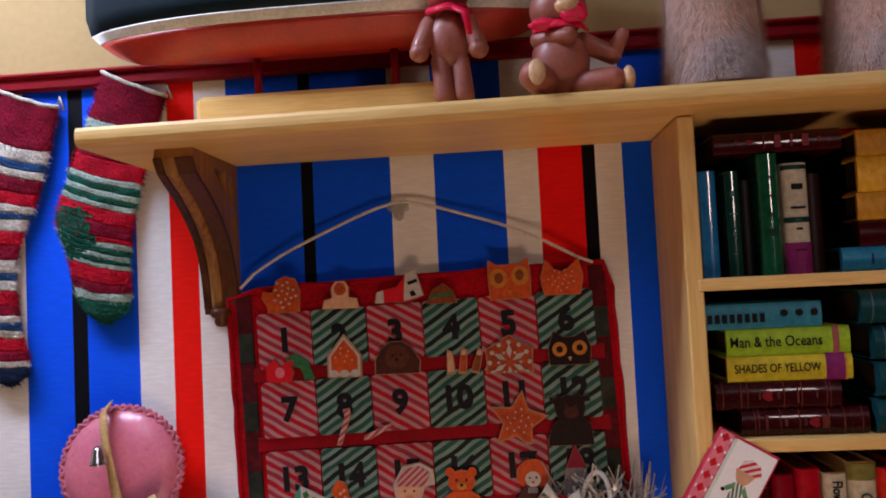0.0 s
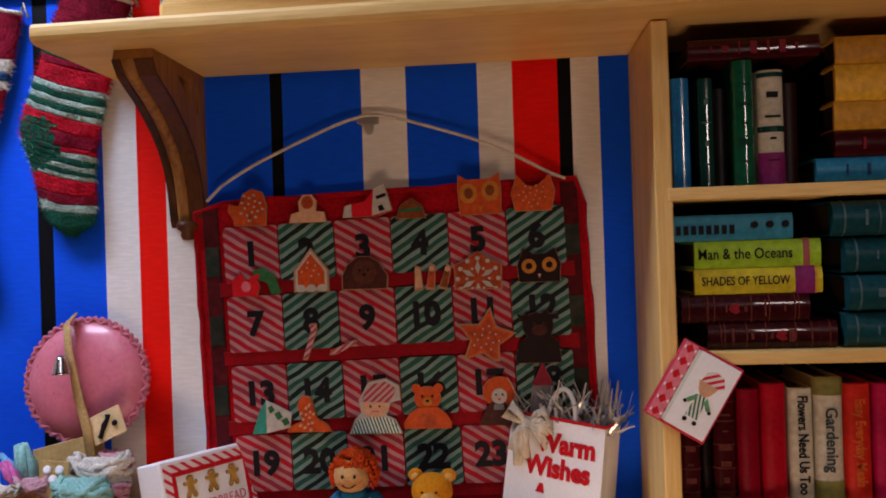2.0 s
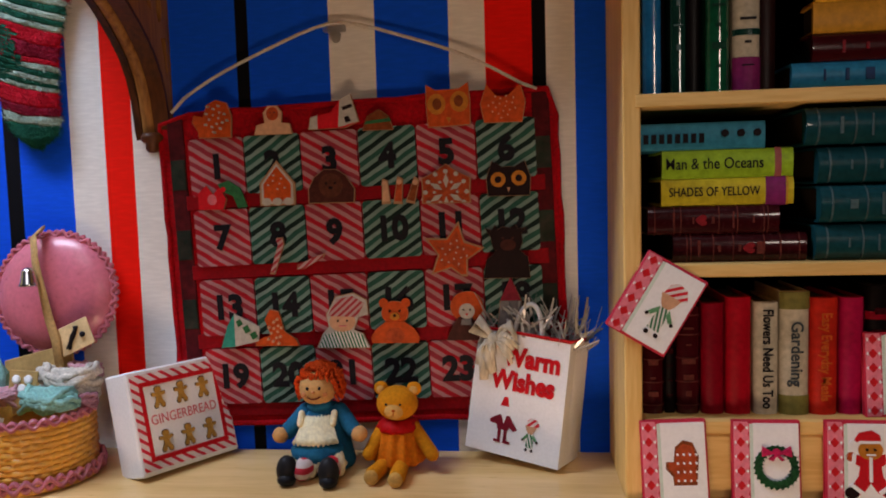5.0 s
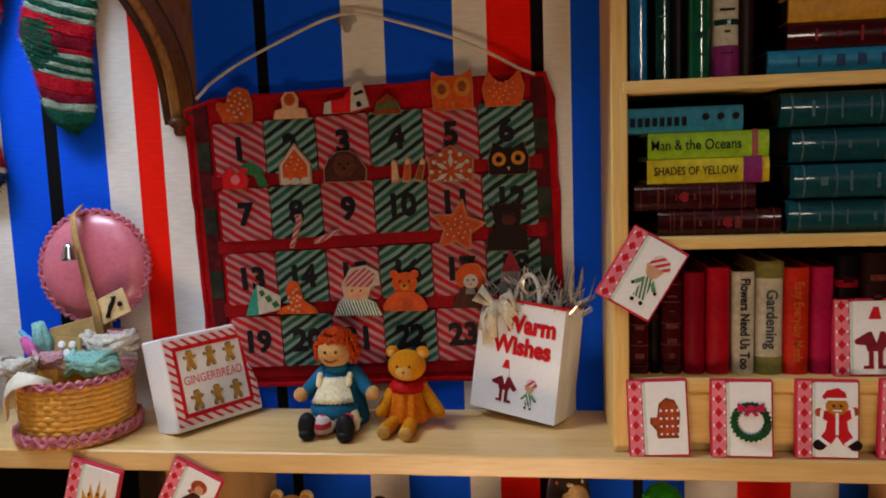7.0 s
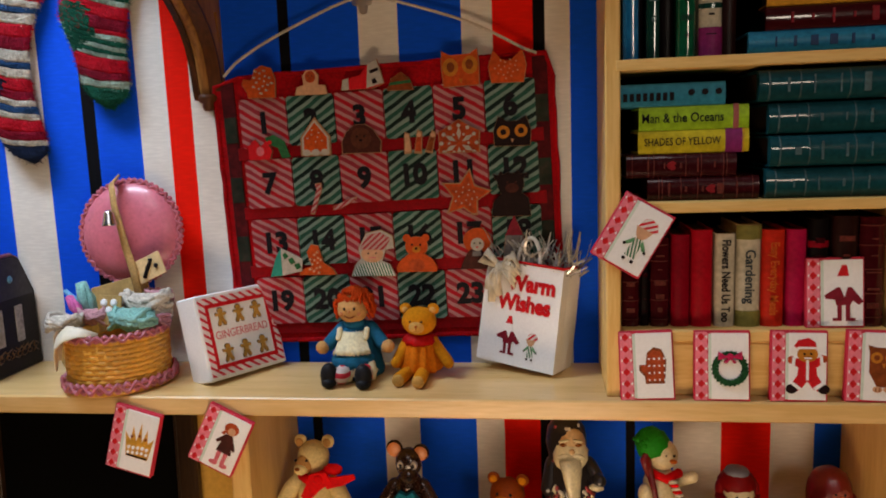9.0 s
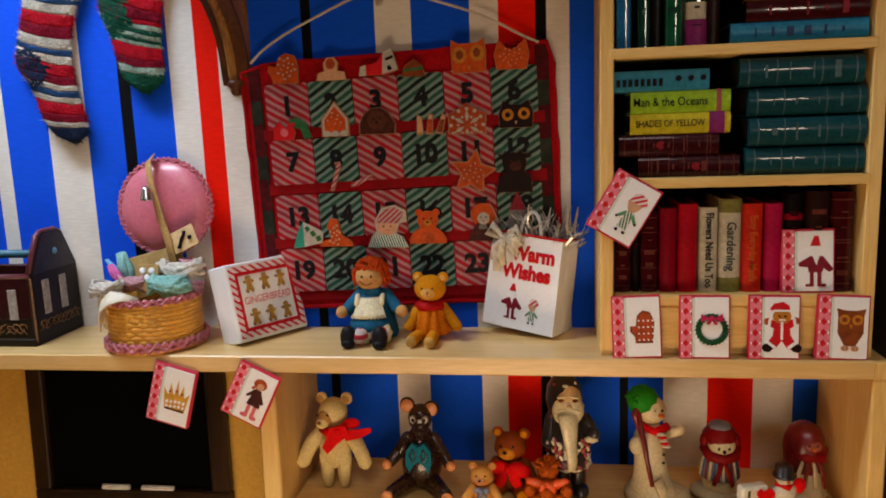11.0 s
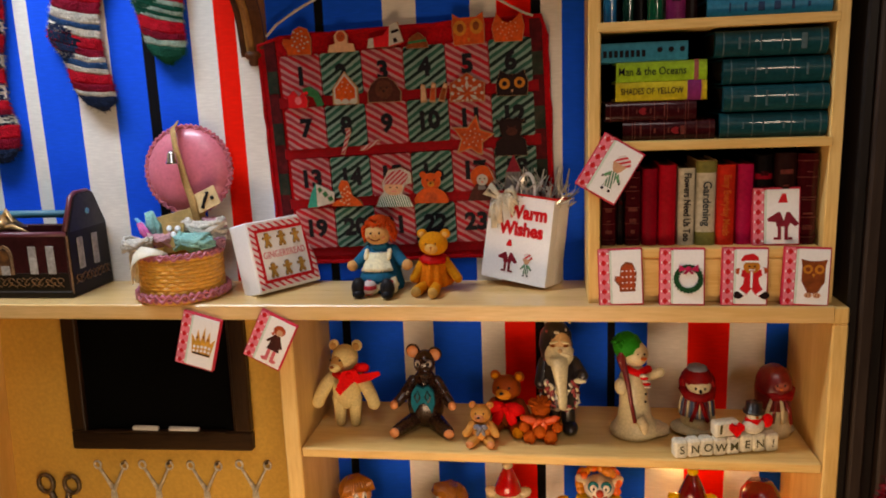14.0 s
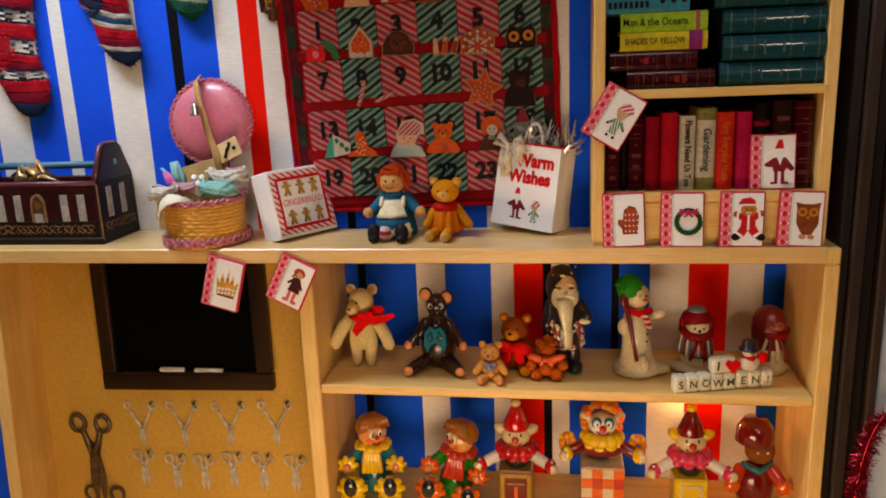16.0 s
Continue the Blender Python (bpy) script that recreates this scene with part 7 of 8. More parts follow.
for k, (x, r) in enumerate(((3.45, 0.76), (5.95, 0.76))):
    leg = base("furry_toy_leg", (x, -2.05, TOPS), "brown furry toy leg with silvery fur tips on the shelf", "toy leg", "furry toy legs")
    rnd = random.Random(40 + k)
    part("leg", Form().lathe([(0.0, 0.0), (r * 0.9, 0.0), (r * 1.0, 0.12), (r * 0.98, 0.5), (r * 0.9, 1.2), (r * 0.88, 2.2), (r * 0.8, 2.6), (0.0, 2.8)], D["fur"], 28), leg)
    for name, count, key in (("fur", 14000, "fur"), ("silver_fur", 4200, "furtip")):
        vs, fs = [], []
        for i in range(count):
            if key == "fur":
                a, z = rnd.uniform(0, 6.28), rnd.uniform(0.02, 2.5)
            else:
                a, z = rnd.gauss(-1.15, 0.5), abs(rnd.gauss(0.42, 0.17))
            rr = r * (1.0 - 0.05 * z)
            p = Vector((rr * math.cos(a), rr * math.sin(a), z))
            sway = 0.6 * noise.noise((3 * math.cos(a) + k, 3 * math.sin(a), 2 * z))
            d = (Vector((0.6 * math.cos(a) - sway * math.sin(a), 0.6 * math.sin(a) + sway * math.cos(a), -1.0)) + Vector((rnd.uniform(-0.35, 0.35), rnd.uniform(-0.35, 0.35), rnd.uniform(-0.3, 0.3)))).normalized()
            w = Vector((-math.sin(a), math.cos(a), 0)) * 0.005
            q = p + d * rnd.uniform(0.12, 0.34) * (0.75 + 0.6 * abs(sway))
            q.z = max(q.z, 0.004)
            o = len(vs)
            vs += [p - w, p + w, q]
            fs.append((o, o + 1, o + 2))
        tagged(part(name, Form().add(vs, fs, D[key]), leg), kind="stuff")

# ---- figures on the display shelf ----
N1 = 1.695
D["mousy"] = fabric("dark_brown_gloss_clay", (0.026, 0.011, 0.007), 0.25, 0.2, coat=0.2)
D["pale_beard"] = fabric("yellowed_white_beard", (0.80, 0.73, 0.50), 0.35, 0.2, coat=0.3)
D["robe_black"] = fabric("black_painted_robe", (0.016, 0.013, 0.014), 0.3, 0.3, coat=0.4)
D["robe_pink"] = fabric("dusty_red_painted_robe", (0.36, 0.07, 0.07), 0.35, 0.3, coat=0.3)
D["old_snow"] = fabric("ivory_glazed_clay", (0.76, 0.66, 0.43), 0.35, 0.2, coat=0.25)
D["aged_snow"] = fabric("grey_ivory_snow", (0.66, 0.56, 0.37), 0.5, 0.25)
D["bear_cream"] = fabric("cream_plush_clay", (0.72, 0.60, 0.32), 0.7, 0.25)
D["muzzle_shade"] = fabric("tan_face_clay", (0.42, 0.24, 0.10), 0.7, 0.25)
D["ginger"] = fabric("ginger_fur_clay", (0.64, 0.27, 0.07), 0.6, 0.3)
D["honey"] = fabric("honey_fur_clay", (0.70, 0.36, 0.13), 0.6, 0.3)
D["ember"] = fabric("ember_fur_clay", (0.46, 0.11, 0.02), 0.7, 0.4)
D["chestnut"] = fabric("chestnut_fur_clay", (0.27, 0.065, 0.02), 0.6, 0.3)
D["leaf_hat"] = fabric("bright_green_knit_clay", (0.03, 0.26, 0.03), 0.6, 0.3)
D["wine_clay"] = fabric("deep_wine_clay", (0.16, 0.008, 0.014), 0.35, 0.25, coat=0.25)
D["grey_clay"] = fabric("blue_grey_clay", (0.20, 0.20, 0.24), 0.45, 0.25)

f = Form()
for s in (-1, 1):
    f.rod((s * 0.2, 0.0, 0.78), (s * 0.2, -0.05, 0.14), 0.2, D["bear_cream"], 0.13)
    f.tube([(s * 0.3, 0, 1.4), (s * 0.52, -0.05, 1.15), (s * 0.68, -0.12, 0.88), (s * 0.76, -0.16, 0.66), (s * 0.77, -0.17, 0.56)], [0.15, 0.18, 0.17, 0.17, 0.08], D["bear_cream"], 10)
    f.ball((s * 0.3 + 0.03, 0.04, 2.2), (0.14, 0.08, 0.15), D["bear_cream"])
    f.ball((s * 0.3 + 0.02, -0.02, 2.19), (0.09, 0.04, 0.1), D["muzzle_shade"])
f.ball((0, 0.02, 1.02), (0.38, 0.32, 0.55), D["bear_cream"])
f.ball((0.0, 0.0, 1.86), (0.35, 0.33, 0.37), D["bear_cream"])
f.ball((-0.12, -0.24, 1.8), (0.2, 0.14, 0.21), D["muzzle_shade"])
f.ball((-0.18, -0.34, 1.72), (0.15, 0.12, 0.12), D["bear_cream"])
f.ball((-0.22, -0.45, 1.77), (0.06, 0.03, 0.04), D["brown"], n=8, rows=6)
for x in (-0.28, -0.04):
    f.ball((x, -0.34, 1.92), 0.03, D["black"], n=8, rows=6)
f.tube([(-0.26, -0.1, 1.5), (-0.05, -0.36, 1.5), (0.25, -0.2, 1.55), (0.3, 0.1, 1.58)], 0.1, D["scarf"], 8, flat=0.6)
f.slab([(0.04, 1.66), (0.4, 1.72), (0.5, 1.5), (0.22, 1.3), (-0.05, 1.02), (-0.17, 1.18), (-0.06, 1.4)], -0.47, -0.4, D["scarf"])
f.slab([(0.28, 1.56), (0.98, 1.67), (1.02, 1.58), (0.76, 1.43), (0.4, 1.34)], -0.44, -0.39, D["scarf"])
f.ball((0.5, -0.25, 1.7), (0.2, 0.1, 0.13), D["scarf"], rough=0.3)
f.ball((0.22, -0.46, 1.56), (0.11, 0.07, 0.1), D["scarf"])
thing("teddy_bear", f, (-3.33, -1.0, N1), "cream teddy bear standing with a bright red scarf", "toy bear")

f = Form()
f.ball((0, 0.05, 0.64), (0.48, 0.42, 0.62), D["mousy"])
f.ball((0.0, 0.0, 1.25), (0.3, 0.28, 0.36), D["mousy"])
f.ball((0.02, -0.05, 1.8), (0.28, 0.28, 0.33), D["mousy"])
f.ball((0.06, -0.24, 1.6), (0.19, 0.2, 0.19), D["mousy"])
for s in (-1, 1):
    f.ball((s * 0.28, 0.02, 2.04 - 0.04 * s), (0.18, 0.07, 0.19), D["mousy"])
    f.ball((s * 0.28, -0.05, 2.04 - 0.04 * s), (0.15, 0.04, 0.16), D["peach"])
    f.ball((s * 0.14 + 0.03, -0.27, 1.84), (0.085, 0.06, 0.1), D["grey_clay"])
    f.ball((s * 0.14 + 0.03, -0.31, 1.845), (0.06, 0.04, 0.075), D["white"])
    f.ball((s * 0.13 + 0.03, -0.345, 1.84), (0.04, 0.02, 0.055), D["black"], n=10, rows=6)
    f.rod((s * 0.3, 0.0, 1.28), (s * 0.5, -0.12, 0.98), 0.15, D["mousy"], 0.15)
    f.rod((s * 0.5, -0.12, 0.98), (s * 0.68, -0.3, 0.8), 0.15, D["mousy"], 0.13)
    f.ball((s * 0.74, -0.4, 0.78), (0.11, 0.08, 0.12), D["peach"])
    f.rod((s * 0.28, -0.2, 0.3), (s * 0.64, -0.62, 0.18), 0.2, D["mousy"], 0.16)
    f.ball((s * 0.69, -0.77, 0.19), (0.13, 0.06, 0.13), D["peach"])
f.slab([(-0.14, 1.3), (0.0, 1.22), (0.14, 1.3), (0.28, 1.12), (0.3, 0.8), (0.22, 0.58), (0.12, 0.78), (0.0, 0.86), (-0.12, 0.78), (-0.22, 0.58), (-0.3, 0.8), (-0.28, 1.12)], -0.42, -0.3, D["teal"])
for s in (-1, 1):
    f.tube([(s * 0.12, -0.425, 1.18), (s * 0.2, -0.43, 1.02), (s * 0.14, -0.43, 0.86), (s * 0.06, -0.43, 1.0)], 0.025, D["mousy"], 5, closed=True)
f.ball((0.1, -0.44, 1.6), (0.05, 0.03, 0.04), D["black"], n=8, rows=6)
thing("clay_mouse", f, (-1.26, -1.0, N1), "glossy dark brown clay mouse with teal bib, seated", "figurine")


def seated_bear(at, h, key, pad, bow, label, muzzle="tan_l", big_bow=False):
    k = h / 1.5
    g = Form(Matrix.Diagonal((k, k, k, 1)))
    g.ball((0, 0, 0.42), (0.36, 0.32, 0.42), D[key], rough=0.1)
    g.ball((-0.02, -0.03, 1.05), (0.36, 0.32, 0.32), D[key], rough=0.1)
    g.ball((-0.04, -0.28, 0.99), (0.19, 0.15, 0.15), D[muzzle])
    g.ball((-0.06, -0.43, 1.05), (0.055, 0.03, 0.04), D["black"], n=8, rows=6)
    for s in (-1, 1):
        g.ball((s * 0.29, 0.0, 1.34), (0.13, 0.07, 0.13), D[key])
        g.ball((s * 0.29, -0.05, 1.34), (0.08, 0.04, 0.08), D[pad])
        g.ball((s * 0.13 - 0.03, -0.31, 1.15), 0.032, D["black"], n=8, rows=6)
        g.rod((s * 0.3, -0.05, 0.66), (s * 0.5, -0.28, 0.42), 0.14, D[key], 0.14)
        g.rod((s * 0.2, -0.2, 0.17), (s * 0.33, -0.48, 0.17), 0.17, D[key], 0.16)
        g.ball((s * 0.35, -0.62, 0.18), (0.14, 0.06, 0.14), D[pad])
        if big_bow:
            g.ball((s * 0.24, -0.38, 0.66), (0.25, 0.1, 0.17), D[bow], rot=(0, s * 12, 0), rough=0.3)
            g.ball((s * 0.16, -0.42, 0.46), (0.13, 0.06, 0.24), D[bow], rot=(0, s * -20, 0), rough=0.2)
        else:
            g.ball((s * 0.12, -0.37, 0.7), (0.13, 0.06, 0.1), D[bow], rot=(0, s * 20, 0), rough=0.25)
            g.ball((s * 0.08, -0.38, 0.52), (0.07, 0.04, 0.16), D[bow], rot=(0, s * -20, 0))
    g.ball((0, -0.45, 0.68), (0.09, 0.07, 0.09), D[bow])
    return thing("teddy_bear", g, at, label, "toy bear")


seated_bear((0.24, -1.72, N1), 1.08, "honey", "peach", "grey_clay", "small ginger teddy bear with a grey bow, seated", "peach")
seated_bear((0.84, -0.9, N1, 0, 0, -8), 1.58, "chestnut", "tan", "scarf", "chestnut brown teddy bear with a wide red bow, seated", "ginger", True)
rnd = random.Random(8)
cone = base("pinecone_bear", (1.66, -1.4, N1), "rust brown pine-cone bear with an orange bow", "figurine")
f = Form()
f.ball((0, 0, 0.38), (0.3, 0.28, 0.34), D["ember"], rough=0.3)
f.ball((0.02, -0.05, 0.78), (0.24, 0.22, 0.2), D["ember"], rough=0.3)
for x, z, r in ((-0.24, 0.16, 0.17), (0.26, 0.16, 0.17), (-0.38, 0.42, 0.13), (0.42, 0.42, 0.13), (0.0, 0.3, 0.17)):
    part("paw" if z < 0.3 and x else "tuft", Form().ball((x, -0.3, z), r, D["ember"], rough=0.35), cone)
part("bear_body", f, cone)
for i in range(30):
    a, b = rnd.uniform(0, 6.28), rnd.uniform(0.1, 1.5)
    d = Vector((math.sin(b) * math.cos(a), math.sin(b) * math.sin(a), math.cos(b)))
    part("cone_scale", Form().tube([Vector((0.02, 0, 0.76)) + d * 0.12, Vector((0.02, 0, 0.78)) + Vector((d.x * 0.36, d.y * 0.32, d.z * 0.32))], [0.08, 0.03], D["ember"], 6), cone)
f = Form()
for s in (-1, 1):
    f.ball((s * 0.26, -0.3, 0.6), (0.24, 0.06, 0.1), D["orange_b"], rot=(0, s * -18, 0), rough=0.3)
    f.ball((s * 0.1, -0.32, 0.5), (0.08, 0.05, 0.14), D["orange_b"], rot=(0, s * -20, 0), rough=0.3)
part("bow", f.ball((0, -0.34, 0.58), (0.08, 0.06, 0.08), D["orange_b"]), cone, "bright orange ribbon bow")

f = Form()
rnd = random.Random(5)
for s in (-1, 1):
    f.ball((s * 0.2 + 0.06, -0.16, 0.15), (0.2, 0.32, 0.16), D["robe_black"])
    f.rod((s * 0.18 + 0.04, 0, 0.3), (s * 0.18 + 0.02, 0, 0.7), 0.18, D["robe_black"])
f.lathe([(0.3, 0.66), (0.46, 0.72), (0.48, 0.8), (0.45, 1.2), (0.44, 1.6), (0.34, 2.0), (0.1, 2.1)], D["robe_black"], 30, wave=0.03, waves=7)
f.rod((-0.36, 0, 1.8), (-0.46, -0.2, 1.35), 0.17, D["robe_black"], 0.16)
f.rod((0.36, 0, 1.8), (0.5, -0.2, 1.62), 0.17, D["robe_black"], 0.16)
f.rod((0.5, -0.2, 1.62), (0.56, -0.36, 1.6), 0.14, D["robe_black"])
f.ball((0.5, -0.42, 1.5), (0.15, 0.1, 0.08), D["pale_beard"], rough=0.2)
f.lathe([(0.36, 0), (0.42, 0.3), (0.38, 0.62), (0.24, 0.84), (0.06, 0.92), (0, 0.92)], D["robe_black"], 22, (-0.08, 0.06, 1.95))
f.ball((0.0, -0.16, 2.28), (0.31, 0.26, 0.4), D["face"])
f.ball((0.0, -0.24, 2.1), (0.36, 0.25, 0.36), D["pale_beard"], rough=0.1)
f.tube([(0, -0.4, 2.06), (0.02, -0.46, 1.8), (0.05, -0.52, 1.4), (0.08, -0.53, 1.0), (0.08, -0.52, 0.82)], [0.3, 0.24, 0.16, 0.14, 0.12], D["pale_beard"], 12, flat=0.6)
f.ball((0.02, -0.47, 2.26), (0.06, 0.06, 0.055), D["face"])
for s in (-1, 1):
    f.ball((s * 0.13, -0.44, 2.16), (0.15, 0.05, 0.06), D["pale_beard"], rot=(0, s * 15, 0))
    f.ball((s * 0.14, -0.37, 2.36), (0.08, 0.04, 0.04), D["brown"], n=8, rows=6)
    f.ball((s * 0.14, -0.38, 2.45), (0.11, 0.04, 0.03), D["pale_beard"], rot=(0, s * 12, 0))
for i in range(96):
    a, z = rnd.uniform(3.0, 6.6), rnd.uniform(0.74, 1.42)
    key = ("pale_beard", "robe_pink", "robe_pink", "white", "robe_black", "wine_clay")[i % 6]
    f.ball((0.455 * math.cos(a), 0.455 * math.sin(a), z), (0.05, 0.05, 0.09), D[key], n=6, rows=4, rot=(0, rnd.uniform(-50, 50), 0))
for i in range(56):
    a, z = rnd.uniform(2.8, 6.8), rnd.uniform(1.42, 2.78)
    rr = 0.455 if z < 1.7 else 0.36
    f.ball((rr * math.cos(a) - 0.06, rr * math.sin(a) * 0.9 + 0.05, z), (0.03, 0.03, 0.04), D["white" if i % 3 else "robe_pink"], n=6, rows=4)
f.lathe([(0.44, 0.7), (0.5, 0.75), (0.44, 0.82)], D["pale_beard"], 30, wave=0.08, waves=11)
thing("santa_figurine", f, (2.14, -0.95, N1), "dark-robed santa figurine with a long pale beard", "figurine")

f = Form()
f.lathe([(0.0, 0.0), (0.5, 0.0), (0.6, 0.06), (0.62, 0.16), (0.52, 0.28), (0.42, 0.44), (0.36, 0.8), (0.34, 1.2), (0.33, 1.5), (0.24, 1.74), (0, 1.8)], D["old_snow"], 26, at=T(0, 0, 0, 0, -3, 0))
f.ball((0.3, 0.02, 0.14), (0.54, 0.44, 0.17), D["aged_snow"], rough=0.15)
f.ball((-0.25, -0.05, 0.16), (0.38, 0.4, 0.2), D["aged_snow"], rough=0.15)
f.ball((-0.04, -0.04, 2.08), (0.32, 0.29, 0.32), D["old_snow"])
f.lathe([(0.3, -0.05), (0.34, 0.05), (0.32, 0.22), (0.22, 0.4), (0.0, 0.46)], D["leaf_hat"], 18, at=T(-0.18, 0, 2.18, 0, -26, 0), wave=0.05, waves=9)
for i in range(40):
    a, b = rnd.uniform(0, 6.28), rnd.uniform(0, 1.5)
    f.ball((-0.26 + 0.32 * math.sin(b) * math.cos(a), 0.3 * math.sin(b) * math.sin(a), 2.3 + 0.26 * math.cos(b)), rnd.uniform(0.05, 0.08), D["leaf_hat"], n=6, rows=5)
f.tube([(-0.36, -0.22, 2.0), (-0.24, -0.42, 1.5), (-0.16, -0.46, 1.0), (-0.06, -0.5, 0.5)], [0.09, 0.06, 0.05, 0.05], D["wine_clay"], 7)
f.tube([(-0.28, -0.2, 2.28), (-0.38, -0.24, 2.05), (-0.33, -0.32, 1.75)], [0.08, 0.16, 0.08], D["wine_clay"], 8, flat=0.6)
f.tube([(-0.3, -0.14, 1.76), (0, -0.36, 1.7), (0.3, -0.12, 1.74)], 0.09, D["scarf"], 8)
for i in range(5):
    f.ball((0.12 + 0.03 * i, -0.4, 1.66 - 0.07 * i), (0.1, 0.05, 0.04), D["scarf" if i % 2 else "white"], n=8, rows=6)
f.rod((0.26, 0, 1.5), (0.54, -0.14, 1.66), 0.13, D["old_snow"], 0.12)
f.ball((-0.36, -0.18, 1.3), (0.17, 0.17, 0.22), D["old_snow"])
f.tube([(0.06, -0.46, 0.62), (0.16, -0.48, 0.4), (0.2, -0.5, 0.16)], [0.13, 0.15, 0.05], D["aged_snow"], 8, flat=0.6)
for z in (0.96, 1.16, 1.36):
    f.ball((0.2, -0.31, z), 0.03, D["black"], n=8, rows=6)
for x, z in ((0.0, 2.16), (0.16, 2.16)):
    f.ball((x, -0.29, z), 0.03, D["black"], n=8, rows=6)
f.ball((0.14, -0.34, 2.06), (0.08, 0.07, 0.04), D["orange_c"], n=8, rows=6)
thing("snowman_figurine", f, (4.0, -1.0, N1), "tall ivory snowman figurine with green hat and broom", "figurine")
f = Form()
f.ball((-0.08, 0.0, 0.16), (0.66, 0.5, 0.17), D["aged_snow"], rough=0.1)
f.ball((0.06, 0.0, 0.42), (0.5, 0.46, 0.42), D["old_snow"])
f.lathe([(0.5, 0.56), (0.49, 0.62), (0.44, 0.9), (0.36, 1.2), (0.2, 1.26)], D["grey_clay"], 28, wave=0.03, waves=7)
for i in range(13):
    a = -3.0 + 0.24 * i
    key = ("old_snow", "stripe_blue", "wine_clay")[i % 3]
    f.tube([(0.505 * math.cos(a), 0.505 * math.sin(a), 0.58), (0.46 * math.cos(a), 0.46 * math.sin(a), 0.88), (0.36 * math.cos(a), 0.36 * math.sin(a), 1.18)], 0.034, D[key], 5)
f.ball((0.02, -0.08, 1.32), (0.36, 0.36, 0.26), D["old_snow"])
f.lathe([(0.4, 0.0), (0.43, 0.08), (0.42, 0.18), (0.33, 0.3), (0.28, 0.34)], D["red_clay"], 24, (0, 0.04, 1.38), wave=0.04, waves=11)
f.lathe([(0.3, 0.31), (0.26, 0.4), (0.1, 0.46), (0, 0.46)], D["grey_clay"], 20, (0, 0.04, 1.38))
f.tube([(-0.42, -0.02, 1.24), (-0.32, -0.3, 1.12), (0.02, -0.44, 1.08), (0.34, -0.3, 1.12), (0.42, -0.02, 1.24)], 0.12, D["red_clay"], 8)
for s in (-1, 1):
    f.tube([(0.04 * s, -0.5, 1.04), (0.12 * s, -0.54, 0.8), (0.24 * s, -0.53, 0.52)], [0.07, 0.085, 0.075], D["red_clay"], 7, flat=0.6)
    f.ball((s * 0.13 + 0.02, -0.42, 1.34), 0.035, D["black"], n=8, rows=6)
    f.ball((s * 0.41, 0.0, 1.36), (0.1, 0.15, 0.2), D["red_clay"])
f.ball((0.02, -0.45, 1.28), (0.05, 0.07, 0.045), D["black"], n=8, rows=6)
thing("snowman_figurine", f, P(5.46, -0.9, N1) @ Matrix.Diagonal((0.84, 0.9, 0.97, 1)), "squat snowman figurine in wine cap and striped scarf", "figurine")
f = Form()
f.ball((0.05, 0.0, 0.14), (0.56, 0.42, 0.15), D["aged_snow"], rough=0.1)
f.lathe([(0.0, 0.0), (0.5, 0.02), (0.52, 0.2), (0.48, 0.5), (0.44, 0.85), (0.4, 1.15), (0.2, 1.25), (0, 1.28)], D["aged_snow"], 26)
f.lathe([(0.46, 0.72), (0.48, 0.95), (0.5, 1.2), (0.47, 1.45), (0.36, 1.68), (0.16, 1.8), (0, 1.81)], D["wine_clay"], 28, wave=0.03, waves=9)
f.ball((0.06, -0.28, 1.36), (0.27, 0.23, 0.19), D["pink_face"])
f.tube([(-0.42, -0.12, 1.22), (-0.12, -0.47, 1.12), (0.3, -0.44, 1.12), (0.46, -0.08, 1.2)], 0.11, D["red_clay"], 8)
for i, x in enumerate((-0.3, -0.1, 0.14, 0.34)):
    f.tube([(x * 0.5, -0.46, 1.1), (x * 0.9, -0.52, 0.8), (x * 1.1, -0.5, 0.45)], [0.06, 0.085, 0.075], D["aged_snow" if i % 2 == 0 else "wine_clay"], 7, flat=0.5)
for s in (-1, 1):
    f.ball((s * 0.1 + 0.06, -0.49, 1.42), 0.028, D["black"], n=8, rows=6)
f.ball((0.06, -0.52, 1.35), (0.045, 0.06, 0.04), D["orange_c"], n=8, rows=6)
thing("snowman_figurine", f, P(7.28, -0.75, N1) @ Matrix.Diagonal((0.86, 0.9, 0.97, 1)), "snowman figurine in a deep wine-red hood", "figurine")

sign = base("block_sign", (5.93, -1.93, N1, 0, 0, 13), "ivory block sign lettered I love snowmen", "sign")
rnd = random.Random(3)
ink = plain("olive_ink", (0.10, 0.09, 0.03), 0.5)
for i, ch in enumerate("SNOWMEN!"):
    x, tilt, dz = -1.08 + 0.31 * i, (-3, 2, -2, 2, -2, 3, -2, 3)[i], rnd.uniform(-0.015, 0.02)
    blk = part("letter_block", Form().box((x, rnd.uniform(-0.006, 0.006), 0.22 + dz), (0.305, 0.3, 0.44), D["sign"], 0.05, (0, 0, tilt)), sign)
    lettering("letter", ch, 0.27, ink, blk, (x, -0.172, 0.22 + dz, 90, tilt * 0.9, 0), bold=0.002)
small = part("upper_block", Form().box((0.0, 0.02, 0.63), (0.6, 0.28, 0.38), D["sign"], 0.05, (0, -2, 3)), sign)
lettering("letter", "I", 0.3, ink, small, (-0.15, -0.135, 0.63, 90, 4, 0), bold=0.012)
heart = [(0, -0.17), (0.17, 0.02), (0.17, 0.11), (0.09, 0.16), (0.0, 0.09), (-0.09, 0.16), (-0.17, 0.11), (-0.17, 0.02)]
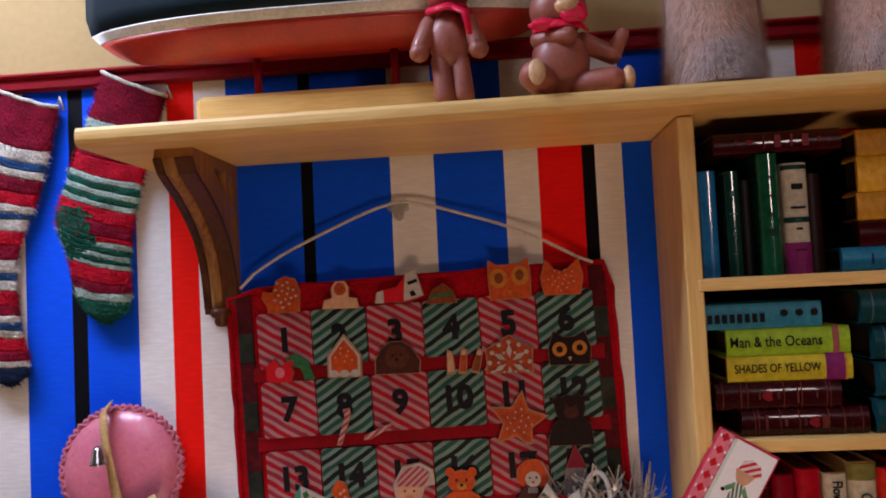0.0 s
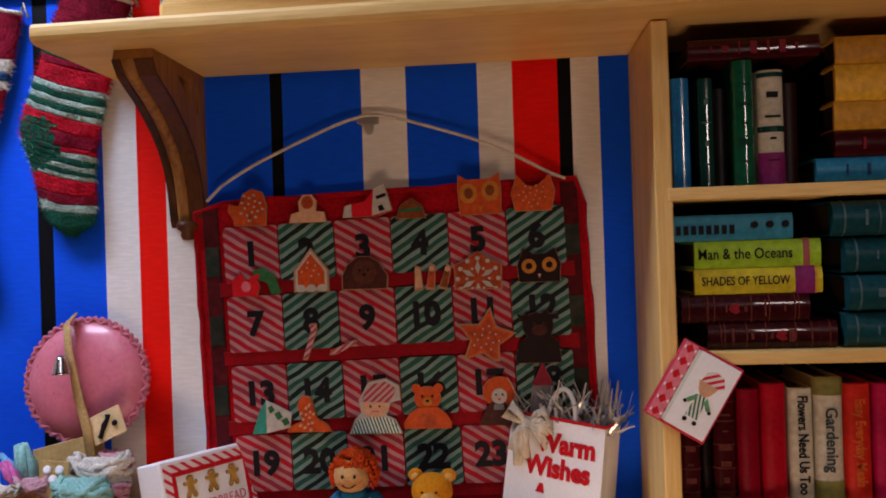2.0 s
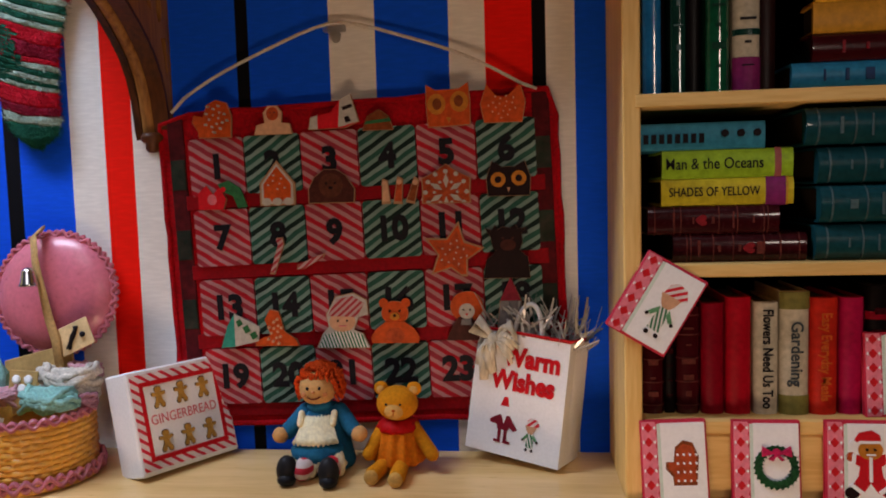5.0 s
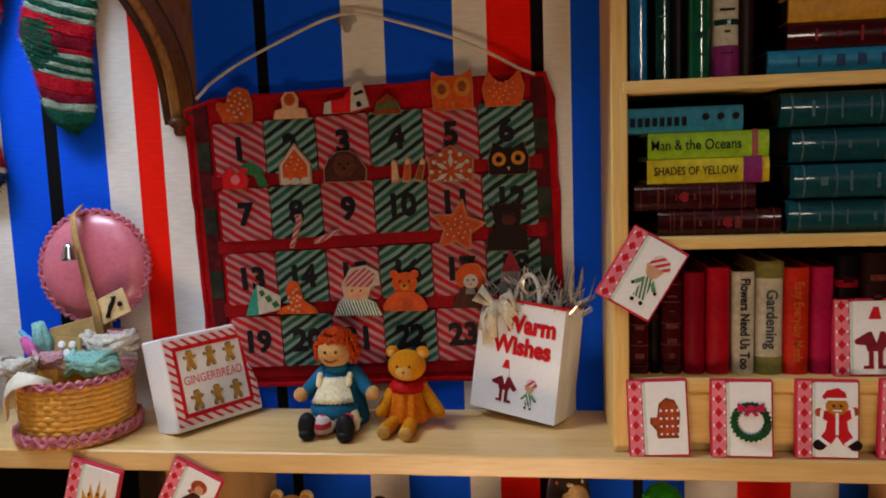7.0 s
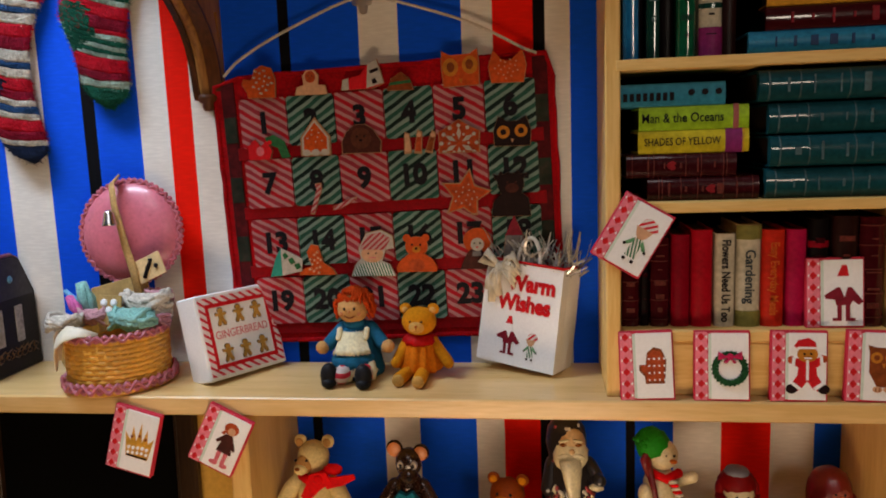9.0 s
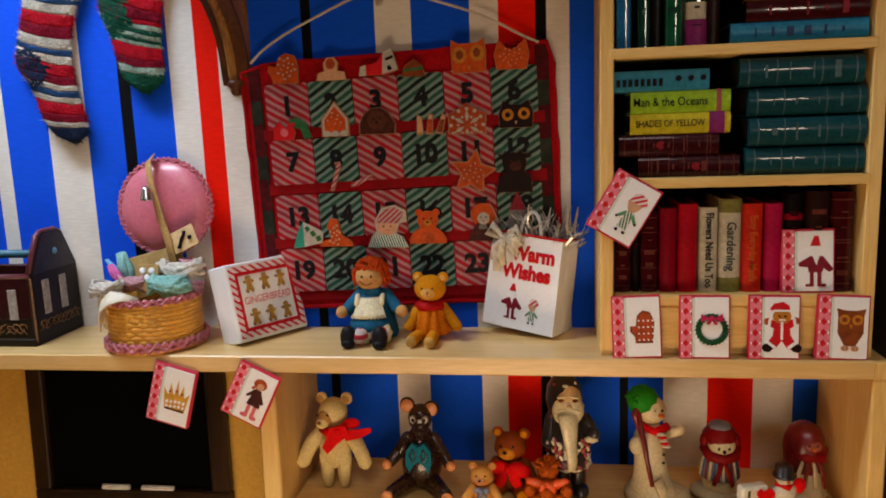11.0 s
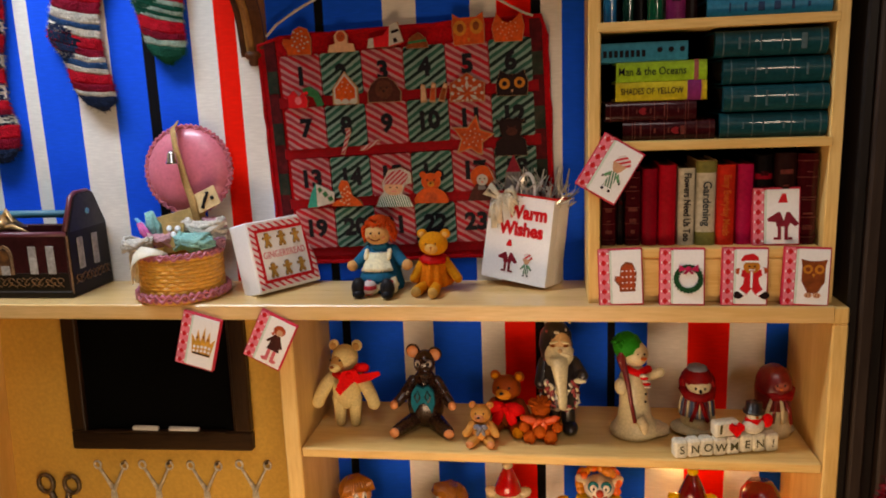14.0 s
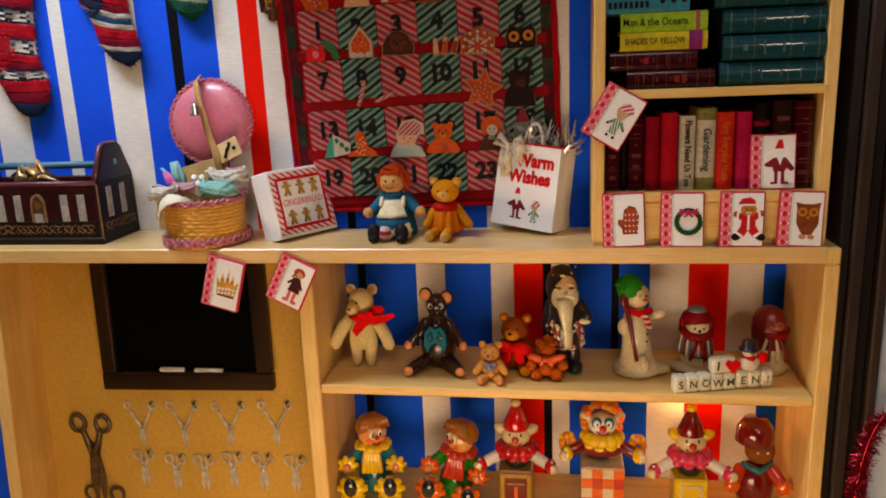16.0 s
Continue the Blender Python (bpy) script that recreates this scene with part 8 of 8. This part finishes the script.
part("red_heart", Form().slab([(0.2 + x, 0.62 + z) for x, z in heart], -0.2, -0.1, D["scarf"]), small, "bright red heart")
f = Form()
f.ball((0, 0, 0.2), (0.26, 0.2, 0.22), D["white"])
f.ball((0, -0.02, 0.46), (0.18, 0.16, 0.17), D["white"])
f.tube([(-0.18, 0, 0.36), (0, -0.2, 0.35), (0.18, 0, 0.36)], 0.06, D["scarf"], 7)
f.ball((0.32, -0.02, 0.3), (0.13, 0.08, 0.17), D["scarf"])
f.lathe([(0.24, 0), (0.24, 0.05), (0.19, 0.06), (0.18, 0.24), (0, 0.26)], D["robe_black"], 16, (0, 0, 0.52))
f.ball((0, -0.18, 0.46), (0.04, 0.07, 0.03), D["orange_c"], n=8, rows=6)
thing("snowman_figurine", f, (6.58, -1.79, N1 + 0.45, 0, 0, 10), "tiny white snowman with grey hat and red scarf", "figurine")

# ---- figures on the lowest shelf ----
N2 = -2.295
for key, col in dict(g_teal=(0.012, 0.15, 0.18), g_yellow=(0.84, 0.56, 0.02), g_green=(0.015, 0.22, 0.02), g_orange=(0.75, 0.16, 0.01), g_skin=(0.74, 0.36, 0.15), g_hair=(0.34, 0.13, 0.035), g_red=(0.50, 0.006, 0.014), g_face=(0.74, 0.60, 0.38), g_wine=(0.16, 0.006, 0.010), g_pink=(0.66, 0.08, 0.14), g_white=(0.78, 0.74, 0.66), g_black=(0.010, 0.011, 0.015), g_rust=(0.5, 0.06, 0.01), g_amber=(0.62, 0.24, 0.02), g_oak=(0.40, 0.22, 0.05)).items():
    D[key] = fabric("glossy_" + key[2:] + "_clay", col, 0.2, 0.15, coat=0.6)


def clay_child(at, suit, trim, scarf, turn, label):
    """A seated clay figure with shoes held up, ruffled cuffs and a round head with flat hair."""
    g = Form()
    g.ball((0, 0.1, 0.6), (0.5, 0.42, 0.62), D[suit])
    g.ball((0, 0.06, 1.25), (0.42, 0.36, 0.46), D[suit])
    h = T(0, -0.02, 1.98, 0, 0, turn)
    g.ball((0, 0, 0), (0.42, 0.39, 0.42), D["g_skin"], at=h)
    g.ball((0, 0.08, 0.14), (0.47, 0.42, 0.4), D["g_hair"], at=h)
    for i in range(14):
        a = math.pi * (0.1 + 0.062 * i)
        g.tube([(0.1 * math.cos(a), 0.1, 0.54), (0.38 * math.cos(a), -0.22, 0.4), (0.47 * math.cos(a), -0.18 - 0.12 * math.sin(a), 0.16)], [0.04, 0.05, 0.028], D["g_hair"], 6, at=h)
    for s in (-1, 1):
        g.ball((s * 0.11, -0.36, 0.1), (0.07, 0.05, 0.13), D["g_white"], at=h)
        g.ball((s * 0.11, -0.4, 0.08), (0.035, 0.02, 0.08), D["g_black"], n=8, rows=6, at=h)
        g.ball((s * 0.2, -0.33, -0.1), (0.09, 0.05, 0.07), D["g_orange"], at=h)
    g.ball((0, -0.43, 0.0), (0.07, 0.07, 0.07), D["g_rust"], at=h)
    g.tube([(-0.13, -0.37, -0.18), (0, -0.4, -0.22), (0.13, -0.37, -0.18)], 0.03, D["g_rust"], 5, at=h)
    for i in range(11):
        a = 2 * math.pi * i / 11
        g.ball((0.38 * math.cos(a), 0.32 * math.sin(a), 1.6 + 0.03 * math.cos(3 * a)), (0.17, 0.17, 0.1), D[scarf], rough=0.15)
    for i in range(5):
        g.rod((-0.16 + 0.08 * i, -0.38, 1.5), (-0.24 + 0.12 * i, -0.46, 0.98), 0.09, D[scarf], 0.07)
    for s in (-1, 1):
        g.rod((s * 0.36, 0, 1.42), (s * 0.6, -0.3, 1.22), 0.19, D[suit], 0.18)
        hand = Vector((s * 0.68, -0.5, 1.18))
        for i in range(7):
            a = 2 * math.pi * i / 7
            g.tube([hand, hand + Vector((0.3 * math.cos(a), 0.06, 0.28 * math.sin(a)))], [0.16, 0.06], D[trim], 7)
        g.ball(hand + Vector((0, -0.08, 0)), (0.12, 0.1, 0.12), D["peach"])
        g.rod((s * 0.28, -0.2, 0.4), (s * 0.48, -0.72, 0.62), 0.22, D[suit], 0.2)
        foot = Vector((s * 0.52, -0.86, 0.66))
        for i in range(8):
            a = 2 * math.pi * i / 8
            g.tube([foot, foot + Vector((0.42 * math.cos(a), 0.08, 0.36 * math.sin(a)))], [0.2, 0.09], D[trim], 7)
        g.ball(foot + Vector((s * 0.03, -0.12, 0.12)), (0.19, 0.13, 0.28), D["g_black"])
    return thing("clay_figure", g, at, label, "figurine", "clay figures")


clay_child((-3.27, -0.95, N2, 0, 0, 6), "g_teal", "g_yellow", "g_yellow", 26, "seated clay figure in teal suit with yellow ruffles")
clay_child((-1.02, -0.95, N2 - 0.06, 0, 8, -6), "g_green", "g_orange", "g_rust", -32, "seated clay figure in green suit with orange ruffles")


def jack_in_box(at, hat, collar, spots, box_key, label, wide=0.92, high=1.2, lift=0.0, lion=False):
    b = base("jack_in_the_box", at, label, "toy", "jack-in-the-box toys")
    part("box", Form().box((0, 0, high / 2), (wide, wide, high), D[box_key], 0.05), b)
    part("box_lid", Form().box((0, wide * 0.42, high + 0.12), (wide, 0.06, 0.5), D[box_key], 0.02, rot=(-25, 0, 0)), b)
    g = Form(T(0, 0, lift))
    g.ball((0, 0, 1.35), (0.36, 0.34, 0.36), D["g_black"])
    for i in range(12):
        a = 2 * math.pi * i / 12
        g.ball((0.4 * math.cos(a), 0.32 * math.sin(a), 1.66), (0.21, 0.2, 0.17), D[collar], rough=0.12)
    for i in range(9):
        a = 2 * math.pi * (i + 0.5) / 9
        g.ball((0.44 * math.cos(a), 0.36 * math.sin(a), 1.5), (0.15, 0.15, 0.1), D[spots], rough=0.12)
    g.ball((0, -0.06, 2.08), (0.4, 0.36, 0.32), D["g_white" if lion else "g_face"])
    g.ball((0, -0.43, 2.08), 0.1, D["g_rust"], n=12, rows=8)
    for s in (-1, 1):
        g.ball((s * 0.15, -0.36, 2.19), (0.03, 0.025, 0.06), D["g_black"], n=8, rows=6)
        g.ball((s * 0.4, -0.02, 2.22), (0.22, 0.15, 0.14), D["g_yellow" if spots == "g_pink" else "g_face"], rot=(0, s * -30, 0), rough=0.2)
        g.rod((s * 0.42, -0.08, 1.5), (s * 0.82, -0.28, 1.34), 0.16, D["g_wine" if lion else "g_white"], 0.16)
        cuff = Vector((s * 0.93, -0.34, 1.3))
        g.ball(cuff, (0.17, 0.2, 0.2), D["g_yellow" if lion else spots], rough=0.15)
        g.ball(cuff + Vector((s * 0.1, -0.12, -0.02)), (0.12, 0.12, 0.13), D["g_face"])
        for i in range(7):
            a = 2 * math.pi * i / 7
            g.ball(cuff + Vector((0.05 * s, 0.16 * math.cos(a) - 0.05, 0.17 * math.sin(a))), 0.04, D["g_white"], n=6, rows=5)
    g.tube([(-0.17, -0.37, 1.98), (-0.06, -0.42, 1.91), (0.06, -0.42, 1.91), (0.17, -0.37, 1.98)], 0.025, D["g_rust"], 5)
    if lion:
        rnd2 = random.Random(2)
        for i in range(60):
            a, y = rnd2.uniform(-0.5, 3.64), rnd2.uniform(-0.15, 0.25)
            g.ball((0.48 * math.cos(a), y, 2.14 + 0.44 * math.sin(a)), rnd2.uniform(0.08, 0.13), D["g_amber" if i % 3 else "g_orange"], rough=0.3, n=8, rows=6)
        for s in (-1, 1):
            g.ball((s * 0.16, -0.35, 2.22), (0.14, 0.06, 0.16), D["g_teal"])
            g.ball((s * 0.16, -0.4, 2.2), (0.09, 0.04, 0.1), D["g_white"])
            g.ball((s * 0.15, -0.43, 2.2), (0.03, 0.02, 0.05), D["g_black"], n=8, rows=6)
            for i in range(9):
                a = 0.7 * i
                g.ball((s * (0.92 + 0.13 * math.cos(a)), -0.12 + 0.05 * (i % 2), 1.48 + 0.2 * math.sin(a)), (0.12, 0.1, 0.14), D["g_yellow" if i % 2 else "g_amber"], rough=0.25, n=10, rows=7)
        g.ball((0, 0, 1.38), (0.62, 0.4, 0.3), D["g_wine"])
    else:
        g.lathe([(0.34, -0.02), (0.37, 0.05), (0.27, 0.3), (0.14, 0.6), (0.06, 0.68)], D[hat], 20, (0, 0.0, 2.26))
        g.ball((0, 0.0, 2.98), (0.14, 0.13, 0.1), D["g_yellow" if spots == "g_pink" else "g_face"], rough=0.2)
    part("clown", g, b, "glossy clay clown springing from the box")
    return b


j = jack_in_box((0.8, -0.95, N2), "g_red", "g_red", "g_red", "g_oak", "golden box with a red-hatted clay clown", 0.92, 1.16)
part("box_panel", Form().box((0, -0.47, 0.58), (0.66, 0.02, 0.86), D["g_wine"], 0.008), j, "dark red sunken panel")
for x, z, w, h in ((-0.36, 0.58, 0.13, 1.1), (0.36, 0.58, 0.13, 1.1), (0, 1.06, 0.6, 0.13), (0, 0.1, 0.6, 0.13), (0, 0.82, 0.5, 0.06)):
    part("panel_moulding", Form().box((x, -0.5, z), (w, 0.08, h), D["g_oak"], 0.02), j)
lettering("letter", "J", 0.46, D["g_orange"], j, (0.0, -0.485, 0.52, 90, 0, 0), bold=0.02)
k2 = jack_in_box((3.12, -0.95, N2), "g_wine", "g_yellow", "g_yellow", "g_face", "red and cream checked box with a maned clown", 1.14, 1.42, 0.42, True)
for i in range(20):
    c, r = i % 4, i // 4
    part("check_square", Form().box((-0.42 + 0.28 * c, -0.575, 0.14 + 0.28 * r), (0.275, 0.02, 0.275), D["g_rust" if c % 2 and r % 2 else "g_face" if not c % 2 and not r % 2 else "g_orange"], 0.006), k2)
k3 = jack_in_box((5.42, -0.95, N2), "g_wine", "g_pink", "g_pink", "g_yellow", "yellow box with a wine-hatted clay clown", 0.88, 1.12)
for x, z, w, h in ((-0.26, 0.55, 0.06, 0.76), (0.26, 0.55, 0.06, 0.76), (0, 0.93, 0.58, 0.06), (0, 0.17, 0.58, 0.06)):
    part("panel_moulding", Form().box((x, -0.46, z), (w, 0.04, h), D["g_face"], 0.01), k3)
f = Form()
f.ball((0, 0, 0.8), (0.5, 0.42, 0.75), D["g_wine"], rough=0.1)
f.ball((0.08, -0.05, 1.85), (0.38, 0.35, 0.38), D["brown"])
f.lathe([(0.42, 0), (0.5, 0.06), (0.46, 0.4), (0.3, 0.66), (0, 0.7)], D["g_wine"], 18, (-0.05, 0, 2.05))
f.tube([(-0.36, -0.1, 1.46), (0, -0.4, 1.4), (0.36, -0.1, 1.46)], 0.09, D["g_teal"], 7)
for s in (-1, 1):
    f.rod((s * 0.4, -0.1, 1.3), (s * 0.62, -0.35, 1.0), 0.17, D["g_rust"], 0.18)
    f.ball((s * 0.65, -0.42, 0.98), (0.2, 0.14, 0.2), D["g_orange"], rough=0.2)
    f.ball((s * 0.12 + 0.08, -0.38, 1.92), 0.035, D["white"], n=8, rows=6)
thing("clay_figure", f, (7.1, -0.9, N2), "dark wine-red clay figure in a cap, seated", "figurine", "clay figures")
bulb = base("fairy_light", (5.5, 0.25, 0.42), "tiny lit warm fairy-light bulb under the shelf", "fairy light")
part("bulb", Form().ball((0, 0, 0), (0.07, 0.07, 0.1), glow("warm_bulb", (1.0, 0.55, 0.16), 260.0)), bulb)
part("socket", Form().lathe([(0.05, 0.08), (0.06, 0.1), (0.06, 0.32), (0.03, 0.36), (0.018, 0.4), (0.018, 1.02), (0.0, 1.02)], D["greenhat"], 10), bulb)

# ---- blackboard ----
bb = base("blackboard", (-8.9, -0.44, 0.61, -4.2, -1.2, 0), "framed black slate board in dark brown wood", "blackboard")
part("slate", Form().box((0, -0.1, 2.3), (4.7, 0.08, 3.6), M["slate"], 0.01), bb, "matt black writing surface")
for c, size, key in (((0, -0.14, 0.29), (5.4, 0.26, 0.54), "walnut_x"), ((0, -0.14, 4.26), (5.4, 0.26, 0.46), "walnut_x"), ((-2.46, -0.14, 2.29), (0.46, 0.255, 3.46), "walnut_z"), ((2.46, -0.14, 2.29), (0.46, 0.255, 3.46), "walnut_z")):
    part("frame_rail", Form().box(c, size, M[key], 0.05), bb)
for x in (-2.24, 2.24):
    part("inner_bead", Form().box((x, -0.19, 2.3), (0.05, 0.2, 3.44), M["walnut_z"], 0.02), bb)
part("chalk_ledge", Form().box((0.05, -0.26, 0.585), (3.9, 0.22, 0.05), M["walnut_x"], 0.02), bb)
for x, w in ((-0.42, 0.38), (0.72, 0.44)):
    thing("chalk_stick", Form().tube([(-w, 0, 0), (-w + 0.02, 0, 0), (w - 0.02, 0, 0), (w, 0, 0)], [0.05, 0.075, 0.075, 0.05], M["chalk"], 10), (-8.88 + x, -0.66, 0.55 + 0.74), "short white stick of chalk on the ledge", "chalk", "chalk sticks")

# ---- scissors on the backing panel ----
STEEL = plain("brushed_pale_steel", (0.74, 0.69, 0.58), 0.32, 0.3, 3, 10, 0.2, metal=0.35)
DARKST = plain("tarnished_steel", (0.20, 0.15, 0.10), 0.35, 0.4, 3, 10, 0.2, metal=0.8)


def scissors(at, h, spread, mat, label, ring, blade, pivot, gape=0.03):
    """Two crossed halves, each a ring, a shank and a flat blade, on a pivot pin."""
    b = base("scissors", at, label, "scissors", "scissors on the panel")
    for s in (-1, 1):
        f = Form()
        f.tube([(s * spread + ring * math.cos(a), 0, h + ring * 1.15 * math.sin(a)) for a in [2 * math.pi * i / 16 for i in range(16)]], blade * 0.36, mat, 6, closed=True)
        f.tube([(s * (spread - ring * 0.5), 0, h - ring * 0.95), (s * spread * 0.5, 0, h * (0.5 + pivot / 2)), (0, -0.012 * s, h * pivot)], [blade * 0.42, blade * 0.5, blade * 0.8], mat, 6, flat=0.6)
        f.slab([(s * blade * 0.5, h * pivot + blade), (-s * blade * 0.9, h * pivot), (-s * (blade * 0.9 + gape), h * pivot * 0.5), (-s * (gape + 0.01), 0.0), (s * blade * 0.1, h * pivot * 0.5)], -0.03 - 0.015 * s, -0.01 - 0.015 * s, mat)
        part("blade", f, b)
    part("pivot", Form().ball((0, -0.06, h * pivot), (blade * 0.7, 0.03, blade * 0.7), mat, n=10, rows=6), b)
    part("hanging_pin", Form().rod((spread, 0.06, h + ring), (spread, -0.08, h + ring), 0.045, DARKST), b)
    return b


SY = -0.2
scissors((-12.56, SY - 0.04, -3.75), 2.98, 0.42, DARKST, "large tarnished steel scissors hanging open", 0.24, 0.19, 0.63, 0.1)
scissors((-12.45, SY - 0.04, -4.5), 1.28, 0.44, DARKST, "tarnished steel scissors hanging below the larger pair", 0.22, 0.16, 0.5, 0.05)
first = scissors((-10.83, SY, -1.46), 1.33, 0.42, STEEL, "small steel scissors hanging wide open on the panel", 0.1, 0.085, 0.4, 0.02)
for x, z in ((-9.42, -1.41), (-7.93, -1.38), (-6.45, -1.3)):
    copy_thing(first, P(x, SY, z))
second = scissors((-10.92, SY, -2.9), 1.1, 0.2, STEEL, "small steel scissors hanging closed on the panel", 0.13, 0.1, 0.66, 0.05)
for x, z in ((-9.87, -3.0), (-8.93, -2.98), (-7.97, -2.86), (-7.0, -2.86), (-5.97, -2.88)):
    copy_thing(second, P(x, SY, z))

# ---- tinsel by the pillar ----
TINS = plain("red_tinsel_foil", (0.50, 0.012, 0.03), 0.2, 0.3, 3, 10, 0.1, metal=0.7)
rnd = random.Random(17)
tins = base("tinsel_garland", (9.2, -2.6, -3.2), "shiny red tinsel garland draped against the pillar", "tinsel")
core = [(-0.22 + 0.05 * math.sin(0.9 * i) + 0.5 * max(0.0, (0.35 * i - 2.9) / 1.65) ** 1.4, -0.08 * math.sin(0.5 * i), 0.1 + 0.35 * i) for i in range(14)]
f = Form().tube(core, 0.05, TINS, 5)
for i in range(1900):
    t = rnd.uniform(0, len(core) - 1.01)
    p = Vector(core[int(t)]).lerp(Vector(core[int(t) + 1]), t % 1)
    d = Vector((rnd.gauss(0, 1), rnd.gauss(0, 1), rnd.gauss(0, 1))).normalized()
    w = d.orthogonal().normalized() * 0.012
    q = p + d * rnd.uniform(0.16, 0.34)
    f.add([p - w, p + w, q + w * 0.6, q - w * 0.6], [(0, 1, 2, 3)], TINS)
part("foil_fringe", f, tins)
